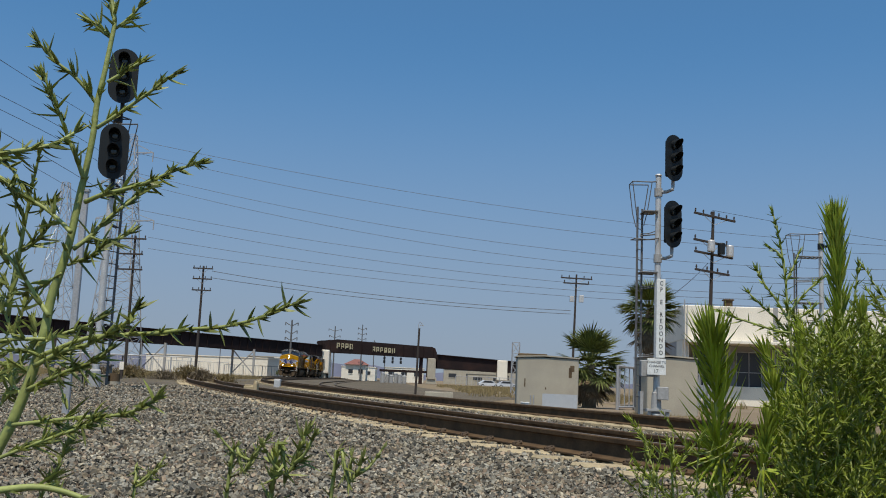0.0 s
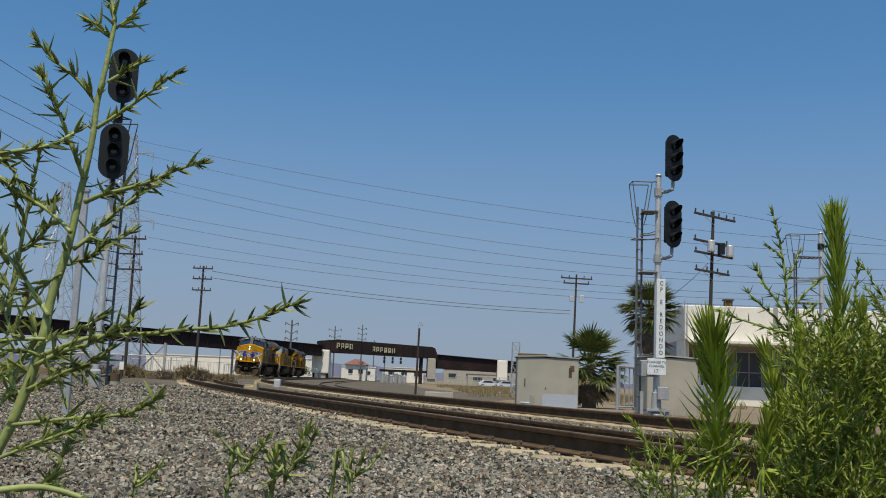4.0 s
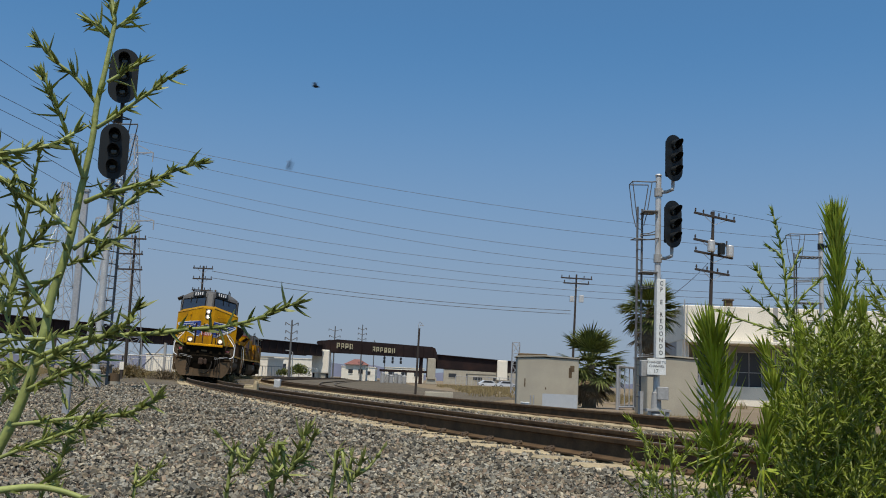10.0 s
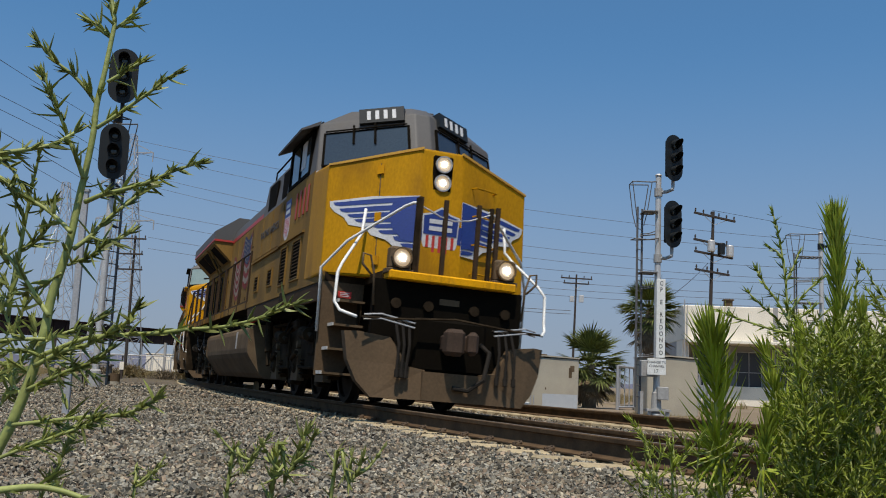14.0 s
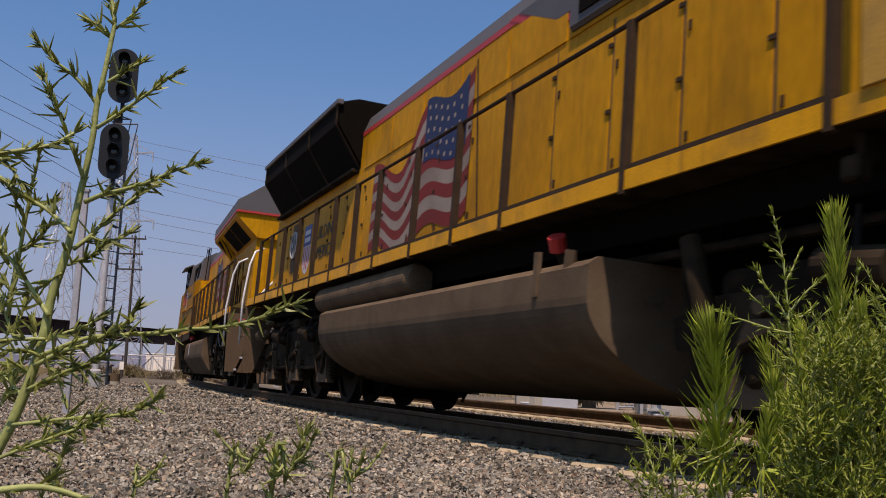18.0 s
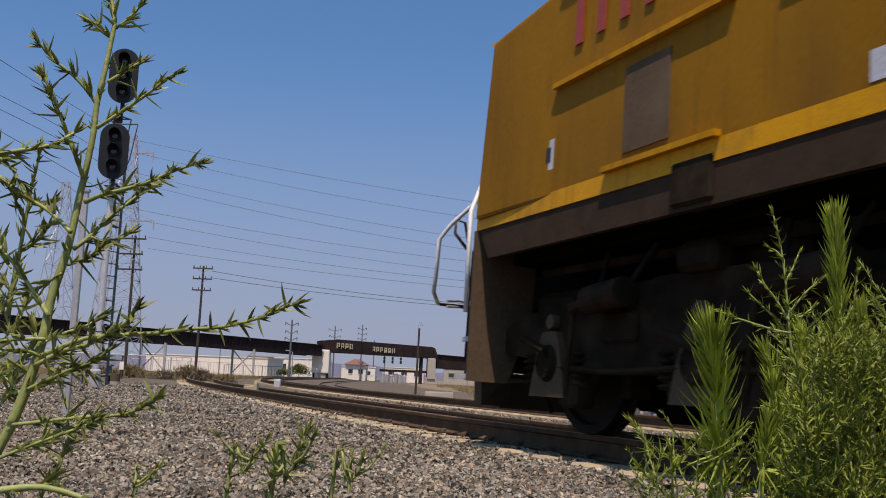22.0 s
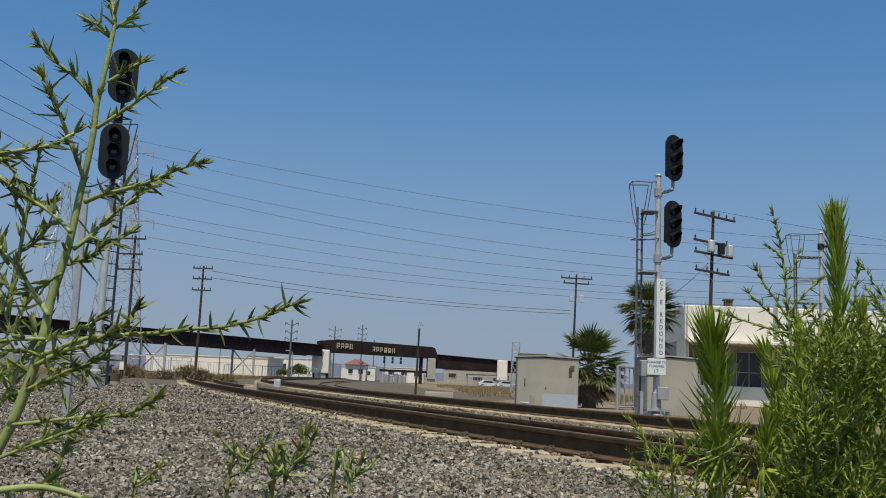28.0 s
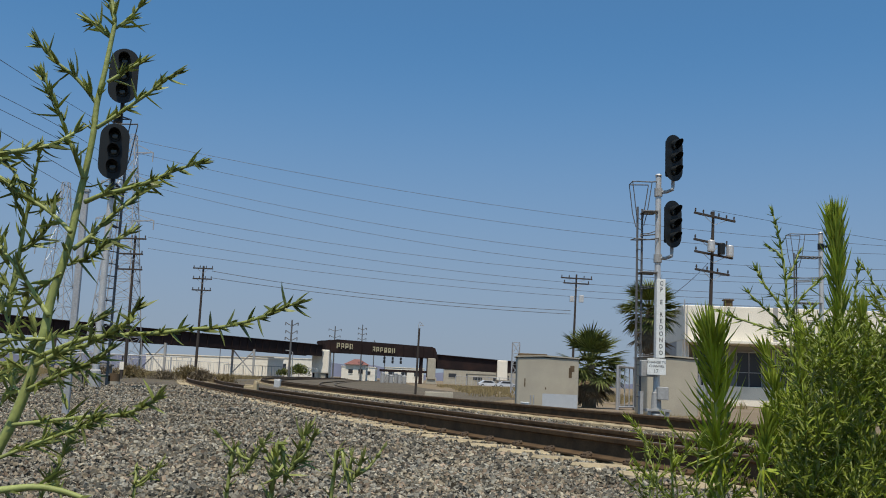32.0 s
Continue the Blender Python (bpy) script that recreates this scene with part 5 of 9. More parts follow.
def make_left_weed():
    t = thing("tall_weed", "tall spiky green weed with pale stems close by", "weed", "weeds")
    rng = random.Random(11)

    def st(uv, d, r0, r1, step=0.0098, ln=0.0215, wd=0.0037, **k):
        d0, d1 = d if isinstance(d, tuple) else (d, d)
        c = len(uv) - 1
        spiny(t, [P(u, v, d0 + (d1 - d0) * i / c) for i, (u, v) in enumerate(uv)], r0 * 0.92, r1, step, ln, wd, rng, LEAF, STEM, **k)

    st([(-0.474, -0.181), (-0.458, -0.119), (-0.445, -0.085), (-0.435, -0.062), (-0.424, -0.028), (-0.416, 0.003), (-0.410, 0.037), (-0.407, 0.068), (-0.401, 0.093), (-0.395, 0.119), (-0.391, 0.146), (-0.387, 0.180), (-0.384, 0.201), (-0.379, 0.245), (-0.378, 0.279), (-0.373, 0.314), (-0.369, 0.349), (-0.367, 0.371), (-0.370, 0.387), (-0.376, 0.410), (-0.380, 0.429)], (0.8, 0.82), 0.0056, 0.0014, step=0.05, begin=0.25, name="stem")
    st([(-0.367, 0.370), (-0.371, 0.384), (-0.376, 0.400), (-0.380, 0.416)], 0.82, 0.0012, 0.0007, step=0.007)
    st([(-0.378, 0.279), (-0.393, 0.297), (-0.409, 0.312), (-0.426, 0.324), (-0.438, 0.335), (-0.446, 0.344)], (0.82, 0.8), 0.0019, 0.0009)
    st([(-0.367, 0.351), (-0.376, 0.360), (-0.384, 0.367), (-0.390, 0.370)], 0.82, 0.0014, 0.0008, step=0.007)
    st([(-0.366, 0.364), (-0.357, 0.372), (-0.349, 0.381), (-0.342, 0.390)], 0.82, 0.0014, 0.0008, step=0.007)
    st([(-0.369, 0.304), (-0.356, 0.313), (-0.344, 0.322), (-0.336, 0.327)], 0.81, 0.0018, 0.0011, step=0.0085)
    st([(-0.376, 0.253), (-0.357, 0.267), (-0.337, 0.283), (-0.320, 0.297), (-0.306, 0.310), (-0.298, 0.316)], (0.81, 0.79), 0.002, 0.0009)
    st([(-0.385, 0.197), (-0.394, 0.218), (-0.405, 0.240), (-0.412, 0.256), (-0.421, 0.274), (-0.430, 0.292), (-0.438, 0.308)], (0.81, 0.79), 0.0021, 0.001, step=0.0085)
    st([(-0.512, 0.216), (-0.482, 0.220), (-0.459, 0.224), (-0.435, 0.229), (-0.417, 0.235), (-0.399, 0.247)], (0.74, 0.79), 0.0026, 0.0013, ln=0.0200)
    st([(-0.488, 0.220), (-0.471, 0.213), (-0.461, 0.203), (-0.452, 0.191)], (0.78, 0.77), 0.0014, 0.0009)
    st([(-0.511, 0.211), (-0.490, 0.203), (-0.474, 0.194), (-0.448, 0.177)], (0.8, 0.8), 0.0013, 0.0018, tip=0)
    st([(-0.393, 0.139), (-0.404, 0.149), (-0.422, 0.163), (-0.448, 0.177), (-0.470, 0.193), (-0.493, 0.205)], (0.8, 0.82), 0.0022, 0.0014)
    st([(-0.381, 0.172), (-0.363, 0.181), (-0.349, 0.185), (-0.319, 0.195), (-0.291, 0.209), (-0.265, 0.219)], (0.81, 0.77), 0.0024, 0.001, ln=0.0200)
    st([(-0.389, 0.121), (-0.372, 0.136), (-0.356, 0.155), (-0.334, 0.174), (-0.320, 0.187), (-0.312, 0.192)], (0.81, 0.84), 0.0023, 0.001)
    st([(-0.372, 0.135), (-0.359, 0.131), (-0.345, 0.133), (-0.333, 0.140)], (0.81, 0.83), 0.0013, 0.0008, step=0.0075)
    st([(-0.393, 0.104), (-0.380, 0.110), (-0.368, 0.116), (-0.362, 0.123)], (0.81, 0.8), 0.0013, 0.0008, step=0.0075)
    st([(-0.408, 0.050), (-0.424, 0.072), (-0.442, 0.095), (-0.458, 0.112), (-0.474, 0.128)], (0.8, 0.82), 0.0023, 0.0012)
    st([(-0.399, 0.095), (-0.412, 0.085), (-0.425, 0.077), (-0.437, 0.073)], (0.8, 0.84), 0.0013, 0.0008)
    st([(-0.450, 0.048), (-0.448, 0.084), (-0.445, 0.111), (-0.443, 0.138), (-0.441, 0.162), (-0.439, 0.187), (-0.436, 0.205), (-0.435, 0.221)], (0.9, 0.88), 0.0026, 0.001, step=0.013)
    st([(-0.442, 0.150), (-0.449, 0.162), (-0.456, 0.174), (-0.459, 0.181)], (0.89, 0.87), 0.0011, 0.0007, step=0.007)
    st([(-0.441, 0.167), (-0.432, 0.169), (-0.423, 0.168), (-0.416, 0.172)], (0.89, 0.87), 0.0011, 0.0007, step=0.007)
    st([(-0.442, 0.120), (-0.431, 0.127), (-0.421, 0.139), (-0.417, 0.144)], (0.89, 0.87), 0.0011, 0.0007, step=0.0075)
    st([(-0.452, 0.098), (-0.460, 0.110), (-0.465, 0.122), (-0.468, 0.132)], (0.89, 0.9), 0.0012, 0.0007, step=0.0075)
    st([(-0.438, 0.019), (-0.452, 0.048), (-0.461, 0.071), (-0.468, 0.095)], (0.86, 0.9), 0.0016, 0.0009)
    st([(-0.414, 0.020), (-0.392, 0.032), (-0.369, 0.041), (-0.354, 0.051)], (0.8, 0.82), 0.0016, 0.0008, step=0.0075)
    st([(-0.417, -0.002), (-0.390, 0.014), (-0.367, 0.021), (-0.345, 0.034), (-0.327, 0.046), (-0.318, 0.061)], (0.79, 0.75), 0.0023, 0.0013, step=0.007, ln=0.0200)
    st([(-0.413, 0.008), (-0.368, 0.028), (-0.325, 0.034), (-0.292, 0.037), (-0.263, 0.042), (-0.227, 0.046), (-0.194, 0.055), (-0.171, 0.066), (-0.153, 0.073)], (0.79, 0.72), 0.0022, 0.0009, begin=0.35)
    st([(-0.423, -0.027), (-0.399, -0.014), (-0.377, -0.003), (-0.357, 0.005), (-0.344, 0.016)], (0.79, 0.77), 0.002, 0.001, step=0.0075)
    st([(-0.409, 0.026), (-0.432, 0.025), (-0.450, 0.023), (-0.467, 0.018)], (0.8, 0.78), 0.0018, 0.0011, step=0.0075)
    st([(-0.401, 0.003), (-0.419, 0.011), (-0.437, 0.014), (-0.451, 0.010)], (0.8, 0.77), 0.0015, 0.0009, step=0.0075)
    st([(-0.417, -0.012), (-0.432, -0.004), (-0.445, 0.001), (-0.458, -0.005)], (0.82, 0.84), 0.0015, 0.0009, step=0.0075)
    st([(-0.427, -0.033), (-0.438, -0.022), (-0.447, -0.013), (-0.456, -0.015)], (0.82, 0.85), 0.0015, 0.0009, step=0.0075)
    st([(-0.410, 0.003), (-0.394, -0.013), (-0.383, -0.034)], (0.79, 0.78), 0.001, 0.0006, step=0.02, tip=2)
    st([(-0.434, -0.063), (-0.395, -0.057), (-0.361, -0.052), (-0.323, -0.048), (-0.304, -0.040), (-0.290, -0.031)], (0.78, 0.74), 0.0018, 0.001)
    st([(-0.449, -0.099), (-0.416, -0.084), (-0.382, -0.070), (-0.360, -0.061), (-0.350, -0.055)], (0.77, 0.75), 0.0018, 0.0009)
    st([(-0.448, -0.130), (-0.406, -0.124), (-0.377, -0.127), (-0.353, -0.134)], 0.72, 0.003, 0.002, step=0.03)
    st([(-0.410, -0.083), (-0.394, -0.073), (-0.380, -0.066), (-0.371, -0.062)], (0.8, 0.82), 0.0012, 0.0007, step=0.0075)
    st([(-0.376, -0.136), (-0.384, -0.116), (-0.381, -0.096), (-0.374, -0.079)], (0.95, 0.97), 0.0013, 0.0008, step=0.0075)
    st([(-0.399, -0.139), (-0.392, -0.121), (-0.387, -0.112)], (0.92, 0.92), 0.0012, 0.0008, step=0.0075)
    st([(-0.451, 0.024), (-0.443, 0.039), (-0.436, 0.049), (-0.435, 0.060)], (0.86, 0.88), 0.0012, 0.0007, step=0.0075)
    st([(-0.441, -0.010), (-0.430, 0.002), (-0.420, 0.026), (-0.423, 0.043)], (0.86, 0.88), 0.0012, 0.0007, step=0.0075)
    st([(-0.395, 0.003), (-0.383, -0.002), (-0.371, -0.000), (-0.359, -0.007)], (0.86, 0.88), 0.0012, 0.0007, step=0.0075)
    st([(-0.449, -0.045), (-0.443, -0.033), (-0.439, -0.027), (-0.437, -0.015)], (0.86, 0.88), 0.0012, 0.0007, step=0.0075)
    st([(-0.461, 0.048), (-0.454, 0.060), (-0.450, 0.072), (-0.455, 0.083)], (0.86, 0.88), 0.0012, 0.0007, step=0.0075)
    return t


make_left_weed()


def small_weed(uv, d, ln, label):
    t = thing("low_weed", label, "weed", "weeds")
    rng = random.Random(int(1000 * abs(uv[0][0])))
    c = [P(uv[0][0] - 0.01, -0.6 / d * 0.9, d)] + [P(u, v, d) for u, v in uv]
    fine = spiny(t, c, 0.0016, 0.0008, 0.0055, ln * 0.8, ln * 0.13, rng, LEAF, STEM, name="stem", begin=0.45, tip=8)
    for k in range(2):
        p = fine[int(len(fine) * (0.5 + 0.12 * k))]
        a = rng.uniform(0, 6.28)
        q = Vector((math.cos(a) * 0.022, 0.01 * math.sin(a), 0.010))
        spiny(t, [p, p + q * 0.6, p + q * 1.1 + Vector((0, 0, 0.006))], 0.0012, 0.0007, 0.008, ln * 0.65, ln * 0.13, rng, LEAF, STEM)


LOWL = "fresh green weed shoot low in the gravel"
small_weed([(-0.165, -0.130), (-0.149, -0.102), (-0.139, -0.079), (-0.133, -0.060)], 0.6, 0.02, LOWL)
small_weed([(-0.210, -0.129), (-0.194, -0.100), (-0.182, -0.080), (-0.174, -0.069)], 0.7, 0.015, LOWL)
small_weed([(-0.104, -0.127), (-0.086, -0.108), (-0.077, -0.094), (-0.074, -0.084)], 0.66, 0.016, LOWL)
small_weed([(-0.304, -0.136), (-0.303, -0.120), (-0.291, -0.108), (-0.280, -0.100)], 0.85, 0.014, LOWL)
small_weed([(0.221, -0.114), (0.222, -0.102), (0.224, -0.091)], 1.1, 0.013, LOWL)


def make_bush():
    t = thing("roadside_bush", "dense bright green feathery bush close by", "bush", "weeds")
    rng = random.Random(23)

    def st(uv, d, r0, r1, n, ln, wd, **k):
        sprig(t, [P(u, v, d) for u, v in uv], r0, r1, n, ln, wd, rng, LEAFT, STEM, **k)

    def sp(uv, d, r0, r1, step=0.0085, ln=0.0175, wd=0.0024, **k):
        spiny(t, [P(u, v, d) for u, v in uv], r0, r1, step, ln, wd, rng, LEAFB, STEM, **k)

    # leafy upright shoots
    st([(0.275, -0.50), (0.294, -0.107), (0.291, -0.061), (0.289, -0.003), (0.287, 0.031), (0.285, 0.051)], 1.1, 0.0050, 0.0026, 210, 0.062, 0.0044, spread=1.5, curl=0.28, tuft=30)
    st([(0.405, -0.50), (0.420, -0.033), (0.419, 0.060), (0.417, 0.120), (0.416, 0.156), (0.415, 0.178)], 1.2, 0.0050, 0.0028, 260, 0.050, 0.0046, spread=0.70, curl=0.10, tuft=24)
    st([(0.440, -0.50), (0.450, -0.054), (0.446, 0.015), (0.444, 0.061), (0.442, 0.084)], 1.16, 0.0040, 0.0020, 110, 0.038, 0.0038, spread=0.55, curl=0.1, tuft=16)
    st([(0.360, -0.50), (0.380, -0.068), (0.378, -0.011), (0.377, 0.029), (0.376, 0.056)], 1.13, 0.0040, 0.0020, 120, 0.034, 0.0032, spread=0.6, curl=0.1, tuft=14)
    st([(0.330, -0.50), (0.354, -0.092), (0.353, -0.052), (0.352, -0.018), (0.349, 0.005)], 1.14, 0.0036, 0.0018, 80, 0.044, 0.0038, spread=0.85, curl=0.1, tuft=12)
    st([(0.345, -0.50), (0.366, -0.058), (0.357, -0.012), (0.348, 0.022), (0.341, 0.039)], 1.25, 0.0030, 0.0016, 60, 0.046, 0.0036, spread=0.8, curl=0.1, tuft=9)
    st([(0.310, -0.50), (0.334, -0.110), (0.337, -0.076), (0.340, -0.047), (0.342, -0.031)], 1.06, 0.0036, 0.0018, 80, 0.036, 0.0036, spread=0.75, curl=0.1, tuft=12)
    # spiny sprays that stand up against the sky
    sp([(0.368, 0.035), (0.364, 0.082), (0.361, 0.123), (0.356, 0.159), (0.349, 0.189)], 1.15, 0.0016, 0.0008)
    sp([(0.365, 0.076), (0.351, 0.099), (0.340, 0.113), (0.332, 0.128)], 1.15, 0.0016, 0.0008)
    sp([(0.366, 0.064), (0.348, 0.067), (0.326, 0.073), (0.308, 0.078), (0.295, 0.083)], 1.14, 0.0016, 0.0008)
    sp([(0.363, 0.082), (0.374, 0.097), (0.386, 0.111), (0.398, 0.121)], 1.16, 0.0016, 0.0008)
    sp([(0.361, 0.117), (0.369, 0.132), (0.375, 0.147)], 1.16, 0.0016, 0.0008)
    sp([(0.359, 0.141), (0.353, 0.149), (0.346, 0.153)], 1.15, 0.0016, 0.0008)
    sp([(0.367, 0.058), (0.352, 0.078), (0.339, 0.089), (0.323, 0.104)], 1.16, 0.0016, 0.0008)
    sp([(0.429, 0.061), (0.433, 0.093), (0.436, 0.120), (0.439, 0.138)], 1.25, 0.0016, 0.0008)
    sp([(0.435, 0.085), (0.444, 0.097), (0.455, 0.104)], 1.24, 0.0016, 0.0008)
    sp([(0.374, 0.058), (0.391, 0.076), (0.404, 0.088)], 1.18, 0.0016, 0.0008)
    sp([(0.367, 0.082), (0.378, 0.082), (0.388, 0.090)], 1.15, 0.0016, 0.0008)

    def crest(u):
        return float(np.interp(u, [0.218, 0.238, 0.261, 0.284, 0.308, 0.331, 0.349, 0.367, 0.397, 0.426, 0.450, 0.474, 0.546], [-0.072, -0.046, -0.033, -0.044, -0.046, -0.028, 0.010, 0.045, 0.055, 0.060, 0.075, 0.090, 0.110]))

    # woody stems, each with side sprays all the way up
    for i in range(72):
        low = i % 7 == 0
        u = rng.uniform(0.225, 0.335) if low else rng.uniform(0.345, 0.53)
        d = rng.uniform(1.02, 1.55) if not low else rng.uniform(1.0, 1.35)
        top = crest(u) * 1.0 - (0.16 * rng.random() ** 1.6 if not low else 0.05 * rng.random())
        du = rng.gauss(0, 0.025)
        pts = [Vector(P(u - du, -0.20 / d - 0.2, d)), Vector(P(u - du * 0.6, (-0.35 + top) / 2 - 0.03, d + 0.01)), Vector(P(u - du * 0.2, top - 0.05, d)), Vector(P(u, top, d - 0.01))]
        pool = (M(), M())
        fine = spiny(t, pts, 0.0017, 0.0008, 0.011, 0.014, 0.0020, rng, LEAFB, STEM, pool=pool)
        n = 21 if not low else 8
        for j in range(n):
            f = 0.3 + 0.66 * (j + rng.random()) / n
            p = fine[min(int(f * len(fine)), len(fine) - 1)]
            a, ln = rng.uniform(0, 6.28), rng.uniform(0.045, 0.095) * (1.15 - 0.5 * f)
            w = Vector((math.cos(a) * 0.9, math.sin(a) * 0.9, rng.uniform(0.35, 1.0))).normalized() * ln
            if (p + w).x / (p + w).y < 0.34 and not low:
                w.x = abs(w.x)
            bend = Vector((0, 0, ln * rng.uniform(0.0, 0.25)))
            spiny(t, [p, p + w * 0.5, p + w + bend], 0.0009, 0.0005, 0.0078, rng.uniform(0.011, 0.018), 0.0021, rng, LEAFB, STEM, pool=pool, begin=0.08)
        stem = part("branch", pool[0], STEM, t, fix=False)
        tagged(part("leaves", pool[1], LEAFB, stem, fix=False), kind="stuff")
    return t


make_bush()


def fan_palm(p, trunk_h, crown_r, label, dead=True, seed=1):
    t = thing("fan_palm", label, "palm tree", "palm trees", at=pose(*p))
    rng = random.Random(seed)
    tr = M()
    k = 9
    for i in range(k):
        z0, z1 = trunk_h * i / k, trunk_h * (i + 1) / k
        tr.cyl((0, 0, z0), (0, 0, z1), 0.36 - 0.012 * i, 10, 0.30 - 0.012 * i)
    part("trunk", tr, PALMD, t, "rough brown trunk")

    def fronds(n, el0, el1, mtl, name, r_, droop, top):
        m = M()
        for i in range(n):
            a = i * 2.39996 + rng.uniform(-0.3, 0.3)
            e = radians(rng.uniform(el0, el1))
            d = Vector((math.cos(a) * math.cos(e), math.sin(a) * math.cos(e), math.sin(e)))
            b = Vector((0, 0, trunk_h - rng.uniform(0, top)))
            stem = r_ * rng.uniform(0.42, 0.6)
            c = b + d * stem
            m.tube([b, b + d * stem * 0.5, c], 0.028, 4, 0.016, cap=False)
            side = d.cross(Vector((0, 0, 1)))
            side = side.normalized() if side.length > 0.01 else Vector((1, 0, 0))
            up = side.cross(d)
            fan = 17
            for j in range(fan):
                w = radians(-82 + 164 * j / (fan - 1))
                dd = d * math.cos(w) + side * math.sin(w) + up * rng.uniform(-0.10, 0.10)
                ln = r_ * 0.52 * (0.72 + 0.28 * math.cos(w)) * rng.uniform(0.8, 1.1)
                blade(m.v, m.f, c, dd, up, ln, 0.105, -droop * rng.uniform(0.5, 1.3), 0.15)
        tagged(part(name, m, mtl, t, fix=False), kind="stuff")

    fronds(64, -35, 82, PALML, "crown", crown_r, 0.22, 0.3)
    if dead:
        fronds(30, -80, -25, PALMD, "dead_skirt", crown_r * 0.8, 0.1, trunk_h * 0.35)
    return t


fan_palm((7.25, 46.0, -0.6), 2.1, 1.95, "low bushy green fan palm by the shelter", True, 3)
fan_palm((12.05, 55.0, -0.6), 5.5, 2.05, "taller fan palm with a brown skirt of dead fronds", True, 8)


def make_grass():
    rng = random.Random(9)
    m = M()
    for (x0, x1, y0, y1, n, h) in ((-48, -20, 70, 125, 2600, 0.7), (0, 20, 140, 205, 900, 0.4), (4.5, 9.5, 32, 38, 260, 0.16), (-28, -12, 40, 66, 1500, 0.45), (-32, -19, 66, 105, 2600, 0.75), (2, 20, 60, 130, 1200, 0.5)):
        for i in range(n):
            x, y = rng.uniform(x0, x1), rng.uniform(y0, y1)
            b = Vector((x, y, -0.62))
            for k in range(3):
                blade(m.v, m.f, b + Vector((rng.uniform(-0.2, 0.2), rng.uniform(-0.2, 0.2), 0)), Vector((rng.uniform(-0.35, 0.35), rng.uniform(-0.35, 0.35), 1)), Vector((0, 1, 0)), h * rng.uniform(0.5, 1.3), 0.05 if h > 0.3 else 0.02, 0.2)
    tagged(part("dry_weeds", m, GRASS, None, fix=False), "dry yellow grass and weeds in clumps", "grass", kind="stuff")


make_grass()


# ---- far hills and trees ----
def make_far():
    m = M()
    n = 60
    # distance haze is put into the hills' lavender colour
    hz = mat("haze_coloured_hills", (0.24, 0.25, 0.33), 1.0, 0, (0.2, 0.21, 0.3), 0.002, 0.5, 0, 0.01)
    prof = []
    for i in range(n + 1):
        a = radians(60 + 75 * i / n)
        h = 38 + 16 * math.sin(i * 0.7) + 10 * math.sin(i * 1.9 + 1)
        prof.append((3600 * math.cos(a), 3600 * math.sin(a), h))
    for x, y, h in prof:
        m.v += [(x, y, -5), (x, y, h), (x * 1.05, y * 1.05, -5)]
    for i in range(n):
        o = i * 3
        m.f += [[o, o + 3, o + 4, o + 1], [o + 1, o + 4, o + 5, o + 2]]
    tagged(part("hills", m, hz, None, fix=False), "low hills on the horizon, coloured purple with haze", "hills", kind="structure")


make_far()


def shrub(p, w, h, label, seed, mtl=PALML):
    t = thing("shrub", label, "shrub", "far shrubs", at=pose(*p))
    rng = random.Random(seed)
    part("trunk", M().cyl((0, 0, 0), (0, 0, h * 0.6), 0.08, 6, 0.04), WOOD, t)
    m = M()
    for i in range(420 if mtl is PALML else 900):
        a, e, r = rng.uniform(0, 6.28), rng.uniform(-0.3, 1.5), rng.random() ** 0.5
        b = Vector((math.cos(a) * math.cos(e) * w / 2 * r, math.sin(a) * math.cos(e) * w / 2 * r, h * 0.45 + math.sin(e) * h * 0.5 * r))
        blade(m.v, m.f, b, Vector((rng.uniform(-1, 1), rng.uniform(-1, 1), rng.uniform(-0.4, 1))), Vector((0, 0, 1)), h * (0.2 if mtl is PALML else 0.26), h * (0.07 if mtl is PALML else 0.028), 0.2)
    tagged(part("foliage", m, mtl, t, fix=False), kind="stuff")


shrub((-29.5, 205, -0.6), 5.0, 3.2, "dark green shrub beside the pier", 2)
shrub((-33.0, 207, -0.6), 3.5, 2.2, "dark green shrub beside the fence", 5)
for i, (x, y, w, h) in enumerate(((-18.4, 53, 1.7, 1.2), (-17.2, 54, 1.9, 1.4), (-15.0, 53, 1.6, 1.1), (-14.2, 55, 1.8, 1.5), (-13.2, 54, 1.5, 1.3), (-12.3, 56, 1.4, 1.0))):
    shrub((x, y, -0.55), w * 1.15, h * 0.8, "dry brown shrub in the straw-coloured grass", 20 + i, (PALMD, GRASS)[i % 2])


# ---- locomotives ----
UNLIT = mat("unlit_lamp_glass", (0.35, 0.36, 0.36), 0.15, 0.2, (0.25, 0.26, 0.27), 8, 0.3, 0.0)
PALE = mat("faded_yellow_panel", (0.50, 0.275, 0.045), 0.6, 0, (0.41, 0.215, 0.03), 1.5, 0.7, 0.05, 60, dirt=(0.24, 0.15, 0.05), dirt_scale=2, dirt_at=0.62, spec=0.2)
FLAGR = mat("mural_red", (0.21, 0.024, 0.016), 0.6, 0, (0.13, 0.028, 0.018), 1.6, 0.7, 0.03, spec=0.15)
FLAGW = mat("mural_white", (0.30, 0.245, 0.19), 0.6, 0, (0.17, 0.115, 0.085), 1.3, 0.8, 0.03, spec=0.15)
FLAGB = mat("mural_blue", (0.020, 0.032, 0.085), 0.6, 0, (0.035, 0.042, 0.075), 1.6, 0.7, 0.03, spec=0.15)
STEPW = mat("worn_white_step_edge", (0.6, 0.58, 0.53), 0.6, 0, (0.35, 0.32, 0.28), 10, 0.7, 0.1)
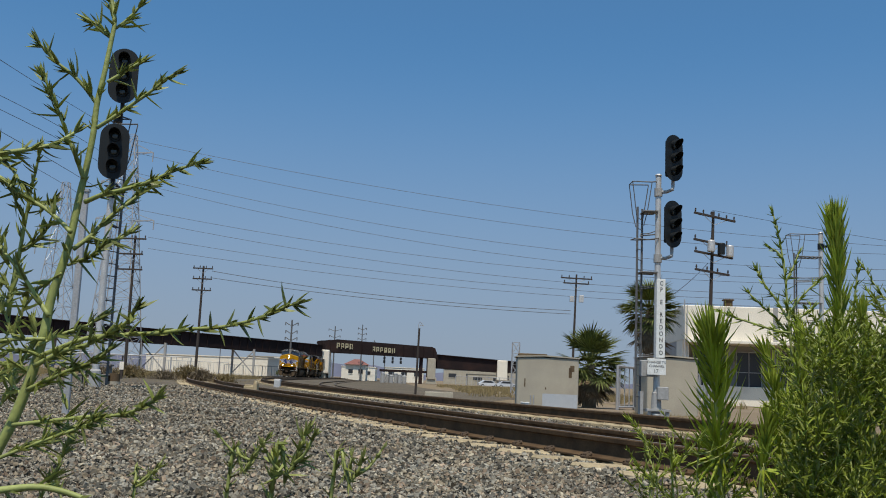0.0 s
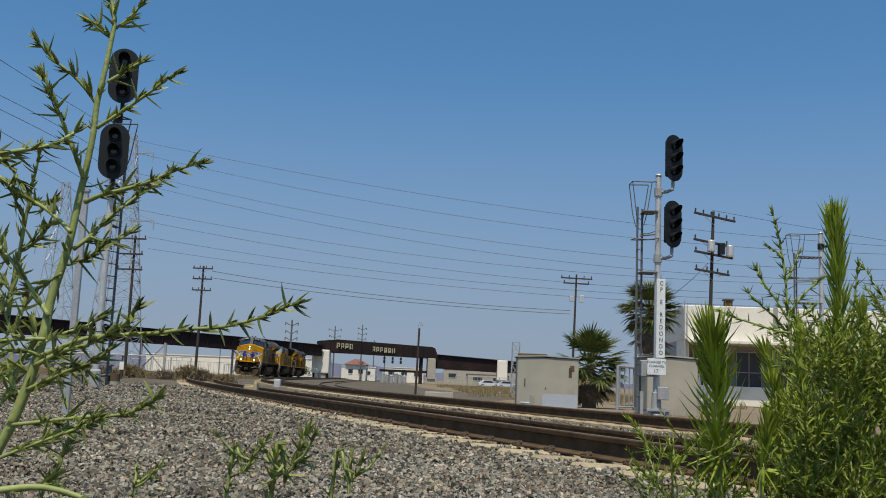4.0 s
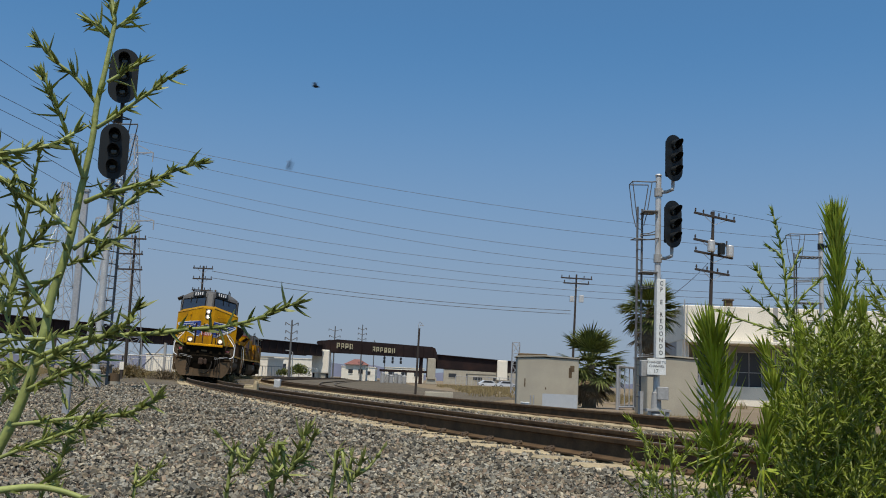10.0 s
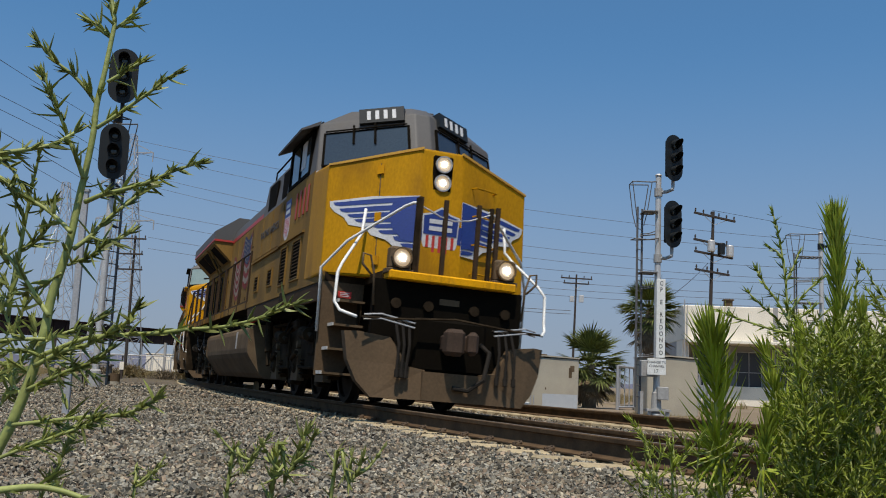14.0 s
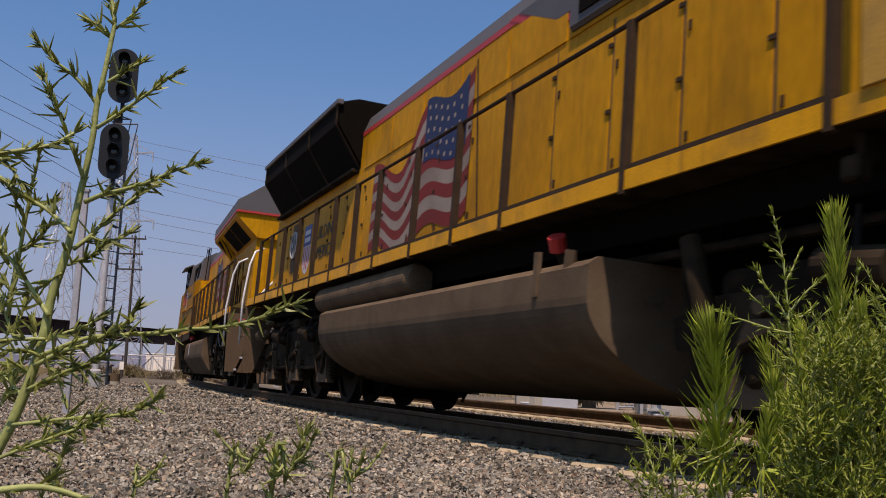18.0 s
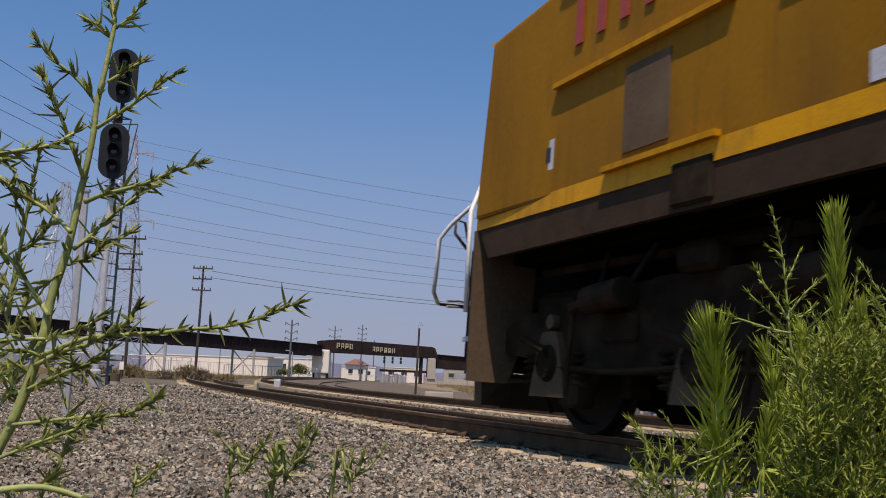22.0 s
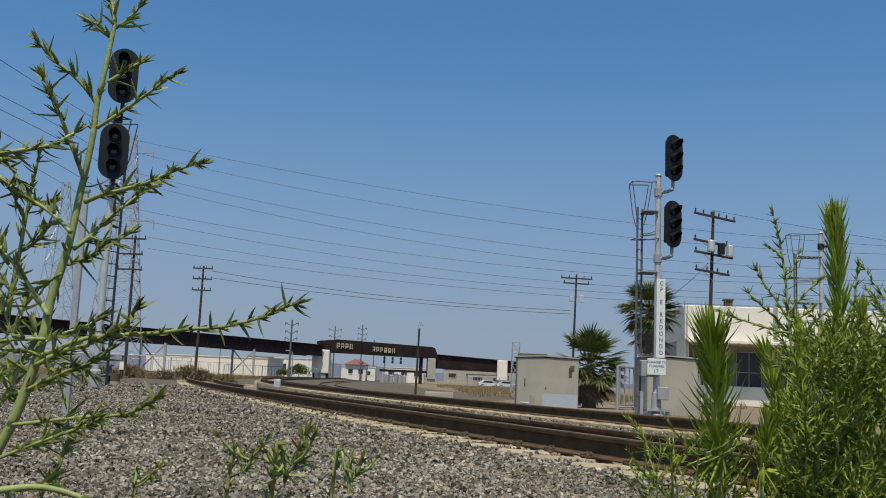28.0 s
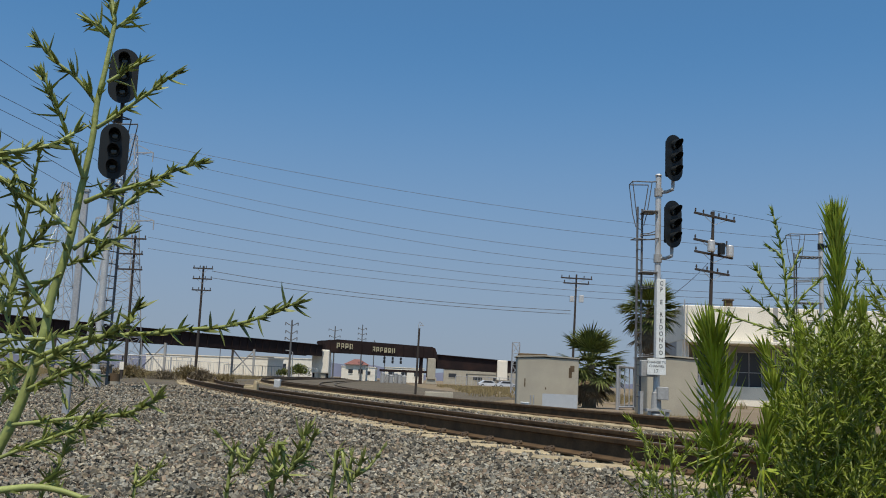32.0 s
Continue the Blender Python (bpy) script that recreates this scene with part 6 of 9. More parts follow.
WARN = mat("red_notice", (0.6, 0.04, 0.03), 0.5, 0, (0.5, 0.05, 0.04), 6, 0.3, 0)
HOSE = mat("black_rubber", (0.018, 0.015, 0.012), 0.8, 0, (0.028, 0.023, 0.018), 9, 0.5, 0.1, spec=0.12)
PLATE = mat("dusty_brown_plate", (0.112, 0.074, 0.042), 0.85, 0, (0.084, 0.056, 0.032), 2.5, 0.7, 0.1, 30, spec=0.15)
COUPL = mat("rusty_coupler", (0.07, 0.045, 0.032), 0.85, 0, (0.04, 0.028, 0.02), 7, 0.7, 0.2, spec=0.15)


def chull(pts, bevel=0.0):
    bm = bmesh.new()
    for p in pts:
        bm.verts.new(p)
    r = bmesh.ops.convex_hull(bm, input=bm.verts)
    bmesh.ops.delete(bm, geom=[g for g in r["geom_unused"] + r["geom_interior"] if isinstance(g, bmesh.types.BMVert)], context="VERTS")
    bmesh.ops.dissolve_limit(bm, angle_limit=0.03, verts=bm.verts, edges=bm.edges)
    if bevel:
        bmesh.ops.bevel(bm, geom=list(bm.edges), offset=bevel, segments=2, affect="EDGES", profile=0.6)
    m = M()
    bm.verts.index_update()
    m.v = [tuple(v.co) for v in bm.verts]
    m.f = [[v.index for v in f.verts] for f in bm.faces]
    bm.free()
    return m


def patch(c, u0, u1, v0, v1, off=0.01, thick=0.012, m=None):
    """A thin plate on the face c = (bottom inner, bottom outer, top outer, top inner), in fractions of that face."""
    a, b, d, e = (Vector(q) for q in c)

    def at_(u, v):
        return (a.lerp(b, u)).lerp(e.lerp(d, u), v)
    n = (b - a).cross(e - a).normalized()
    if n.x < 0:
        n = -n
    pts = []
    for o in (off - thick, off):
        pts += [at_(u, v) + n * o for u, v in ((u0, v0), (u1, v0), (u1, v1), (u0, v1))]
    m = m or M()
    return m.hull([tuple(q) for q in pts], [(0, 1, 2, 3), (4, 5, 6, 7), (0, 1, 5, 4), (1, 2, 6, 5), (2, 3, 7, 6), (3, 0, 4, 7)])


def side_plate(name, x0, x1, z0, z1, y, sg_, mtl, t, th=0.014, b=0.0, label=""):
    y0, y1 = sorted((sg_ * (y - 0.01), sg_ * (y + th)))
    return part(name, M().box(x0, x1, y0, y1, z0, z1, b), mtl, t, label)


def louvre(x0, x1, z0, z1, y, sg_, t, paint):
    p = side_plate("louvre_panel", x0, x1, z0, z1, y, sg_, BLACK, t, 0.004, label="dark louvred vent")
    m = M()
    n = max(4, int((z1 - z0) / 0.055))
    for i in range(n):
        z = z0 + (z1 - z0) * (i + 0.5) / n
        ya, yb = sorted((sg_ * y, sg_ * (y + 0.03)))
        m.prism([(ya, z - 0.004), (yb, z - 0.02), (yb, z - 0.01), (ya, z + 0.012)], x0, x1, "x") if sg_ > 0 else m.prism([(yb, z - 0.004), (ya, z - 0.02), (ya, z - 0.01), (yb, z + 0.012)], x0, x1, "x")
    part("louvre_core", m, UNDER, p)
    fr = M()
    for a, b, c, d in ((x0 - 0.03, x0, z0, z1), (x1, x1 + 0.03, z0, z1), (x0 - 0.03, x1 + 0.03, z1, z1 + 0.03), (x0 - 0.03, x1 + 0.03, z0 - 0.03, z0)):
        ya, yb = sorted((sg_ * (y - 0.01), sg_ * (y + 0.025)))
        fr.box(a, b, ya, yb, c, d)
    part("louvre_frame", fr, paint, p)


def wheelset(t, x):
    m = M()
    w = part("wheelset", m.cyl((0, -0.95, 0), (0, 0.95, 0), 0.1, 12), WHEELM, t, "dark steel wheels on an axle")
    w.location = (x, 0, 0.533)
    for sg_ in (-1, 1):
        y = sg_ * 0.754
        q = M().ring([(0.10, -0.09), (0.18, -0.09), (0.2, -0.03), (0.44, -0.02), (0.46, -0.065), (0.53, -0.065), (0.535, 0.03), (0.56, 0.045), (0.56, 0.07), (0.46, 0.07), (0.44, 0.03), (0.2, 0.04), (0.18, 0.09), (0.1, 0.09)] if sg_ < 0 else
                     [(0.10, -0.09), (0.18, -0.09), (0.2, -0.04), (0.44, -0.03), (0.46, -0.07), (0.56, -0.07), (0.56, -0.045), (0.535, -0.03), (0.53, 0.065), (0.46, 0.065), (0.44, 0.02), (0.2, 0.03), (0.18, 0.09), (0.1, 0.09)],
                     28, "y", (0, y, 0))
        part("wheel", q, WHEELM, w)
    return w


WHEELS = []


def truck(t, cx, k):
    d = 1 if cx > 0 else -1
    ax = [cx - 1.85, cx, cx + 1.85]
    for x in ax:
        WHEELS.append((wheelset(t, x), k, 1))
        # black motor casing: the shade between the wheels is painted in
        part("traction_motor", M().cyl((x - 0.72 * d, -0.55, 0.50), (x - 0.72 * d, 0.55, 0.50), 0.36, 14).box(*sorted((x - 0.95 * d, x - 0.12 * d)), -0.5, 0.5, 0.22, 0.72, 0.05), BLACK, t, "traction motor between the wheels, blackened for shade")
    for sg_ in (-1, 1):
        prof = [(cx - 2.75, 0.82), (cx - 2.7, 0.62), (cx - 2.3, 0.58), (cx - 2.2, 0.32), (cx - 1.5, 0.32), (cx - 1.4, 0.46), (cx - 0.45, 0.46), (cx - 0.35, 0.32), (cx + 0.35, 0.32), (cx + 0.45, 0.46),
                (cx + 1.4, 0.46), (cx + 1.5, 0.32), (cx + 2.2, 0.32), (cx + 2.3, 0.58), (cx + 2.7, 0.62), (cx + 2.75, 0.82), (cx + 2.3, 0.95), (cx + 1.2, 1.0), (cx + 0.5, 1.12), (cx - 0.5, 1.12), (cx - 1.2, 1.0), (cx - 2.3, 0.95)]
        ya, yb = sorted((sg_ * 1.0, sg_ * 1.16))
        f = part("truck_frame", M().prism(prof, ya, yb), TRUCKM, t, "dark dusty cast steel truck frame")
        for x in ax:
            ya, yb = sorted((sg_ * 1.1, sg_ * 1.22))
            m = M().prism([(x - 0.27, 0.27), (x + 0.27, 0.27), (x + 0.25, 0.38), (x + 0.15, 0.7), (x + 0.1, 0.78), (x - 0.1, 0.78), (x - 0.15, 0.7), (x - 0.25, 0.38)], ya, yb)
            part("journal_box", m, PLATE, f, "dusty journal box")
            part("axle_cap", M().ring([(0.001, sg_ * 1.26), (0.12, sg_ * 1.26), (0.15, sg_ * 1.22), (0.15, sg_ * 1.2)], 14, "y", (x, 0, 0.53)), TRUCKM, f)
            bolts = M()
            for q in range(5):
                a = q * 1.257
                bolts.cyl((x + 0.09 * math.cos(a), sg_ * 1.25, 0.53 + 0.09 * math.sin(a)), (x + 0.09 * math.cos(a), sg_ * 1.275, 0.53 + 0.09 * math.sin(a)), 0.016, 6)
            tagged(part("cap_bolts", bolts, TRUCKM, f), kind="stuff")
            for dx in (-0.38, 0.38):
                sp = M()
                for q in range(5):
                    sp.ring([(0.05, q * 0.055), (0.085, q * 0.055 + 0.02), (0.05, q * 0.055 + 0.04)], 10, "z", (x + dx, sg_ * 1.14, 0.36))
                part("spring", sp, TRUCKM, f)
        for x in (cx - 1.0, cx + 1.0):
            m = M().cyl((x - 0.28, sg_ * 1.28, 1.02), (x + 0.18, sg_ * 1.28, 0.98), 0.105, 18).cyl((x + 0.18, sg_ * 1.28, 0.98), (x + 0.42, sg_ * 1.28, 0.94), 0.04, 8)
            m.box(x - 0.1, x + 0.1, min(sg_ * 1.1, sg_ * 1.3), max(sg_ * 1.1, sg_ * 1.3), 0.9, 1.05)
            part("brake_cylinder", m, TRUCKM, f, "dusty brake cylinder with rod")
            part("brake_lever", M().tube([(x + 0.45, sg_ * 1.24, 1.05), (x + 0.5, sg_ * 1.24, 0.6), (x + 0.58, sg_ * 1.2, 0.3)], 0.022, 6).box(x + 0.45, x + 0.7, min(sg_ * 1.0, sg_ * 1.2), max(sg_ * 1.0, sg_ * 1.2), 0.2, 0.5, 0.03), TRUCKM, f)
        for x in (cx - 0.93, cx + 0.93):
            part("brake_rod", M().tube([(x - 0.75, sg_ * 1.2, 0.5), (x, sg_ * 1.22, 0.47), (x + 0.75, sg_ * 1.2, 0.5)], 0.022, 6), TRUCKM, f)
            part("frame_web", M().box(x - 0.22, x + 0.22, min(sg_ * 1.15, sg_ * 1.19), max(sg_ * 1.15, sg_ * 1.19), 0.68, 0.9, 0.02), TRUCKM, f)
            part("cable_loop", M().tube([(x - 0.3, sg_ * 1.1, 1.36), (x - 0.2, sg_ * 1.22, 1.1), (x, sg_ * 1.26, 0.98), (x + 0.2, sg_ * 1.22, 1.1), (x + 0.3, sg_ * 1.1, 1.36)], 0.02, 6), HOSE, f, "hanging black cable")
        for x in ax:
            for dx in (-0.58, 0.58):
                part("brake_shoe", M().prism([(x + dx * 0.94, 0.3), (x + dx * 1.08, 0.3), (x + dx * 1.12, 0.78), (x + dx * 0.98, 0.78)], min(sg_ * 0.68, sg_ * 0.86), max(sg_ * 0.68, sg_ * 0.86)), TRUCKM, f)
            part("axle_link", M().cyl((x - 0.06, sg_ * 1.28, 0.62), (x + 0.3, sg_ * 1.28, 0.72), 0.035, 8), TRUCKM, f)
            part("pedestal_bolt", M().cyl((x, sg_ * 1.16, 0.86), (x, sg_ * 1.22, 0.86), 0.06, 8), UNDER, f)
        part("lift_lug", M().box(cx - 0.2, cx + 0.2, min(sg_ * 1.1, sg_ * 1.28), max(sg_ * 1.1, sg_ * 1.28), 1.1, 1.28, 0.04), TRUCKM, f)
        part("damper", M().tube([(cx - 2.4 * d, sg_ * 1.3, 1.3), (cx - 2.2 * d, sg_ * 1.3, 0.75)], 0.07, 10).tube([(cx - 2.2 * d, sg_ * 1.3, 0.75), (cx - 2.12 * d, sg_ * 1.3, 0.5)], 0.035, 8), TRUCKM, f)
        part("sand_pipe", M().tube([(cx + 2.9, sg_ * 1.0, 1.4), (cx + 2.85, sg_ * 0.95, 0.8), (cx + 2.5, sg_ * 0.78, 0.15)], 0.022, 6), TRUCKM, f)
        part("sand_pipe", M().tube([(cx - 2.9, sg_ * 1.0, 1.4), (cx - 2.85, sg_ * 0.95, 0.8), (cx - 2.5, sg_ * 0.78, 0.15)], 0.022, 6), TRUCKM, f)
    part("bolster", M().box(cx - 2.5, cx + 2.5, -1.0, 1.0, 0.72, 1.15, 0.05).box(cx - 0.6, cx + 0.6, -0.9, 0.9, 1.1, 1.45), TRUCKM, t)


RAILS_FRONT = [((9.40, 1.53, 0.95), (9.40, 1.55, 1.84), (9.75, 1.3, 2.2), (10.2, 0.66, 2.70), (10.3, 0.58, 2.74), (10.38, 0.5, 2.74)),
               ((10.6, 1.3, 1.12), (10.34, 1.46, 1.2), (10.2, 1.51, 1.32), (10.2, 1.5, 1.7), (10.1, 1.43, 1.84), (9.72, 1.16, 2.22), (9.64, 1.08, 2.34), (9.62, 1.05, 2.7))]
RAILS_LONG = [((9.8, 1.58, 0.7), (9.82, 1.6, 1.57), (9.9, 1.55, 1.72), (10.1, 1.2, 2.36), (10.1, 1.18, 2.5), (10.1, 1.2, 3.1)),
              ((10.3, 1.3, 0.95), (10.1, 1.45, 1.02), (10.1, 1.5, 1.15), (10.1, 1.51, 1.71), (10.1, 0.96, 2.58), (10.1, 0.88, 2.76), (10.15, 0.78, 2.8))]
RAILS_REAR = [((10.05, 1.56, 0.9), (10.05, 1.58, 1.77), (10.08, 1.51, 2.50), (10.12, 1.42, 2.78), (10.2, 1.24, 2.88)),
              ((10.4, 0.74, 1.26), (10.32, 0.95, 1.3), (10.3, 1.05, 1.42), (10.3, 1.06, 1.87), (10.3, 0.9, 2.1), (10.3, 0.36, 2.76), (10.34, 0.25, 2.8))]


def end_gear(t, d, xp, rails, rail_paint, notice):
    """Pilot, plow, coupler, step wells and corner rails at the end d (+1 front, -1 rear); xp is the step well's back wall."""
    def X(x):
        return d * x
    m = M()
    for sg_ in (-1, 1):
        pts = [(10.86, 0.40, 0.14), (10.64, 1.04, 0.13), (10.55, 1.22, 0.32), (10.48, 1.34, 0.58), (10.44, 1.40, 0.94), (10.50, 1.24, 0.95), (10.64, 0.84, 0.90), (10.70, 0.70, 0.70), (10.74, 0.62, 0.55), (10.80, 0.40, 0.52)]
        if d < 0 or notice == 2:
            pts = [(10.8, 0.42, 0.16), (10.64, 0.8, 0.16), (10.6, 0.84, 0.5), (10.66, 0.45, 0.52)]
        w = M()
        o = 0
        w.v += [(X(a), sg_ * b, c) for a, b, c in pts] + [(X(a - 0.16), sg_ * b, c) for a, b, c in pts]
        k = len(pts)
        w.f += [[o + i for i in range(k)], [o + k + i for i in range(k)][::-1]] + [[o + i, o + (i + 1) % k, o + k + (i + 1) % k, o + k + i] for i in range(k)]
        part("plow_wing", w, PLATE, t, "dusty steel plow wing")
    m.box(*sorted((X(10.78), X(10.86))), -0.44, 0.44, 0.14, 0.5)
    pl = part("plow", m, PLATE, t, "dusty steel snow plow")
    ew = 1.05 if d > 0 else 0.66
    # black on wide engines: shade of the recess under the platform, painted
    part("pilot_plate", M().box(*sorted((X(10.30), X(10.42))), -ew, ew, 0.6, 1.66), BLACK if xp < 9.5 else PLATE, t, "dusty end plate")
    ew = 0.9 if d > 0 else 0.82
    part("end_beam", M().box(*sorted((X(10.2), X(10.56))), -ew, ew, 1.66, 1.78, 0.02), STRIPE, t, "yellow edged end platform")
    c = M().box(*sorted((X(10.35), X(10.9))), -0.15, 0.15, 0.78, 1.0, 0.03)
    c.box(*sorted((X(10.85), X(11.10))), -0.22, 0.02, 0.72, 1.06, 0.05).box(*sorted((X(10.95), X(11.12))), 0.06, 0.2, 0.74, 1.04, 0.05)
    part("coupler", c, COUPL, t, "rusty brown knuckle coupler")
    part("coupler_pocket", M().box(*sorted((X(10.4), X(10.6))), -0.5, 0.5, 0.5, 1.2, 0.04), BLACK, t)
    part("gladhand_hose", M().tube([(X(10.5), 0.42, 0.95), (X(10.85), 0.45, 0.8), (X(10.95), 0.35, 0.45), (X(10.92), 0.15, 0.3), (X(10.9), -0.05, 0.32)], 0.03, 7), HOSE, t, "curved brake hose")
    for y in (-0.75, -0.3, 0.35, 0.8):
        part("end_fitting", M().cyl((X(10.4), y, 1.36), (X(10.47), y, 1.36), 0.07, 10), TRUCKM, t)
    part("end_plaque", M().box(*sorted((X(10.41), X(10.43))), -0.14, 0.14, 1.40, 1.48), UNDER, t)
    part("uncoupling_lever", M().tube([(X(10.66), -1.25, 1.12), (X(10.72), -0.7, 1.14), (X(10.74), 0.0, 1.2), (X(10.72), 0.7, 1.14), (X(10.66), 1.25, 1.12)], 0.016, 6), TRUCKM, t)
    for sg_ in (-1, 1):
        for i in range(3):
            y = sg_ * (0.62 + 0.09 * i)
            part("air_hose", M().tube([(X(10.5), y, 1.12), (X(10.7), y, 1.08), (X(10.78), y + 0.02 * i, 0.8), (X(10.8), y + 0.03 * (i - 1), 0.5)], 0.02, 6).cyl((X(10.8), y + 0.03 * (i - 1), 0.5), (X(10.81), y + 0.03 * (i - 1), 0.40), 0.032, 8), HOSE, t, "hanging black air hose")
        for i in range(2):
            part("lift_bar", M().tube([(X(10.60), sg_ * 1.2, 1.10 + 0.06 * i), (X(10.7), sg_ * 1.0, 1.12 + 0.06 * i), (X(10.72), sg_ * 0.55, 1.04 + 0.06 * i)], 0.012, 6), GALV, t)
        # step well: back wall, treads and the stringer at the end
        well = [(sg_ * 1.52, 1.66), (sg_ * 1.5, 0.36), (sg_ * 1.12, 0.36), (sg_ * 0.92, 0.9), (sg_ * 0.9, 1.66)]
        if d < 0:
            well = [(sg_ * 1.52, 1.66), (sg_ * 1.46, 0.36), (sg_ * 1.26, 0.36), (sg_ * 1.15, 0.66), (sg_ * 0.84, 1.66)]
        # lead engine's rear: darker steel painted in place of its deep shade
        part("step_back", M().prism(well if sg_ < 0 else well[::-1], *sorted((X(xp - 0.04), X(xp))), "x"), PLATE if rail_paint is WHITE else TRUCKM, t, "dusty brown step-well back wall")
        xt, run = (xp, 0.3) if d > 0 else (xp + 0.004, 0.37)
        if d < 0:
            part("step_stringer", M().prism([(sg_ * 1.24, 0.36), (sg_ * 0.90, 1.3), (sg_ * 0.9, 1.66), (sg_ * 0.68, 1.66), (sg_ * 0.7, 1.2), (sg_ * 1.0, 0.36)][::-sg_], *sorted((X(xt + run + 0.004), X(xt + run + 0.03))), "x"), PLATE if rail_paint is WHITE else TRUCKM, t, "dusty brown step stringer")
        for i, z in enumerate((0.38, 0.71, 1.04, 1.37) if d > 0 else (0.40, 0.665, 0.93, 1.2)):
            yo = 1.46 - 0.05 * i if d > 0 else 1.25 - 0.105 * i
            yi = 0.95 if d > 0 else yo - 0.22
            st_ = part("step", M().box(*sorted((X(xt), X(xt + run))), min(sg_ * yi, sg_ * yo), max(sg_ * yi, sg_ * yo), z, z + 0.03), UNDER if d > 0 else TRUCKM, t)
            part("step_edge", M().box(*sorted((X(xt), X(xt + run))), min(sg_ * yo, sg_ * (yo + 0.018)), max(sg_ * yo, sg_ * (yo + 0.018)), z - 0.003, z + 0.04), STEPW, st_, "worn white step edge")
        if notice:
            part("notice", M().box(*sorted((X(xp), X(xp + 0.006))), min(sg_ * 1.08, sg_ * 1.27), max(sg_ * 1.08, sg_ * 1.27), 1.45, 1.54), WARN, t, "small red notice plate with pale lines")
            for zz in (1.472, 1.495, 1.518):
                part("notice_line", M().box(*sorted((X(xp + 0.006), X(xp + 0.010))), min(sg_ * 1.11, sg_ * 1.24), max(sg_ * 1.11, sg_ * 1.24), zz - 0.005, zz + 0.006), SILVER, t)
        for rl in rails:
            part("grab_rail", M().tube([(X(x), sg_ * y, z) for x, y, z in rl], 0.021, 8), rail_paint, t, "white painted handrail" if rail_paint is WHITE else "dark corner handrail", smooth=True)
        part("grab_loop", M().tube([(X(10.44), sg_ * 1.05, 1.3), (X(10.44), sg_ * 1.08, 1.72), (X(10.44), sg_ * 1.14, 1.94), (X(10.44), sg_ * 1.24, 1.96), (X(10.44), sg_ * 1.24, 1.82), (X(10.44), sg_ * 1.1, 1.68)], 0.016, 6), UNDER, t, smooth=True)
        part("end_post", M().box(*sorted((X(10.36), X(10.43))), min(sg_ * 0.5, sg_ * 0.56), max(sg_ * 0.5, sg_ * 0.545), 1.7, 2.8), TRUCKM, t)
        part("chain", M().tube([(X(10.4), sg_ * 0.5, 2.7), (X(10.4), sg_ * 0.2, 2.58), (X(10.4), 0, 2.55)], 0.012, 5), GALV, t)
    return pl


def ditch_lights(t, d, lit):
    for sg_ in (-1, 1):
        y = sg_ * 0.745
        h = part("ditch_light", M().box(*sorted((d * 10.32, d * 10.5)), y - 0.15, y + 0.15, 1.80, 2.10, 0.03).ring([(0.14, d * 10.46), (0.14, d * 10.56), (0.12, d * 10.56), (0.12, d * 10.46)], 18, "x", (0, y, 1.95)), UNDER, t, "round ditch light in a dark housing")
        part("lens", M().ring([(0.001, d * 10.545), (0.08, d * 10.54), (0.12, d * 10.52), (0.12, d * 10.5), (0.001, d * 10.5)], 18, "x", (0, y, 1.95)), LENSW if lit else UNLIT, h)
        part("bulb_glow", M().ring([(0.001, d * 10.556), (0.03, d * 10.555), (0.048, d * 10.55)], 18, "x", (0, y, 1.95)), LENS if lit else UNLIT, h)
        part("bracket", M().box(*sorted((d * 10.3, d * 10.52)), y - 0.18, y + 0.18, 1.74, 1.81, 0.01), UNDER, h)


def bars(m, c0, ex, ez, n, w, h, gap):
    """n plain upright bars centred at c0 along ex, for writing that is not given."""
    c0, ex, ez = Vector(c0), Vector(ex).normalized(), Vector(ez).normalized()
    nn = ex.cross(ez) * 0.006
    for i in range(n):
        c = c0 + ex * ((i - (n - 1) / 2) * (w + gap))
        p = []
        for o in (-1, 1):
            p += [tuple(c + ex * (w / 2 * a) + ez * (h / 2 * b) + nn * o) for a, b in ((-1, -1), (1, -1), (1, 1), (-1, 1))]
        m.hull(p, [(0, 1, 2, 3), (4, 5, 6, 7), (0, 1, 5, 4), (1, 2, 6, 5), (2, 3, 7, 6), (3, 0, 4, 7)])
    return m


def bar_parts(name, mtl, t, label, c0, ex, ez, n, w, h, gap):
    """Plain bars, each a part of its own, that stand for a number."""
    c0, ex = Vector(c0), Vector(ex).normalized()
    for i in range(n):
        part(name, bars(M(), c0 + ex * ((i - (n - 1) / 2) * (w + gap)), ex, ez, 1, w, h, gap), mtl, t, label)


def walkway_rails(t, x0, x1, step=1.35, ztop=2.87, y=1.47, sg_list=(-1, 1), posts=None):
    n = max(2, int(abs(x1 - x0) / step))
    posts = posts or [x0 + (x1 - x0) * i / n for i in range(n + 1)]
    for sg_ in sg_list:
        part("handrail", M().tube([(x0, sg_ * y, ztop), (x1, sg_ * y, ztop)], 0.02, 6), RAILING, t, "dark brown walkway handrail")
        part("toe_strip", M().box(x0, x1, min(sg_ * (y - 0.01), sg_ * (y + 0.03)), max(sg_ * (y - 0.01), sg_ * (y + 0.03)), 1.80, 1.835), RAILING, t)
        for x in posts:
            part("stanchion", M().box(x - 0.03, x + 0.03, min(sg_ * (y - 0.02), sg_ * (y + 0.042)), max(sg_ * (y - 0.02), sg_ * (y + 0.042)), 1.64, ztop), RAILING, t)


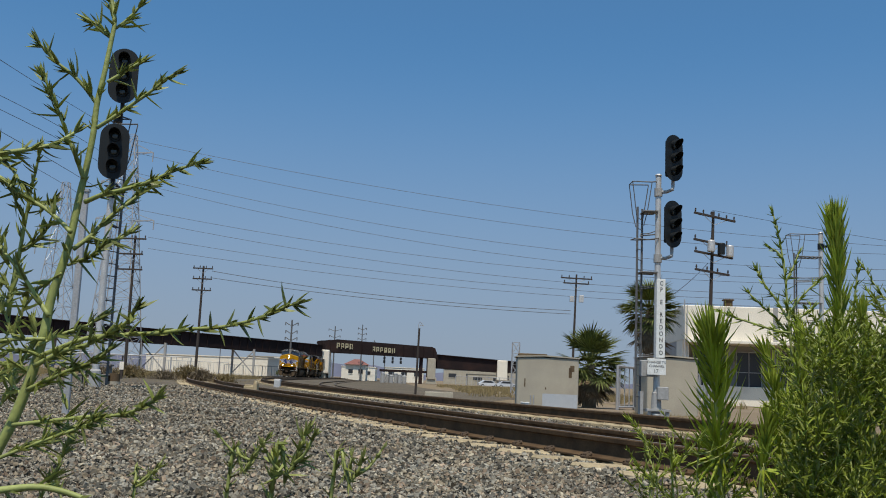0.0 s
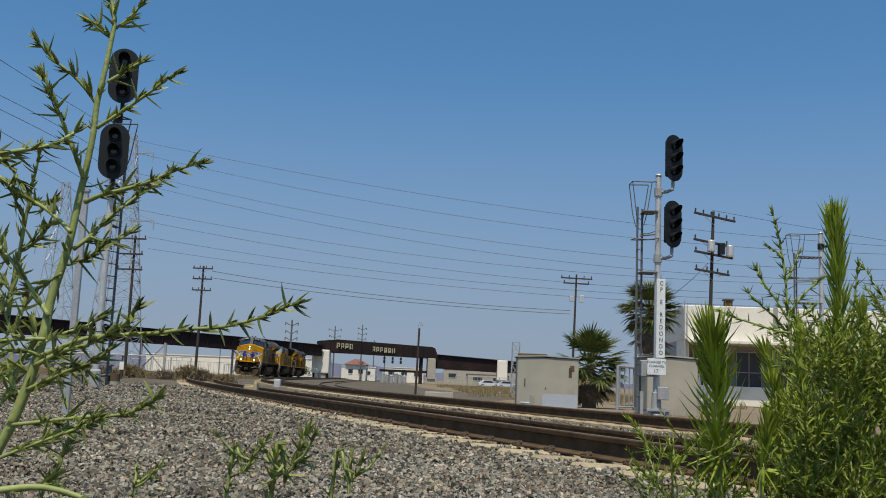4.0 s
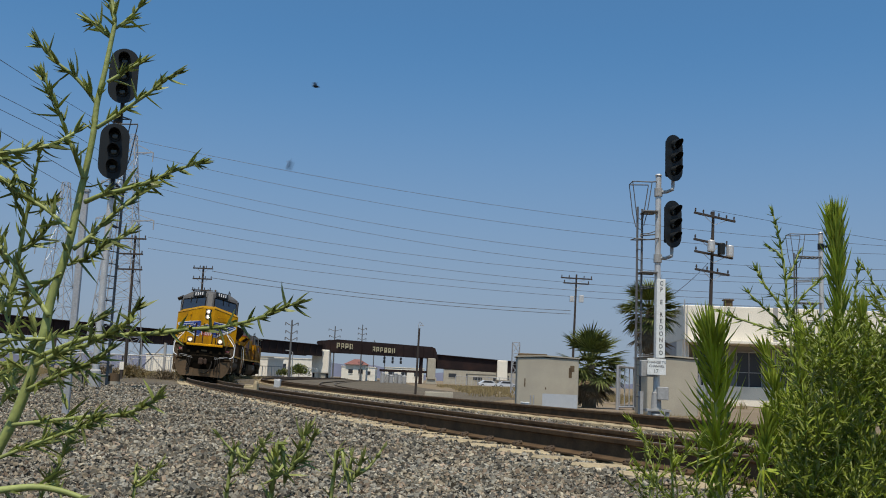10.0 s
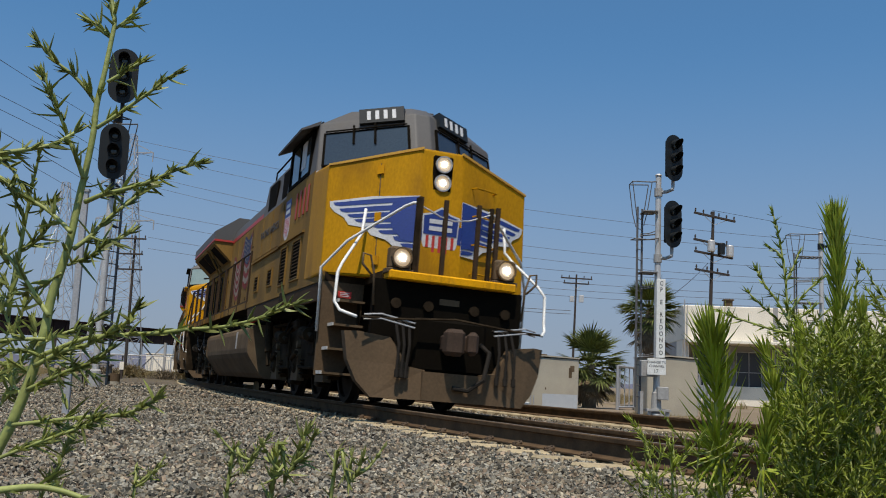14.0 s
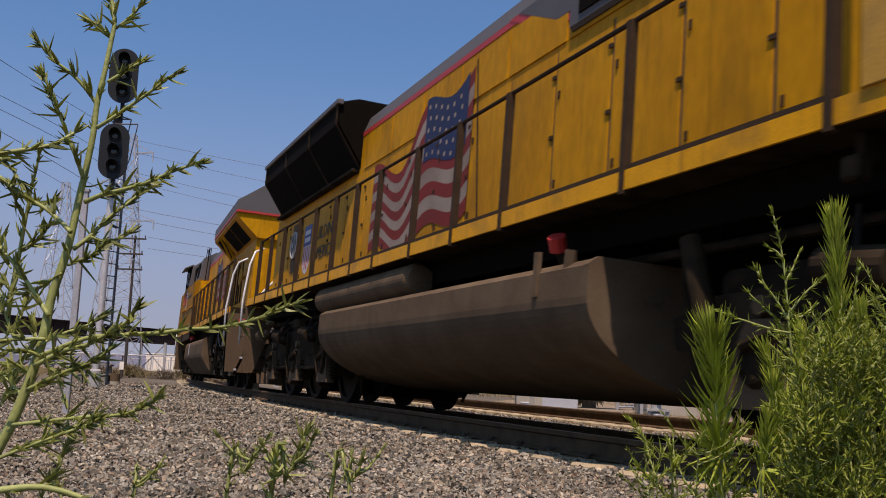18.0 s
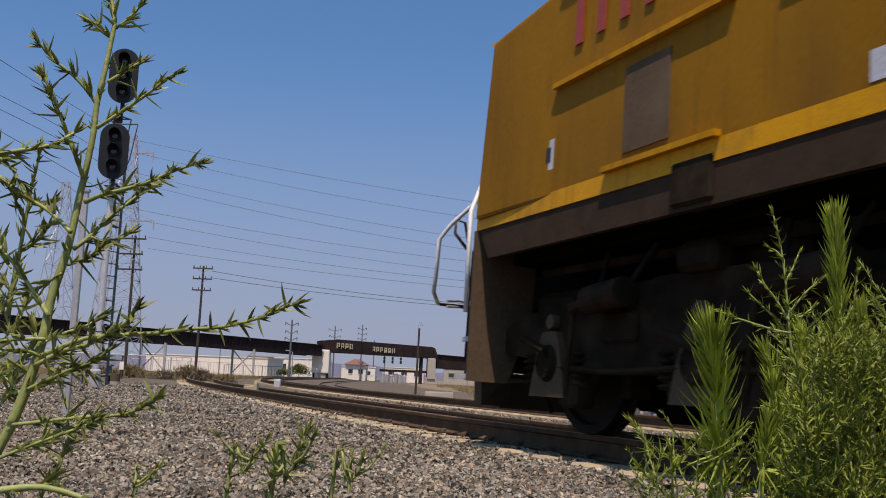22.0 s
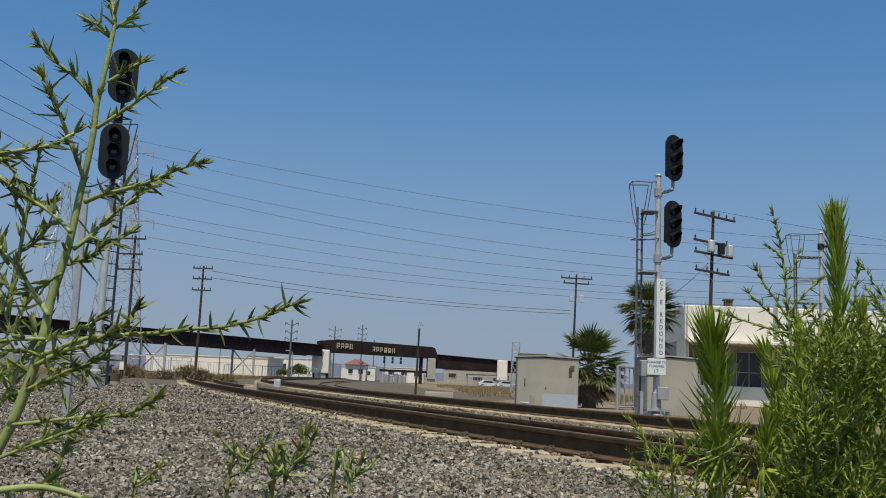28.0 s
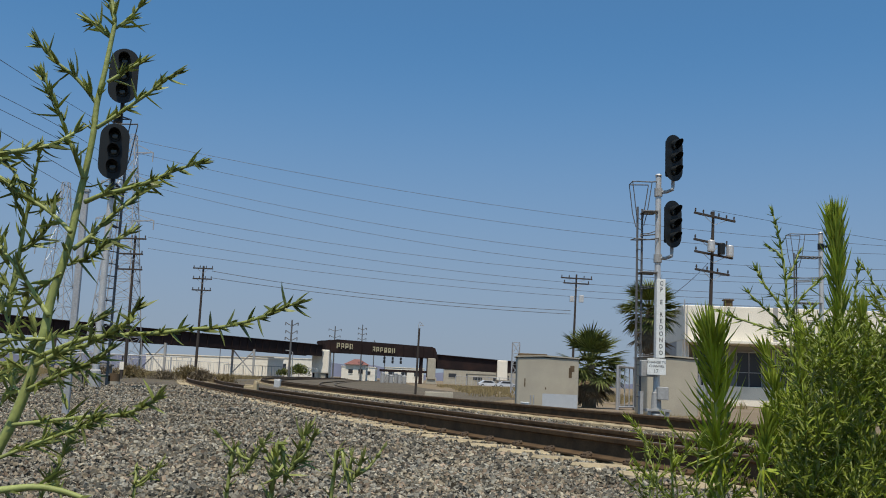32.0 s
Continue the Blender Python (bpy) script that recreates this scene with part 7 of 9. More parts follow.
def mural(t, x0, x1, z0, z1, y, d=1):
    """Waving flag painted on the hood doors: stripes and star field as thin paint layers."""
    n, seg = 9, 26
    L = x1 - x0
    for sg_ in (-1, 1):
        yy = sg_ * (y + 0.006)

        def zz(u, v):
            u = 1 - u if d < 0 else u
            fall = min(max((u - 0.34) / 0.26, 0.0), 1.0)
            return z0 + 0.20 + (z1 - z0 - 0.42) * v * (0.70 + 0.30 * fall * fall * (3 - 2 * fall)) + 0.13 * math.sin(u * 11.5 + 0.4 + v * 0.8) + 0.07 * math.sin(u * 5.0 + 2.0) - 0.12 * (1 - u) * (1 - v) + 0.12 * u
        for i in range(n):
            m = M()
            for k in range(seg):
                u0, u1 = k / seg, (k + 1) / seg
                q = [(x0 + L * u0, yy, zz(u0, i / n)), (x0 + L * u1, yy, zz(u1, i / n)), (x0 + L * u1, yy, zz(u1, (i + 1) / n)), (x0 + L * u0, yy, zz(u0, (i + 1) / n))]
                o = len(m.v)
                m.v += q
                m.f.append([o, o + 1, o + 2, o + 3] if sg_ < 0 else [o + 3, o + 2, o + 1, o])
            part("mural_stripe", m, FLAGW if i % 2 else FLAGR, t, fix=False)
        b = M()
        st = M()
        ua, ub = (0.58, 0.96) if d > 0 else (0.0, 0.38)
        for k in range(10):
            u0, u1 = ua + (ub - ua) * k / 10, ua + (ub - ua) * (k + 1) / 10
            o = len(b.v)
            b.v += [(x0 + L * u, yy + sg_ * 0.003, zz(u, v)) for u, v in ((u0, 0.52), (u1, 0.52), (u1, 1.03), (u0, 1.03))]
            b.f.append([o, o + 1, o + 2, o + 3] if sg_ < 0 else [o + 3, o + 2, o + 1, o])
        for r in range(5):
            for k in range(6):
                u = ua + (ub - ua) * (k + 0.5 + 0.25 * (r % 2)) / 6.6
                z = zz(u, 0.57 + 0.095 * r)
                st.box(x0 + L * u - 0.025, x0 + L * u + 0.025, yy + sg_ * 0.003 - 0.002, yy + sg_ * 0.003 + 0.002, z - 0.025, z + 0.025)
        xe = x0 + L * (1.01 if d > 0 else -0.01)
        part("mural_staff", M().prism([(xe - 0.012, z1 + 0.02), (xe + 0.30, z0 - 0.05), (xe + 0.325, z0 - 0.05), (xe + 0.012, z1 + 0.02)], min(sg_ * y, sg_ * (y + 0.008)), max(sg_ * y, sg_ * (y + 0.008))), RAILING, t, "painted dark flag staff")
        part("mural_field", b, FLAGB, t, "painted dark blue star field", fix=False)
        tagged(part("star_field", st, FLAGW, t, fix=False), kind="stuff")


def shield(t, x, z, w, h, y, sg_):
    side_plate("emblem_top", x - w / 2, x + w / 2, z + h * 0.08, z + h / 2, y, sg_, BLUE, t, 0.004, label="blue shield top with pale bars")
    low = M()
    ya, yb = sorted((sg_ * (y - 0.01), sg_ * (y + 0.003)))
    low.prism([(x - w / 2, z + h * 0.08), (x - w / 2, z - h * 0.3), (x - w * 0.25, z - h * 0.45), (x, z - h / 2), (x + w * 0.25, z - h * 0.45), (x + w / 2, z - h * 0.3), (x + w / 2, z + h * 0.08)], ya, yb)
    part("emblem_field", low, SILVER, t)
    for i in range(4):
        xx = x - w * 0.36 + i * w * 0.24
        side_plate("emblem_bar", xx - w * 0.055, xx + w * 0.055, z - h * (0.4 if i in (1, 2) else 0.3), z + h * 0.06, y, sg_, RED, t, 0.005)
    for k in range(2):
        side_plate("emblem_lettering", x - w * 0.38, x + w * 0.38, z + h * (0.16 + 0.15 * k), z + h * (0.25 + 0.15 * k), y, sg_, SILVER, t, 0.006)


def words_on_side(t, words, size, x, z, y, sg_, mtl, squeeze=1.0):
    rz = 0 if sg_ < 0 else 180
    text_mesh("lettering", words, size, mtl, t, Matrix.Translation((x, sg_ * (y + 0.006), z)) @ pose(0, 0, 0, 90, 0, rz), squeeze=squeeze, thick=0.002)


def face_shape(c, uv, off, thick=0.012, va=0.0, vs=1.0):
    """A thin plate of any outline uv (in fractions) on the face c."""
    a, b, d, e = (Vector(q) for q in c)
    n = (b - a).cross(e - a).normalized()
    if n.x < 0:
        n = -n
    m, k = M(), len(uv)
    for o in (off - thick, off):
        m.v += [tuple((a.lerp(b, u)).lerp(e.lerp(d, u), va + vs * v) + n * o) for u, v in uv]
    m.f += [list(range(k))[::-1], [k + i for i in range(k)]] + [[i, (i + 1) % k, k + (i + 1) % k, k + i] for i in range(k)]
    return m


def nose_wings(t, faces, flat_x, zc, y0, va=0.0, vs=1.0, e=1.0):
    """Winged emblem over the nose: pale edged blue feathers on both angled faces and a striped shield in the middle."""
    for f in faces:
        side = 1 if f[0][1] > 0 else -1
        edge = [(0.0, 0.22), (0.22, 0.22), (0.30, 0.28), (0.34, 0.30), (0.50, 0.34), (0.56, 0.40), (0.74, 0.43), (0.80, 0.50), (0.90, 0.55), (0.95, 0.60), (0.96, 0.65), (0.5, 0.66), (0.0, 0.63)]
        part("wing_edge", face_shape(f, [(u, va + vs * v) for u, v in edge], 0.014), SILVER, t, "pale outlined wing emblem")
        for u1, v0, v1 in ((0.92, 0.60, 0.635), (0.85, 0.54, 0.575), (0.76, 0.49, 0.52), (0.68, 0.445, 0.475), (0.50, 0.395, 0.425), (0.42, 0.345, 0.375), (0.26, 0.285, 0.325), (0.18, 0.24, 0.27)):
            part("wing_feather", face_shape(f, [(0.0, v0 - 0.01), (u1 - 0.07, v0), (u1 - 0.02, v0 + 0.012), (u1, v1), (u1 * 0.5, v1), (0.0, v1 - 0.01)], 0.019, va=va, vs=vs), BLUE, t, "blue feather of the wing emblem")
        part("wing_root", face_shape(f, [(0.0, 0.27), (0.16, 0.30), (0.27, 0.38), (0.32, 0.50), (0.28, 0.60), (0.0, 0.60)], 0.022, va=va, vs=vs), BLUE, t)
        ya, yb = sorted((side * 0.2 * e, side * (y0 + 0.004)))
        part("wing_root", M().box(flat_x - 0.01, flat_x + 0.008, ya, yb, zc - 0.15 * e, zc + 0.17 * e), BLUE, t)
    def zs(pts):
        return [(y * e, zc + z * e) for y, z in pts]
    part("emblem_field", M().prism(zs([(-0.36, 0.34), (-0.33, -0.2), (-0.2, -0.42), (0, -0.48), (0.2, -0.42), (0.33, -0.2), (0.36, 0.34), (0.18, 0.38), (0, 0.5), (-0.18, 0.38)]), flat_x, flat_x + 0.014, "x"), SILVER, t, "striped shield emblem")
    part("emblem_top", M().prism(zs([(-0.33, 0.31), (-0.32, -0.02), (0.32, -0.02), (0.33, 0.31), (0.17, 0.35), (0, 0.46), (-0.17, 0.35)]), flat_x, flat_x + 0.02, "x"), BLUE, t)
    for i in range(5):
        y = -0.24 + i * 0.12
        part("emblem_bar", M().box(flat_x, flat_x + 0.02, (y - 0.026) * e, (y + 0.026) * e, zc - (0.4 if 0 < i < 4 else 0.26) * e, zc - 0.04 * e), RED, t)
    for k in range(2):
        part("emblem_lettering", M().box(flat_x, flat_x + 0.025, -0.22 * e, 0.22 * e, zc + (0.05 + 0.13 * k) * e, zc + (0.13 + 0.13 * k) * e), SILVER, t)


def number_board(t, c, ex, ez):
    c, ex, ez = Vector(c), Vector(ex).normalized(), Vector(ez).normalized()
    nn = ex.cross(ez)
    if nn.x < 0:
        nn = -nn
    p = []
    for o in (-0.14, 0.02):
        p += [tuple(c + ex * (0.36 * a) + ez * (0.135 * b) + nn * o) for a, b in ((-1, -1), (1, -1), (1, 1), (-1, 1))]
    b = part("number_board", M().hull(p, [(0, 1, 2, 3), (4, 5, 6, 7), (0, 1, 5, 4), (1, 2, 6, 5), (2, 3, 7, 6), (3, 0, 4, 7)]), SIGBLK, t, "black number board with pale bars")
    bar_parts("board_mark", SILVER, b, "", c + nn * 0.022, ex, ez, 4, 0.06, 0.17, 0.075)


def common(t, k, tank_round, xf, stripe=(-10.0, 9.9)):
    # underframe in black: shade under the walkway put into the colour
    part("main_frame", M().box(-9.98, xf - 0.05, -1.15, 1.15, 1.40, 1.66, 0.01).box(-10.2, 10.3, -0.55, 0.55, 1.1, 1.42), BLACK, t, "recessed underframe, painted black for the shade under the walkway")
    part("walkway", M().box(-10.0, xf, -1.48, 1.48, 1.665, 1.79).box(xf, 10.3, -0.9, 0.9, 1.665, 1.79).box(-10.45, -10.0, -0.84, 0.84, 1.665, 1.79), TRUCKM, t)
    for sg_ in (-1, 1):
        n = 11
        for i in range(n):
            a = stripe[0] + (stripe[1] - stripe[0]) * i / n
            b = stripe[0] + (stripe[1] - stripe[0]) * (i + 1) / n
            side_plate("sill_stripe", a + 0.004, b - 0.004, 1.665, 1.80, 1.49, sg_, (SOOTY if b < -1 else DUSTY) if k == 0 else STRIPE, t, 0.012)
        for x in ((-6.26, 5.6) if tank_round else (-8.34, -7.2)):
            part("jacking_pad", M().box(x - 0.06, x + 0.06, min(sg_ * 1.3, sg_ * 1.42), max(sg_ * 1.3, sg_ * 1.42), 1.40, 1.53, 0.02).box(x - 0.03, x + 0.03, min(sg_ * 1.1, sg_ * 1.34), max(sg_ * 1.1, sg_ * 1.34), 1.5, 1.66), TRUCKM, t)
        part("air_cylinder", M().cyl((-9.45, sg_ * 1.26, 1.07), (-9.2, sg_ * 1.26, 1.08), 0.118, 16).cyl((-9.2, sg_ * 1.26, 1.08), (-9.06, sg_ * 1.26, 1.08), 0.05, 10), PLATE, t, "dusty brown air cylinder")
        part("air_valve", M().box(-8.9, -8.72, min(sg_ * 1.16, sg_ * 1.3), max(sg_ * 1.16, sg_ * 1.3), 1.26, 1.34, 0.02).cyl((-8.78, sg_ * 1.3, 1.12), (-8.66, sg_ * 1.3, 1.1), 0.04, 10), UNDER, t, "small valve block")
        part("under_pipe", M().tube([(-9.4, sg_ * 0.98, 1.3), (-4, sg_ * 1.0, 1.32), (4, sg_ * 1.0, 1.3), (9.0, sg_ * 0.98, 1.32)], 0.035, 6), TRUCKM, t)
    truck(t, 6.6, k)
    truck(t, -6.6 if tank_round else -6.95, k)
    if tank_round:
        prof = []
        for i in range(41):
            a = math.pi + math.pi * i / 40
            prof.append((1.5 * math.cos(a), 0.98 + 0.70 * math.sin(a)))
        prof += [(1.5, 1.2), (1.42, 1.26), (-1.42, 1.26), (-1.5, 1.2)]
        tk = part("fuel_tank", M().prism(prof, -4.1, 3.3, "x"), UNDER, t, "large rounded dusty grey fuel tank")
        part("tank_end", M().prism([(y * 1.012, 0.98 + (z - 0.98) * 1.012) for y, z in prof], 3.28, 3.34, "x"), UNDER, tk)
    else:
        half = [(1.12, 0.27), (1.22, 0.36), (1.44, 0.66), (1.49, 0.75), (1.5, 0.84), (1.5, 1.14), (1.48, 1.22), (1.43, 1.275), (1.35, 1.3)]
        prof = [(-y, z) for y, z in half[::-1]] + half
        tk = part("fuel_tank", M().prism(prof, -3.9, 3.2, "x"), UNDER, t, "angular dusty grey fuel tank")
        part("tank_end", M().prism([(y * 1.015, 0.78 + (z - 0.78) * 1.02) for y, z in prof], 3.18, 3.24, "x"), UNDER, tk)
        part("tank_end", M().prism([(y * 1.015, 0.78 + (z - 0.78) * 1.02) for y, z in prof], -3.94, -3.88, "x"), UNDER, tk)
    for sg_ in (-1, 1):
        part("filler_neck", M().cyl((2.6, sg_ * 1.25, 1.24), (2.6, sg_ * 1.36, 1.42), 0.05, 10), TRUCKM, tk)
        part("filler_cap", M().cyl((2.58, sg_ * 1.35, 1.40), (2.62, sg_ * 1.40, 1.50), 0.075, 10), WARN, tk, "red filler cap")
        xg, za, mg = (2.5, 1.02, UNDER) if tank_round else (1.5, 0.85, GALV)
        part("sight_gauge", M().box(xg, xg + 0.06, sg_ * 1.5 - 0.02, sg_ * 1.5 + 0.02, za, za + 0.35), mg, tk)
    return tk


CHAINS = [[(-6.41, 1.65), (-6.44, 1.4), (-6.6, 1.2), (-7.0, 1.02), (-7.47, 0.95), (-7.85, 1.04), (-8.12, 1.2), (-8.3, 1.42)], [(-6.46, 1.3), (-6.3, 1.02), (-6.01, 0.82), (-5.75, 0.85), (-5.6, 0.95)]]


def links(chain, y):
    """A chain of small links hung along a line of points (x, z)."""
    m = M()
    q = [Vector((x, y, z)) for x, z in chain]
    for _ in range(3):
        q = [q[0]] + [a.lerp(b, f) for a, b in zip(q, q[1:]) for f in (0.25, 0.75)] + [q[-1]]
    run, due = 0.0, 0.0
    for a, b in zip(q, q[1:]):
        n = (b - a).length
        while due < run + n:
            c = a.lerp(b, (due - run) / n)
            h = (b - a).normalized() * 0.018
            m.cyl(tuple(c - h), tuple(c + h), 0.011, 5)
            due += 0.046
        run += n
    return m


def make_wide_engine(k, lit, label):
    """Wide-cab engine with a full-width cabinet behind the cab and flared radiator wings."""
    t = thing("locomotive", label, "locomotive", "locomotives")
    rear_paint = YELLOW if k else SOOTY
    nose_paint = LEADY if k == 0 else GRIMY
    cab_paint = DUSTY if k == 0 else GRIMY
    hood_paint = YELLOW if k else DUSTY
    common(t, k, False, 9.36, (-10.0, 9.36))
    end_gear(t, 1, 9.36, RAILS_FRONT, WHITE, 2 if k == 2 else 1)
    end_gear(t, -1, 10.0, RAILS_REAR, WHITE if k else TRUCKM, k > 0)
    for sg_ in (-1, 1):
        for chain in CHAINS:
            part("hanging_chain", links(chain, sg_ * 1.35), LADM, t, "loop of steel chain")
    ditch_lights(t, 1, lit)
    # nose
    zt_s, zt_c = 3.34, 3.68
    nose = [(8.0, 1.5, 1.755), (9.32, 1.54, 1.755), (9.86, 0.32, 1.755), (8.0, 1.5, 3.45), (9.2, 1.54, zt_s), (9.68, 0.32, zt_c), (8.6, 0.3, 3.84), (8.0, 1.3, 3.6)]
    part("nose", chull([(x, s * y, z) for x, y, z in nose for s in (-1, 1)], 0.03), nose_paint, t, "yellow wedge-shaped nose")
    faces = [((9.86, s * 0.32, 1.755), (9.32, s * 1.54, 1.755), (9.2, s * 1.54, zt_s), (9.68, s * 0.32, zt_c)) for s in (-1, 1)]
    nose_wings(t, faces, 9.80, 2.45, 0.32, e=0.78)
    hb = part("headlight_box", M().box(9.45, 9.735, -0.15, 0.15, 3.04, 3.6, 0.02), BLACK, t, "dark recessed headlight box")
    for z in (3.20, 3.47):
        part("headlight_ring", M().ring([(0.125, 9.71), (0.125, 9.77), (0.105, 9.77), (0.105, 9.71)], 18, "x", (0, 0, z)), GALV, hb)
        part("headlight_lens", M().ring([(0.001, 9.76), (0.08, 9.755), (0.108, 9.74), (0.108, 9.72), (0.001, 9.72)], 18, "x", (0, 0, z)), LENSW if lit else UNLIT, hb)
        part("bulb_glow", M().ring([(0.001, 9.772), (0.025, 9.771), (0.042, 9.765)], 18, "x", (0, 0, z)), LENS if lit else UNLIT, hb)
    part("nose_door", patch(faces[0], 0.46, 0.98, 0.02, 0.90, 0.008, 0.01), nose_paint, t, "yellow nose door")
    for v in (0.1, 0.45, 0.84):
        part("hinge", patch(faces[0], 0.40, 0.47, v, v + 0.07, 0.03, 0.03), YELLOW, t)
    part("nose_seam", patch(faces[0], 0.43, 0.438, 0.02, 0.93, 0.006, 0.01), LETTER, t)
    for f in faces:
        part("nose_ledge", patch(f, -0.02, 1.0, 0.985, 1.005, 0.02, 0.04), PALE, t, "dusty pale upper nose edge")
    for i in range(4):
        z = 1.95 + i * 0.42
        part("nose_step", M().tube([(9.74 - 0.1 * i / 3, 0.5, z), (9.84 - 0.1 * i / 3, 0.53, z), (9.66 - 0.1 * i / 3, 0.92, z), (9.56 - 0.1 * i / 3, 0.9, z)], 0.013, 5), YELLOW, t)
    for y in (-0.5, -0.14, 0.34, 0.62):
        part("front_post", M().box(10.36, 10.42, y - 0.027, y + 0.027, 1.7, 2.82), RAILING, t)
    # cab
    part("cab_lower", chull([(x, s * y, z) for x, y, z in [(5.75, 1.5, 1.755), (8.05, 1.5, 1.755), (5.75, 1.5, 3.5), (8.08, 1.5, 3.48)] for s in (-1, 1)]), cab_paint, t, "yellow cab side" if k else "dusty brown-yellow cab side")
    up = [(5.75, 1.5, 3.5), (8.1, 1.5, 3.42), (8.9, 0.12, 3.6)] + [(5.75, 1.44, 4.28), (7.78, 1.44, 4.30), (8.52, 0.12, 4.52), (5.75, 1.0, 4.60), (7.75, 0.95, 4.60), (8.3, 0.12, 4.66)]
    part("cab_upper", chull([(x, s * y, z) for x, y, z in up for s in (-1, 1)], 0.02), GREY, t, "grey cab top with dark windows")
    ff = [((8.9, s * 0.12, 3.6), (8.1, s * 1.5, 3.42), (7.78, s * 1.44, 4.30), (8.52, s * 0.12, 4.52)) for s in (-1, 1)]
    for i, f in enumerate(ff):
        w = part("windshield", patch(f, 0.08, 0.92, 0.14, 0.74, 0.03, 0.02), WSHIELD, t, "glossy windshield reflecting the sky")
        fr = M()
        for a in ((0.06, 0.94, 0.11, 0.14), (0.06, 0.94, 0.74, 0.77), (0.06, 0.085, 0.11, 0.77), (0.92, 0.945, 0.11, 0.77)):
            patch(f, *a, 0.035, 0.03, fr)
        part("window_frame", fr, BLACK, w)
        part("wiper", patch(f, 0.40, 0.42, 0.46, 0.86, 0.06, 0.02), BLACK, w)
        part("wiper", patch(f, 0.62, 0.64, 0.5, 0.86, 0.06, 0.02), BLACK, w)
        part("sun_bar", patch(f, 0.08, 0.92, 0.765, 0.785, 0.07, 0.02), BLACK, w)
        s = (-1, 1)[i]
        ex = Vector(f[1]) - Vector(f[0])
        number_board(t, Vector(f[3]).lerp(Vector(f[2]), 0.36) + Vector((0.05, 0, 0.02)), ex, Vector(f[3]) - Vector(f[0]))
    part("nose_edge", M().tube([(8.15, -1.5, 3.44), (8.92, -0.12, 3.63), (8.92, 0.12, 3.63), (8.15, 1.5, 3.44)], 0.02, 6), GALV, t)
    for sg_ in (-1, 1):
        w = side_plate("side_window", 6.0, 7.55, 3.56, 4.2, 1.475, sg_, GLASS, t, 0.02, label="dark cab side window")
        fr = M()
        for a, b, c, d in ((5.94, 6.0, 3.5, 4.25), (7.55, 7.61, 3.5, 4.25), (6.76, 6.81, 3.5, 4.25), (5.94, 7.61, 4.2, 4.25), (5.94, 7.61, 3.5, 3.56)):
            fr.box(a, b, min(sg_ * 1.46, sg_ * 1.515), max(sg_ * 1.46, sg_ * 1.515), c, d)
        part("window_frame", fr, BLACK, w)
        part("window_blind", M().box(6.85, 7.2, min(sg_ * 1.49, sg_ * 1.5), max(sg_ * 1.49, sg_ * 1.5), 3.7, 4.15), SILVER, w, "pale blind")
        if k or sg_ < 0:
            part("sunshade", M().prism([(sg_ * 1.42, 4.30), (sg_ * 1.72, 4.16), (sg_ * 1.73, 4.19), (sg_ * 1.42, 4.36)], 5.75, 7.75, "x"), GREY, t, "grey sun visor over the window")
        if sg_ < 0:
            louvre(6.92, 7.55, 1.86, 2.48, 1.5, sg_, t, hood_paint)
            louvre(5.9, 6.42, 1.86, 2.48, 1.5, sg_, t, hood_paint)
            for x in (3.2, 4.7):
                louvre(x, x + 0.42, 1.95, 2.22, 1.5, sg_, t, hood_paint)
            side_plate("belt_strip", 5.6, 7.7, 2.56, 2.60, 1.5, sg_, hood_paint, t, 0.04)
            side_plate("sticker", 8.1, 8.3, 1.95, 2.45, 1.5, sg_, PALE, t, 0.004)
        else:
            vp = side_plate("vent_panel", 6.6, 7.1, 1.9, 2.5, 1.5, sg_, UNDER, t, 0.012, label="brown mesh vent panel")
            part("vent_lip", M().box(6.0, 8.05, sg_ * 1.49, sg_ * 1.55, 2.60, 2.64), YELLOW, vp)
            part("vent_ledge", M().box(6.1, 7.3, sg_ * 1.49, sg_ * 1.55, 1.80, 1.84), YELLOW, vp)
            side_plate("notice", 8.05, 8.2, 1.98, 2.22, 1.5, sg_, SILVER, t, 0.004, label="white notice with a dark mark")
            side_plate("notice_mark", 8.09, 8.16, 2.04, 2.16, 1.5, sg_, LETTER, t, 0.006)
            for x in (4.9, 3.9, 3.0):
                side_plate("sticker", x, x + 0.13, 1.82, 1.98, 1.5, sg_, SILVER, t, 0.004)
        bar_parts("number_mark", LETTERR, t, "red plain bar on the cab side", (7.3, sg_ * 1.512, 3.1), (1, 0, 0), (0, 0, 1), 4, 0.10, 0.44, 0.20)
        shield(t, 6.08, 2.98, 0.46, 0.72, 1.5, sg_)
        words_on_side(t, "BUILDING AMERICA", 0.215, 4.38, 3.02, 1.513, sg_, LETTER)
        part("skirt", M().prism([(2.4, 1.66), (2.62, 1.43), (9.1, 1.40), (9.3, 1.66)], min(sg_ * 1.44, sg_ * 1.492), max(sg_ * 1.44, sg_ * 1.492)), RAILING, t, "dark brown skirt plate below the cab")
    # full-width cabinet behind the cab
    part("cabinet", M().prism([(-1.5, 1.755), (1.5, 1.755), (1.5, 3.42), (1.38, 3.5), (-1.38, 3.5), (-1.5, 3.42)], 2.45, 5.745, "x"), cab_paint, t, "full-width yellow equipment cabinet")
    part("cabinet_top", M().prism([(-1.38, 3.5), (1.38, 3.5), (1.3, 4.25), (0.9, 4.5), (-0.9, 4.5), (-1.3, 4.25)], 2.45, 5.745, "x"), GREY, t, "grey upper equipment cabinet")
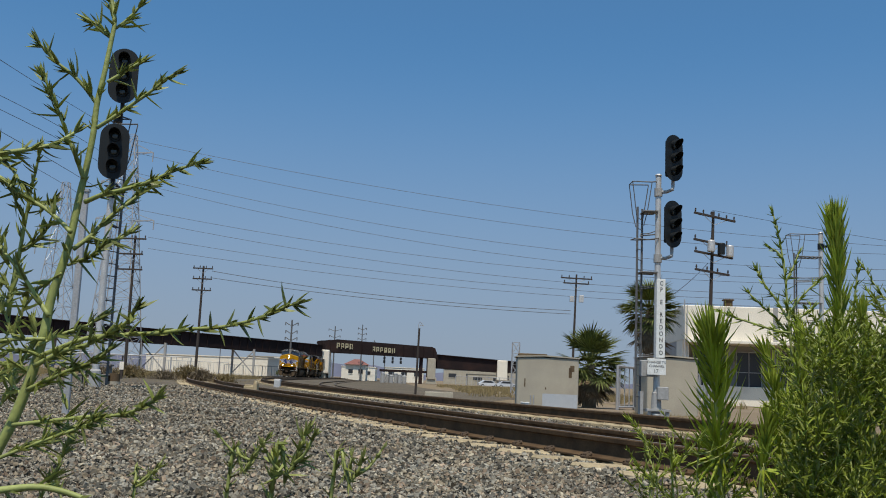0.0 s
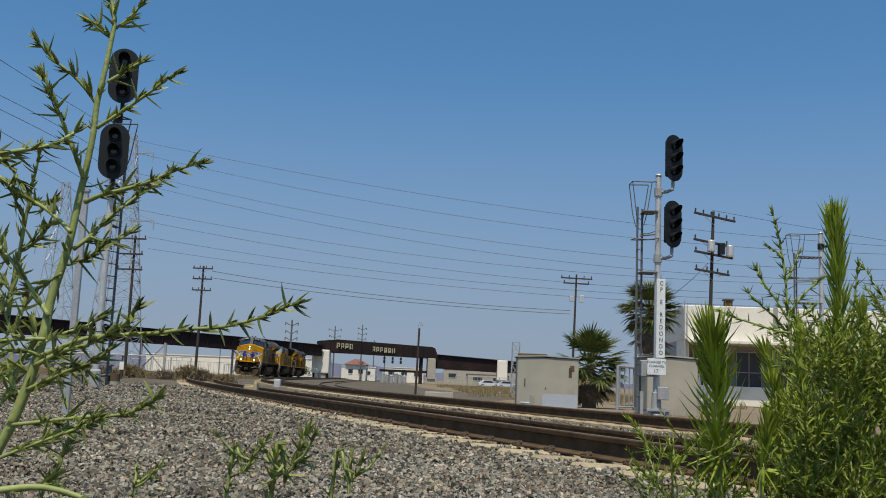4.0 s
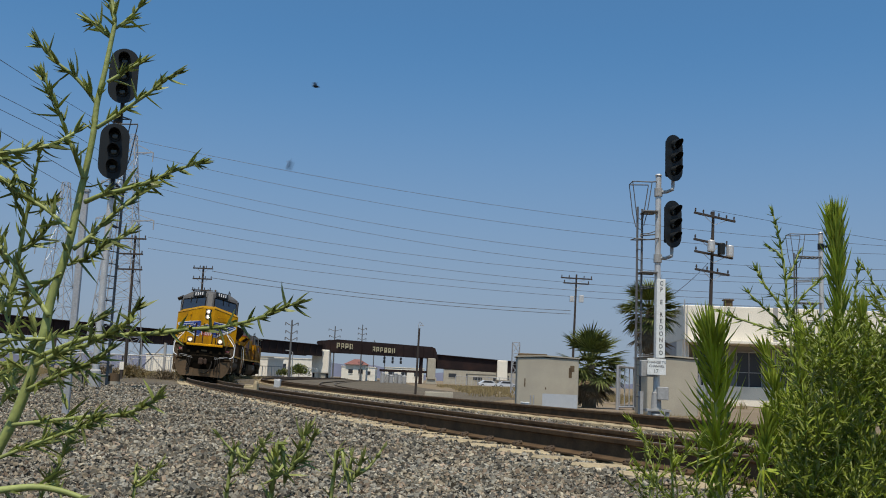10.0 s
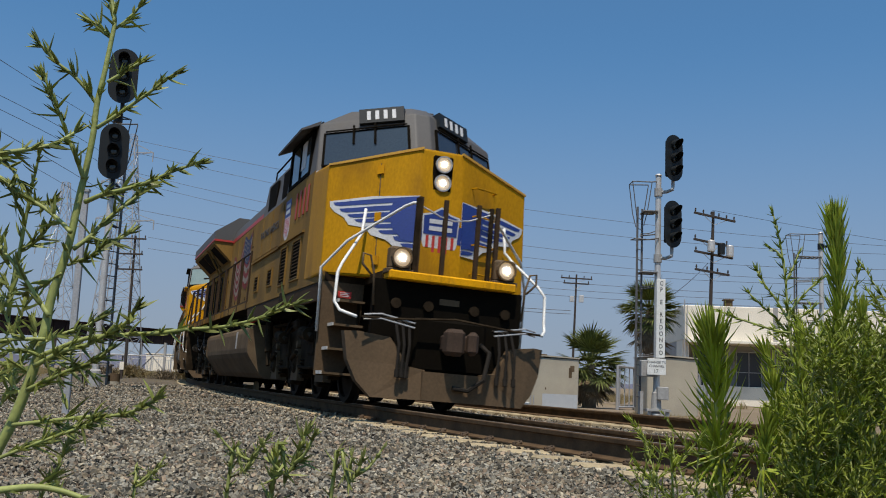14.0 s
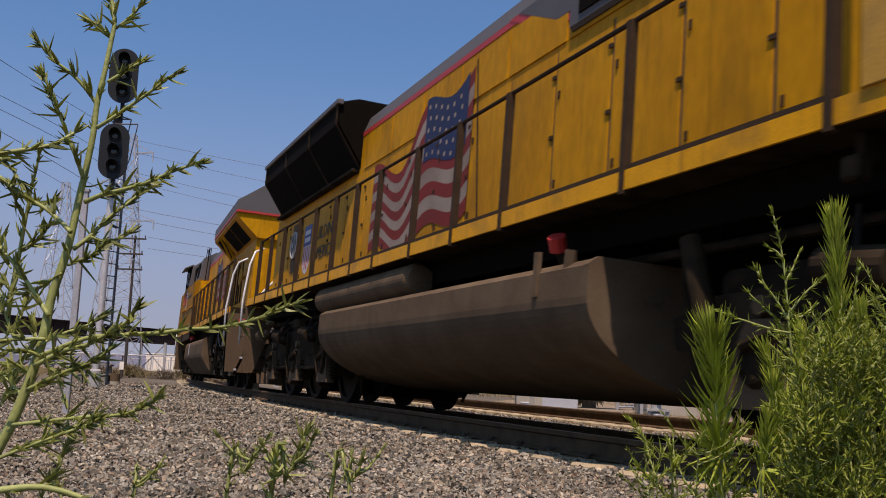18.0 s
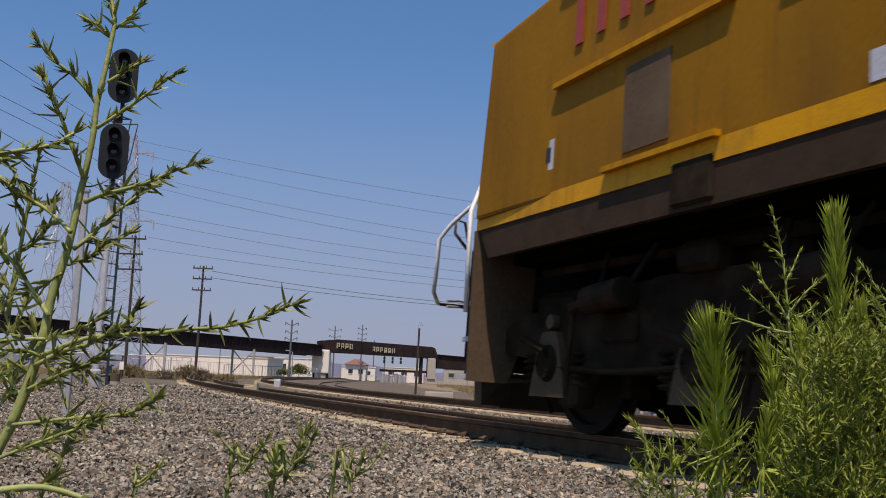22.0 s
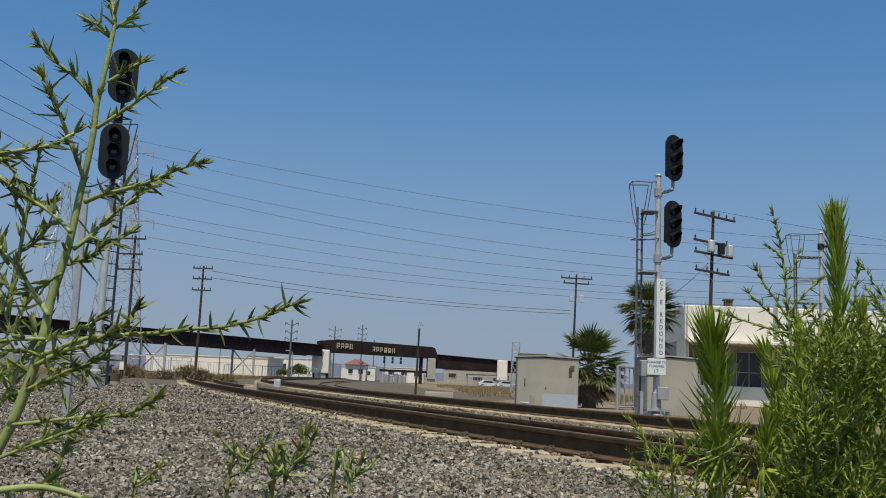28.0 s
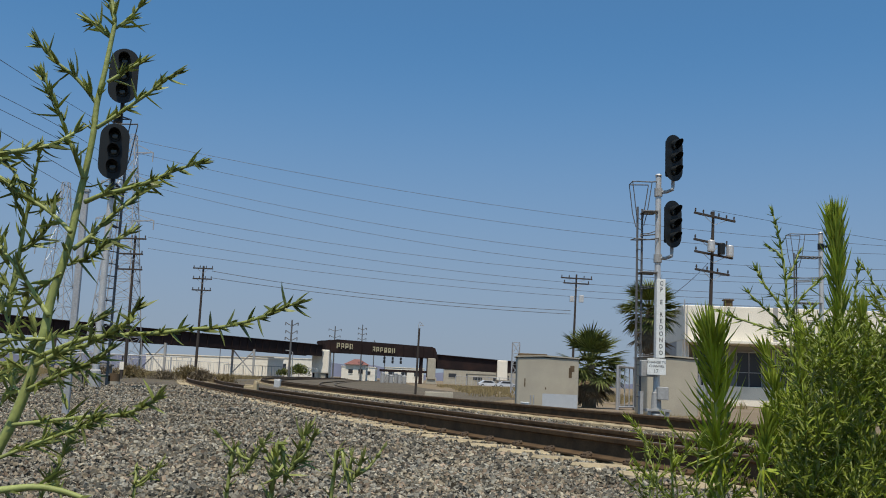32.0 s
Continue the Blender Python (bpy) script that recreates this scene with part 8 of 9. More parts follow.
    for sg_ in (-1, 1):
        for i in range(3):
            side_plate("cabinet_door", 2.55 + i * 1.06, 3.55 + i * 1.06, 2.62, 3.36, 1.5, sg_, cab_paint, t, 0.012)
        side_plate("intake_grille", 3.0, 3.9, 3.62, 4.12, 1.34, sg_, BLACK, t, 0.03, label="dark intake screen")
        side_plate("intake_grille", 4.5, 5.3, 3.62, 4.12, 1.34, sg_, BLACK, t, 0.03)
        side_plate("belt_strip", 2.6, 5.6, 2.54, 2.58, 1.5, sg_, hood_paint, t, 0.035)
        # ladder beside the narrow hood
        part("ladder_panel", M().prism([(1.75, 1.755), (2.45, 1.755), (2.45, 3.4), (1.75, 3.4)], min(sg_ * 1.0, sg_ * 1.36), max(sg_ * 1.0, sg_ * 1.36)), hood_paint, t, "yellow angled panel with a ladder")
        for z in (1.95, 2.25, 2.55, 2.85, 3.1):
            part("ladder_rung", M().tube([(1.2, sg_ * 1.06, z), (1.2, sg_ * 1.34, z), (1.72, sg_ * 1.36, z), (1.75, sg_ * 1.3, z)], 0.015, 5), hood_paint, t)
        part("roof_rail", M().tube([(2.3, sg_ * 1.2, 3.4), (2.3, sg_ * 1.15, 4.6), (5.6, sg_ * 0.95, 4.95), (5.7, sg_ * 0.9, 4.6)], 0.018, 6), BLACK, t)
        for x in (3.2, 4.2, 5.0):
            part("roof_rail_post", M().cyl((x, sg_ * 1.05, 4.4), (x, sg_ * 1.03, 4.72 + 0.1 * (x - 3)), 0.015, 6), BLACK, t)
    # engine hood
    part("hood", M().box(-4.7, 2.45, -1.05, 1.05, 1.755, 3.92), hood_paint, t, "yellow narrow engine hood")
    part("hood_red_band", M().box(-4.7, 2.45, -1.056, 1.056, 3.92, 4.02), RED, t, "red stripe below the grey roof")
    part("hood_roof", M().prism([(-1.05, 4.02), (1.05, 4.02), (0.98, 4.28), (0.7, 4.46), (-0.7, 4.46), (-0.98, 4.28)], -4.7, 2.45, "x"), GREY, t, "grey hood roof")
    part("exhaust_stack", M().box(-2.2, -0.9, -0.45, 0.45, 4.44, 4.68, 0.05).box(0.3, 1.6, -0.5, 0.5, 4.44, 4.62, 0.04), UNDER, t)
    part("rear_hood", M().box(-9.82, -4.7, -1.05, 1.05, 1.755, 3.46), rear_paint, t, "yellow rear hood under the radiators" if k else "soot-stained yellow rear hood under the radiators")
    for sg_ in (-1, 1):
        for i in range(8):
            a = 2.3 - i * 0.87
            if a - 0.8 < -4.65:
                break
            dr = side_plate("hood_door", a - 0.83, a, 1.85, 3.2, 1.05, sg_, hood_paint, t, 0.014, 0.004)
            side_plate("door_seam", a + 0.006, a + 0.03, 1.83, 3.22, 1.05, sg_, LETTER, t, 0.006)
            for z in (2.0, 2.5, 3.0):
                part("hinge", M().box(a - 0.03, a + 0.016, min(sg_ * 1.06, sg_ * 1.078), max(sg_ * 1.06, sg_ * 1.078), z, z + 0.035), RAILING, dr)
            for z in (2.1, 2.8):
                part("door_latch", M().box(a - 0.78, a - 0.755, min(sg_ * 1.06, sg_ * 1.078), max(sg_ * 1.06, sg_ * 1.078), z, z + 0.08), RAILING, dr)
        for i in range(5):
            a = 2.2 - i * 1.36
            side_plate("hood_door", a - 1.3, a, 3.26, 3.86, 1.05, sg_, hood_paint, t, 0.014, 0.004)
        for i in range(5):
            a = -4.85 - i * 0.94
            dr = side_plate("hood_door", a - 0.88, a, 1.85, 3.2, 1.05, sg_, rear_paint, t, 0.014, 0.004)
            if i in (1, 2, 3):
                for q in ((0.12, 0.5) if i < 3 else (0.05,)):
                    x1 = a - q
                    part("door_screen", M().box(x1 - 0.26, x1, min(sg_ * 1.05, sg_ * 1.072), max(sg_ * 1.05, sg_ * 1.072), 2.06, 3.1), BLACK, dr, "dark screen in the door")
    for x0, x1 in ((-9.46, -9.18), (-9.07, -8.8), (-8.6, -8.4), (-8.3, -8.1)):
        side_plate("door_screen", x0, x1, 1.98, 3.1, 1.05, -1, BLACK, t, 0.026, label="dark screen in the door")
    for sg_ in (-1, 1):
        part("jack_bracket", M().box(6.15, 6.55, min(sg_ * 1.3, sg_ * 1.52), max(sg_ * 1.3, sg_ * 1.52), 1.44, 1.72, 0.02), TRUCKM, t)
    part("hand_brake", M().tube([(-8.55 + 0.19 * math.cos(a * 0.5236), 1.18, 2.62 + 0.19 * math.sin(a * 0.5236)) for a in range(13)], 0.022, 6).cyl((-8.55, 1.05, 2.62), (-8.55, 1.2, 2.62), 0.05, 8).box(-8.57, -8.53, 1.16, 1.19, 2.43, 2.98), PALE, t, "pale brake wheel")
    # radiator wings
    prof = [(-1.05, 3.42), (-1.56, 3.88), (-1.56, 4.22), (-0.95, 4.66), (0.95, 4.66), (1.56, 4.22), (1.56, 3.88), (1.05, 3.42)]
    part("radiator_wing", M().prism(prof, -9.9, -4.65, "x"), hood_paint, t, "flared radiator cabin")
    topw = [(-1.575, 4.0), (-1.575, 4.225), (-0.955, 4.675), (0.955, 4.675), (1.575, 4.225), (1.575, 4.0)]
    part("radiator_roof", M().prism(topw, -9.94, -4.62, "x"), GREY, t, "grey radiator roof")
    part("radiator_red_band", M().prism([(-1.58, 3.955), (-1.58, 4.005), (1.58, 4.005), (1.58, 3.955)], -9.945, -4.615, "x"), RED, t)
    for sg_ in (-1, 1):
        fc = ((-4.65, sg_ * 1.05, 3.42), (-9.9, sg_ * 1.05, 3.42), (-9.9, sg_ * 1.56, 3.88), (-4.65, sg_ * 1.56, 3.88))
        for u0, u1 in ((0.06, 0.24), (0.36, 0.60), (0.62, 0.86)):
            a, b, c, d = (Vector(q) for q in fc)
            nrm = Vector((0, sg_ * 0.67, -0.742))
            pts = []
            for o in (-0.01, 0.012):
                for u, v in ((u0, 0.1), (u1, 0.1), (u1 + 0.02, 0.9), (u0 + 0.02, 0.9)):
                    pts.append(tuple(a.lerp(b, u).lerp(d.lerp(c, u), v) + nrm * o))
            part("radiator_screen", M().hull(pts, [(0, 1, 2, 3), (4, 5, 6, 7), (0, 1, 5, 4), (1, 2, 6, 5), (2, 3, 7, 6), (3, 0, 4, 7)]), BLACK, t, "black screen under the radiator wing")
        for x in (-5.9, -6.5):
            part("wing_bracket", M().tube([(x, sg_ * 1.06, 3.1), (x, sg_ * 1.3, 3.5), (x, sg_ * 1.54, 3.87)], 0.03, 6), hood_paint, t)
    # rear face
    part("rear_headlight", M().box(-9.93, -9.8, -0.3, 0.3, 3.05, 3.4, 0.03), BLACK, t, "rear headlight housing")
    for y in (-0.14, 0.14):
        part("rear_lens", M().ring([(0.001, -9.95), (0.11, -9.94), (0.11, -9.91)], 16, "x", (0, y, 3.22)), UNLIT, t)
    part("rear_mark", bars(M(), (-9.83, -0.45, 3.3), (0, 1, 0), (0, 0, 1), 4, 0.08, 0.2, 0.07), LETTER, t)
    part("rear_door", M().box(-9.845, -9.81, -0.55, 0.05, 1.9, 3.4), hood_paint, t)
    walkway_rails(t, -9.9, 2.3)
    mural(t, -3.8, -0.9, 2.2, 3.85, 1.064)
    part("roof_horn", M().tube([(6.6, 0.2, 4.62), (6.6, 0.2, 4.78), (7.2, 0.2, 4.8)], 0.05, 8).tube([(6.6, -0.2, 4.62), (6.6, -0.2, 4.78), (7.0, -0.2, 4.8)], 0.05, 8).box(5.9, 6.3, -0.3, 0.3, 4.6, 4.7, 0.02), UNDER, t)
    part("grab_bar", M().tube([(8.0, -0.35, 4.64), (8.0, -0.35, 4.72), (8.0, 0.35, 4.72), (8.0, 0.35, 4.64)], 0.014, 6), GREY, t)
    return t


def make_narrow_engine(k, label):
    """Engine with a rounded tank, a long narrow hood and a black flared radiator section."""
    t = thing("locomotive", label, "locomotive", "locomotives")
    common(t, k, True, 9.78, (-10.0, 9.78))
    end_gear(t, 1, 9.78, RAILS_LONG, WHITE, False)
    end_gear(t, -1, 10.0, RAILS_REAR, WHITE, False)
    ditch_lights(t, 1, False)
    zt_s, zt_c = 3.28, 3.56
    nose = [(8.2, 1.48, 1.755), (9.60, 1.48, 1.755), (10.05, 0.44, 1.755), (8.2, 1.48, 3.38), (9.45, 1.48, zt_s), (9.88, 0.44, zt_c), (8.7, 0.55, 3.68), (8.3, 1.3, 3.5)]
    part("nose", chull([(x, s * y, z) for x, y, z in nose for s in (-1, 1)], 0.07), YELLOW, t, "yellow rounded wide nose")
    faces = [((10.05, s * 0.44, 1.755), (9.60, s * 1.48, 1.755), (9.45, s * 1.48, zt_s), (9.88, s * 0.44, zt_c)) for s in (-1, 1)]
    nose_wings(t, faces, 9.95, 2.88, 0.44, 0.36, 0.84, 0.7)
    part("nose_door", patch(faces[0], 0.42, 0.46, 0.02, 0.9, 0.02, 0.02), YELLOW, t)
    for v in (0.1, 0.45, 0.8):
        part("hinge", patch(faces[0], 0.38, 0.50, v, v + 0.06, 0.03, 0.03), UNDER, t)
    part("step_light", patch(faces[0], 0.72, 0.80, 0.08, 0.14, 0.02, 0.02), BLACK, t)
    part("cab_lower", chull([(x, s * y, z) for x, y, z in [(5.7, 1.5, 1.755), (8.5, 1.5, 1.755), (5.7, 1.5, 3.4), (8.5, 1.5, 3.4)] for s in (-1, 1)]), YELLOW, t, "yellow cab side")
    up = [(5.7, 1.5, 3.4), (8.68, 1.54, 3.38), (9.02, 0.22, 3.56), (5.7, 1.48, 4.08), (8.42, 1.5, 4.08), (8.72, 0.22, 4.26), (5.7, 1.05, 4.40), (8.3, 1.05, 4.42), (8.55, 0.3, 4.48)]
    part("cab_upper", chull([(x, s * y, z) for x, y, z in up for s in (-1, 1)], 0.03), GREY, t, "grey cab top with a reflection painted pale into its windshield")
    ff = [((9.02, s * 0.22, 3.56), (8.68, s * 1.54, 3.38), (8.42, s * 1.5, 4.08), (8.72, s * 0.22, 4.26)) for s in (-1, 1)]
    # pale green patches: a reflection painted into the glass colour
    glz = mat("reflecting_glass", (0.16, 0.22, 0.2), 0.08, 0.0, (0.3, 0.36, 0.33), 1.6, 0.6, 0.0, spec=1.0)
    for i, f in enumerate(ff):
        part("window_surround", patch(f, 0.02, 0.99, 0.02, 0.98, 0.012, 0.01), GREY, t)
        w = part("windshield", patch(f, 0.05, 0.95, 0.06, 0.90, 0.03, 0.02), glz, t, "glossy windshield with a pale green reflection painted into the glass")
        fr = M()
        for a in ((0.03, 0.97, 0.03, 0.06), (0.03, 0.97, 0.90, 0.93), (0.03, 0.05, 0.03, 0.93), (0.95, 0.97, 0.03, 0.93)):
            patch(f, *a, 0.035, 0.03, fr)
        part("window_frame", fr, BLACK, w)
        part("wiper", patch(f, 0.30, 0.33, 0.35, 0.9, 0.06, 0.02), BLACK, w)
        part("wiper", patch(f, 0.25, 0.60, 0.34, 0.37, 0.06, 0.02), BLACK, w)
        number_board(t, (8.71, (-1, 1)[i] * 0.76, 4.31), Vector(f[1]) - Vector(f[0]), Vector(f[3]) - Vector(f[0]))
    part("headboard", chull([(x, s * y, z) for x, y, z in ((8.1, 1.25, 4.14), (8.62, 1.2, 4.14), (8.8, 0.3, 4.2), (8.1, 1.15, 4.46), (8.5, 1.1, 4.46), (8.72, 0.3, 4.5)) for s in (-1, 1)], 0.02), TRUCKM, t, "dark panel round the number boards")
    hb = part("headlight_box", M().box(8.5, 8.84, -0.3, 0.3, 4.2, 4.48, 0.04), BLACK, t, "dark headlight box above the windshield")
    for y in (-0.18, 0.18):
        part("headlight_ring", M().ring([(0.13, 8.80), (0.13, 8.88), (0.11, 8.88), (0.11, 8.80)], 16, "x", (0, y, 4.34)), BLACK, hb)
        part("headlight_lens", M().ring([(0.001, 8.86), (0.08, 8.855), (0.11, 8.84), (0.11, 8.82)], 16, "x", (0, y, 4.34)), UNLIT, hb)
    for sg_ in (-1, 1):
        w = side_plate("side_window", 6.0, 7.5, 3.52, 4.02, 1.482, sg_, GLASS, t, 0.02, label="dark cab side window")
        fr = M()
        for a, b, c, d in ((5.94, 6.0, 3.47, 4.07), (7.5, 7.56, 3.47, 4.07), (6.72, 6.77, 3.47, 4.07), (5.94, 7.56, 4.02, 4.07), (5.94, 7.56, 3.47, 3.52)):
            fr.box(a, b, min(sg_ * 1.47, sg_ * 1.53), max(sg_ * 1.47, sg_ * 1.53), c, d)
        part("window_frame", fr, BLACK, w)
        part("window_box", M().box(5.85, 7.65, min(sg_ * 1.45, sg_ * 1.62), max(sg_ * 1.45, sg_ * 1.62), 4.08, 4.14, 0.01), BLACK, w)
        part("sill_ledge", M().box(5.85, 7.65, min(sg_ * 1.48, sg_ * 1.62), max(sg_ * 1.48, sg_ * 1.62), 3.40, 3.45), YELLOW, w)
        bar_parts("number_mark", LETTERR, t, "red plain bar on the cab side", (6.65, sg_ * 1.512, 2.98), (1, 0, 0), (0, 0, 1), 4, 0.10, 0.42, 0.23)
        pn = side_plate("lower_panel", 5.78, 7.7, 1.8, 2.56, 1.5, sg_, PALE, t, 0.02, 0.005, "faded pale yellow panel")
        part("panel_lip", M().box(5.75, 7.75, min(sg_ * 1.5, sg_ * 1.55), max(sg_ * 1.5, sg_ * 1.55), 2.57, 2.61), YELLOW, pn)
        for x in (5.95, 6.45, 6.95, 7.45):
            part("panel_latch", M().box(x - 0.03, x + 0.03, min(sg_ * 1.51, sg_ * 1.535), max(sg_ * 1.51, sg_ * 1.535), 2.34, 2.41), UNDER, pn)
        side_plate("sticker", 8.98, 9.16, 1.96, 2.2, 1.48, sg_, SILVER, t, 0.004)
        part("side_vents", bars(M(), (8.95, sg_ * 1.49, 3.1), (1, 0, 0), (0, 0, 1), 4, 0.05, 0.09, 0.025), BLACK, t)
        # intake box behind the cab
        part("intake_box", M().box(2.1, 5.15, min(sg_ * 0.9, sg_ * 1.14), max(sg_ * 0.9, sg_ * 1.14), 3.4, 4.13, 0.03), GREY, t, "dark grey intake box")
        side_plate("intake_grille", 2.3, 4.6, 3.5, 4.05, 1.14, sg_, BLACK, t, 0.015, label="black intake grille")
        # red and grey wedge where the stripe steps up to the intake box
        part("red_wedge", M().prism([(0.75, 3.98), (1.75, 3.55), (2.2, 3.55), (2.2, 3.98)], min(sg_ * 1.07, sg_ * 1.09), max(sg_ * 1.07, sg_ * 1.09)), RED, t, "red slanted stripe end")
        part("grey_wedge", M().prism([(0.98, 3.98), (1.8, 3.63), (2.2, 3.63), (2.2, 3.98)], min(sg_ * 1.07, sg_ * 1.095), max(sg_ * 1.07, sg_ * 1.095)), GREY, t)
    part("hood", M().box(-9.75, 5.72, -1.08, 1.08, 1.755, 3.94), YELLOW, t, "long narrow yellow hood")
    part("hood_red_band", M().box(-4.2, 5.7, -1.086, 1.086, 3.90, 3.97), RED, t)
    part("hood_roof", M().prism([(-1.08, 3.97), (1.08, 3.97), (1.0, 4.2), (0.75, 4.36), (-0.75, 4.36), (-1.0, 4.2)], -9.7, 5.7, "x"), GREY, t, "grey hood roof")
    part("roof_blister", M().box(0.4, 2.6, -0.7, 0.7, 4.34, 4.5, 0.05).box(-2.6, -1.4, -0.35, 0.35, 4.34, 4.56, 0.04), GREY, t)
    prof = [(-1.085, 3.42), (-1.5, 4.02), (-1.5, 4.36), (-1.2, 4.46), (1.2, 4.46), (1.5, 4.36), (1.5, 4.02), (1.085, 3.42)]
    part("radiator_section", M().prism(prof, -9.4, -4.2, "x"), BLACK, t, "black flared radiator section")
    for sg_ in (-1, 1):
        part("radiator_edge", M().box(-9.45, -4.15, min(sg_ * 1.44, sg_ * 1.54), max(sg_ * 1.44, sg_ * 1.54), 4.32, 4.40, 0.01), GREY, t)
        part("radiator_shelf", M().box(-9.4, -4.25, min(sg_ * 1.08, sg_ * 1.2), max(sg_ * 1.08, sg_ * 1.2), 3.36, 3.42, 0.01), TRUCKM, t)
        for x in (-4.24, -5.9, -7.6, -9.36):
            part("radiator_rib", M().prism([(sg_ * 1.09, 3.42), (sg_ * 1.515, 4.03), (sg_ * 1.515, 4.32), (sg_ * 1.48, 4.32), (sg_ * 1.48, 4.05), (sg_ * 1.06, 3.45)], x - 0.04, x + 0.04, "x"), TRUCKM, t)
        for i in range(16):
            a = 5.6 - i * 0.94
            if a - 0.9 < -9.75:
                break
            dr = side_plate("hood_door", a - 0.9, a, 1.85, 3.3 if a > -3.8 else 3.25, 1.08, sg_, YELLOW, t, 0.014, 0.004)
            side_plate("door_seam", a + 0.008, a + 0.032, 1.83, 3.3 if a > -3.8 else 3.25, 1.08, sg_, LETTER, t, 0.006)
            for z in (1.97, 2.5, 3.05):
                part("hinge", M().box(a - 0.035, a + 0.02, min(sg_ * 1.09, sg_ * 1.108), max(sg_ * 1.09, sg_ * 1.108), z, z + 0.035), RAILING, dr)
            for z in (2.05, 2.85):
                part("door_latch", M().box(a - 0.85, a - 0.825, min(sg_ * 1.09, sg_ * 1.108), max(sg_ * 1.09, sg_ * 1.108), z, z + 0.07), RAILING, dr)
        for i in range(8):
            a = 5.6 - i * 1.2
            if a - 1.16 > -4.2:
                side_plate("hood_door", a - 1.16, a, 3.36, 3.86, 1.08, sg_, YELLOW, t, 0.014, 0.004)
        part("brake_recess", M().box(-8.2, -7.5, min(sg_ * 1.07, sg_ * 1.11), max(sg_ * 1.07, sg_ * 1.11), 2.2, 3.1, 0.01), UNDER, t, "dark recess with a brake wheel")
        part("brake_wheel", M().tube([(-7.85 + 0.24 * math.cos(a * 0.5236), sg_ * 1.15, 2.68 + 0.24 * math.sin(a * 0.5236)) for a in range(13)], 0.02, 6).cyl((-7.85, sg_ * 1.08, 2.68), (-7.85, sg_ * 1.18, 2.68), 0.05, 8).box(-7.87, -7.83, min(sg_ * 1.13, sg_ * 1.16), max(sg_ * 1.13, sg_ * 1.16), 2.46, 2.9), GALV, t, "pale brake wheel")
        shield(t, -7.05, 2.52, 0.5, 0.86, 1.094, sg_)
        words_on_side(t, "BUILDING", 0.30, -5.9, 2.70, 1.094, sg_, LETTER)
        words_on_side(t, "AMERICA", 0.30, -5.9, 2.36, 1.094, sg_, LETTER)
        part("air_reservoir", M().ring([(0.001, -4.7), (0.15, -4.68), (0.19, -4.6), (0.19, -0.75), (0.15, -0.67), (0.001, -0.65)], 36, "x", (0, sg_ * 1.28, 1.45)), UNDER, t, "long grey air reservoir", smooth=False)
        part("tank_valve", M().cyl((2.9, sg_ * 1.44, 0.95), (2.95, sg_ * 1.44, 1.35), 0.05, 8), UNDER, t)
    part("rear_headlight", M().box(-9.86, -9.75, -0.3, 0.3, 3.35, 3.68, 0.03), BLACK, t)
    for y in (-0.14, 0.14):
        part("rear_lens", M().ring([(0.001, -9.88), (0.11, -9.87), (0.11, -9.84)], 16, "x", (0, y, 3.5)), UNLIT, t)
    walkway_rails(t, -9.2, 5.56, 1.35, 2.87, 1.47, (-1, 1), (-9.2, -8.2, -7.11, -6.0, -4.94, -3.83, -2.8, -1.83, -0.52, 0.66, 1.77, 3.69, 5.56))
    mural(t, -3.4, 0.0, 1.85, 3.78, 1.094)
    part("roof_horn", M().tube([(6.7, 0.2, 4.42), (6.7, 0.2, 4.58), (7.3, 0.2, 4.6)], 0.05, 8).tube([(6.7, -0.2, 4.42), (6.7, -0.2, 4.58), (7.1, -0.2, 4.6)], 0.05, 8).box(5.9, 6.4, -0.35, 0.35, 4.38, 4.52, 0.03), UNDER, t)
    part("grab_bar", M().tube([(8.4, -0.4, 4.44), (8.4, -0.4, 4.52), (8.4, 0.4, 4.52), (8.4, 0.4, 4.44)], 0.014, 6), BLACK, t)
    return t


ENGINES = [make_wide_engine(0, True, "yellow and grey diesel locomotive with lit headlights leading the train"),
           make_narrow_engine(1, "yellow and grey diesel locomotive with a black flared radiator"),
           make_wide_engine(2, False, "yellow and grey diesel locomotive coupled rear end first")]
SPACING = [0.0, 22.1, 44.4]

# ---- two flies that cross the view ----
def make_fly(label):
    t = thing("fly", label, "insect", "flies")
    part("body", M().ring([(0.0001, -0.0036), (0.0012, -0.0025), (0.0015, -0.0005), (0.0013, 0.0012), (0.0005, 0.0022)], 8, "x"), SIGBLK, t)
    part("head", M().ring([(0.0002, 0.0018), (0.0010, 0.0024), (0.0009, 0.0032), (0.0001, 0.0037)], 8, "x"), SIGBLK, t)
    for sg_ in (-1, 1):
        part("wing", M().hull([(0.001, sg_ * 0.0008, 0.0012), (-0.0015, sg_ * 0.0035, 0.0026), (-0.004, sg_ * 0.003, 0.0024), (-0.0025, sg_ * 0.001, 0.0014), (0.001, sg_ * 0.0008, 0.0013), (-0.0015, sg_ * 0.0035, 0.0027), (-0.004, sg_ * 0.003, 0.0025), (-0.0025, sg_ * 0.001, 0.0015)],
                              [(0, 1, 2, 3), (4, 5, 6, 7), (0, 1, 5, 4), (1, 2, 6, 5), (2, 3, 7, 6), (3, 0, 4, 7)]), UNDER, t)
    return t


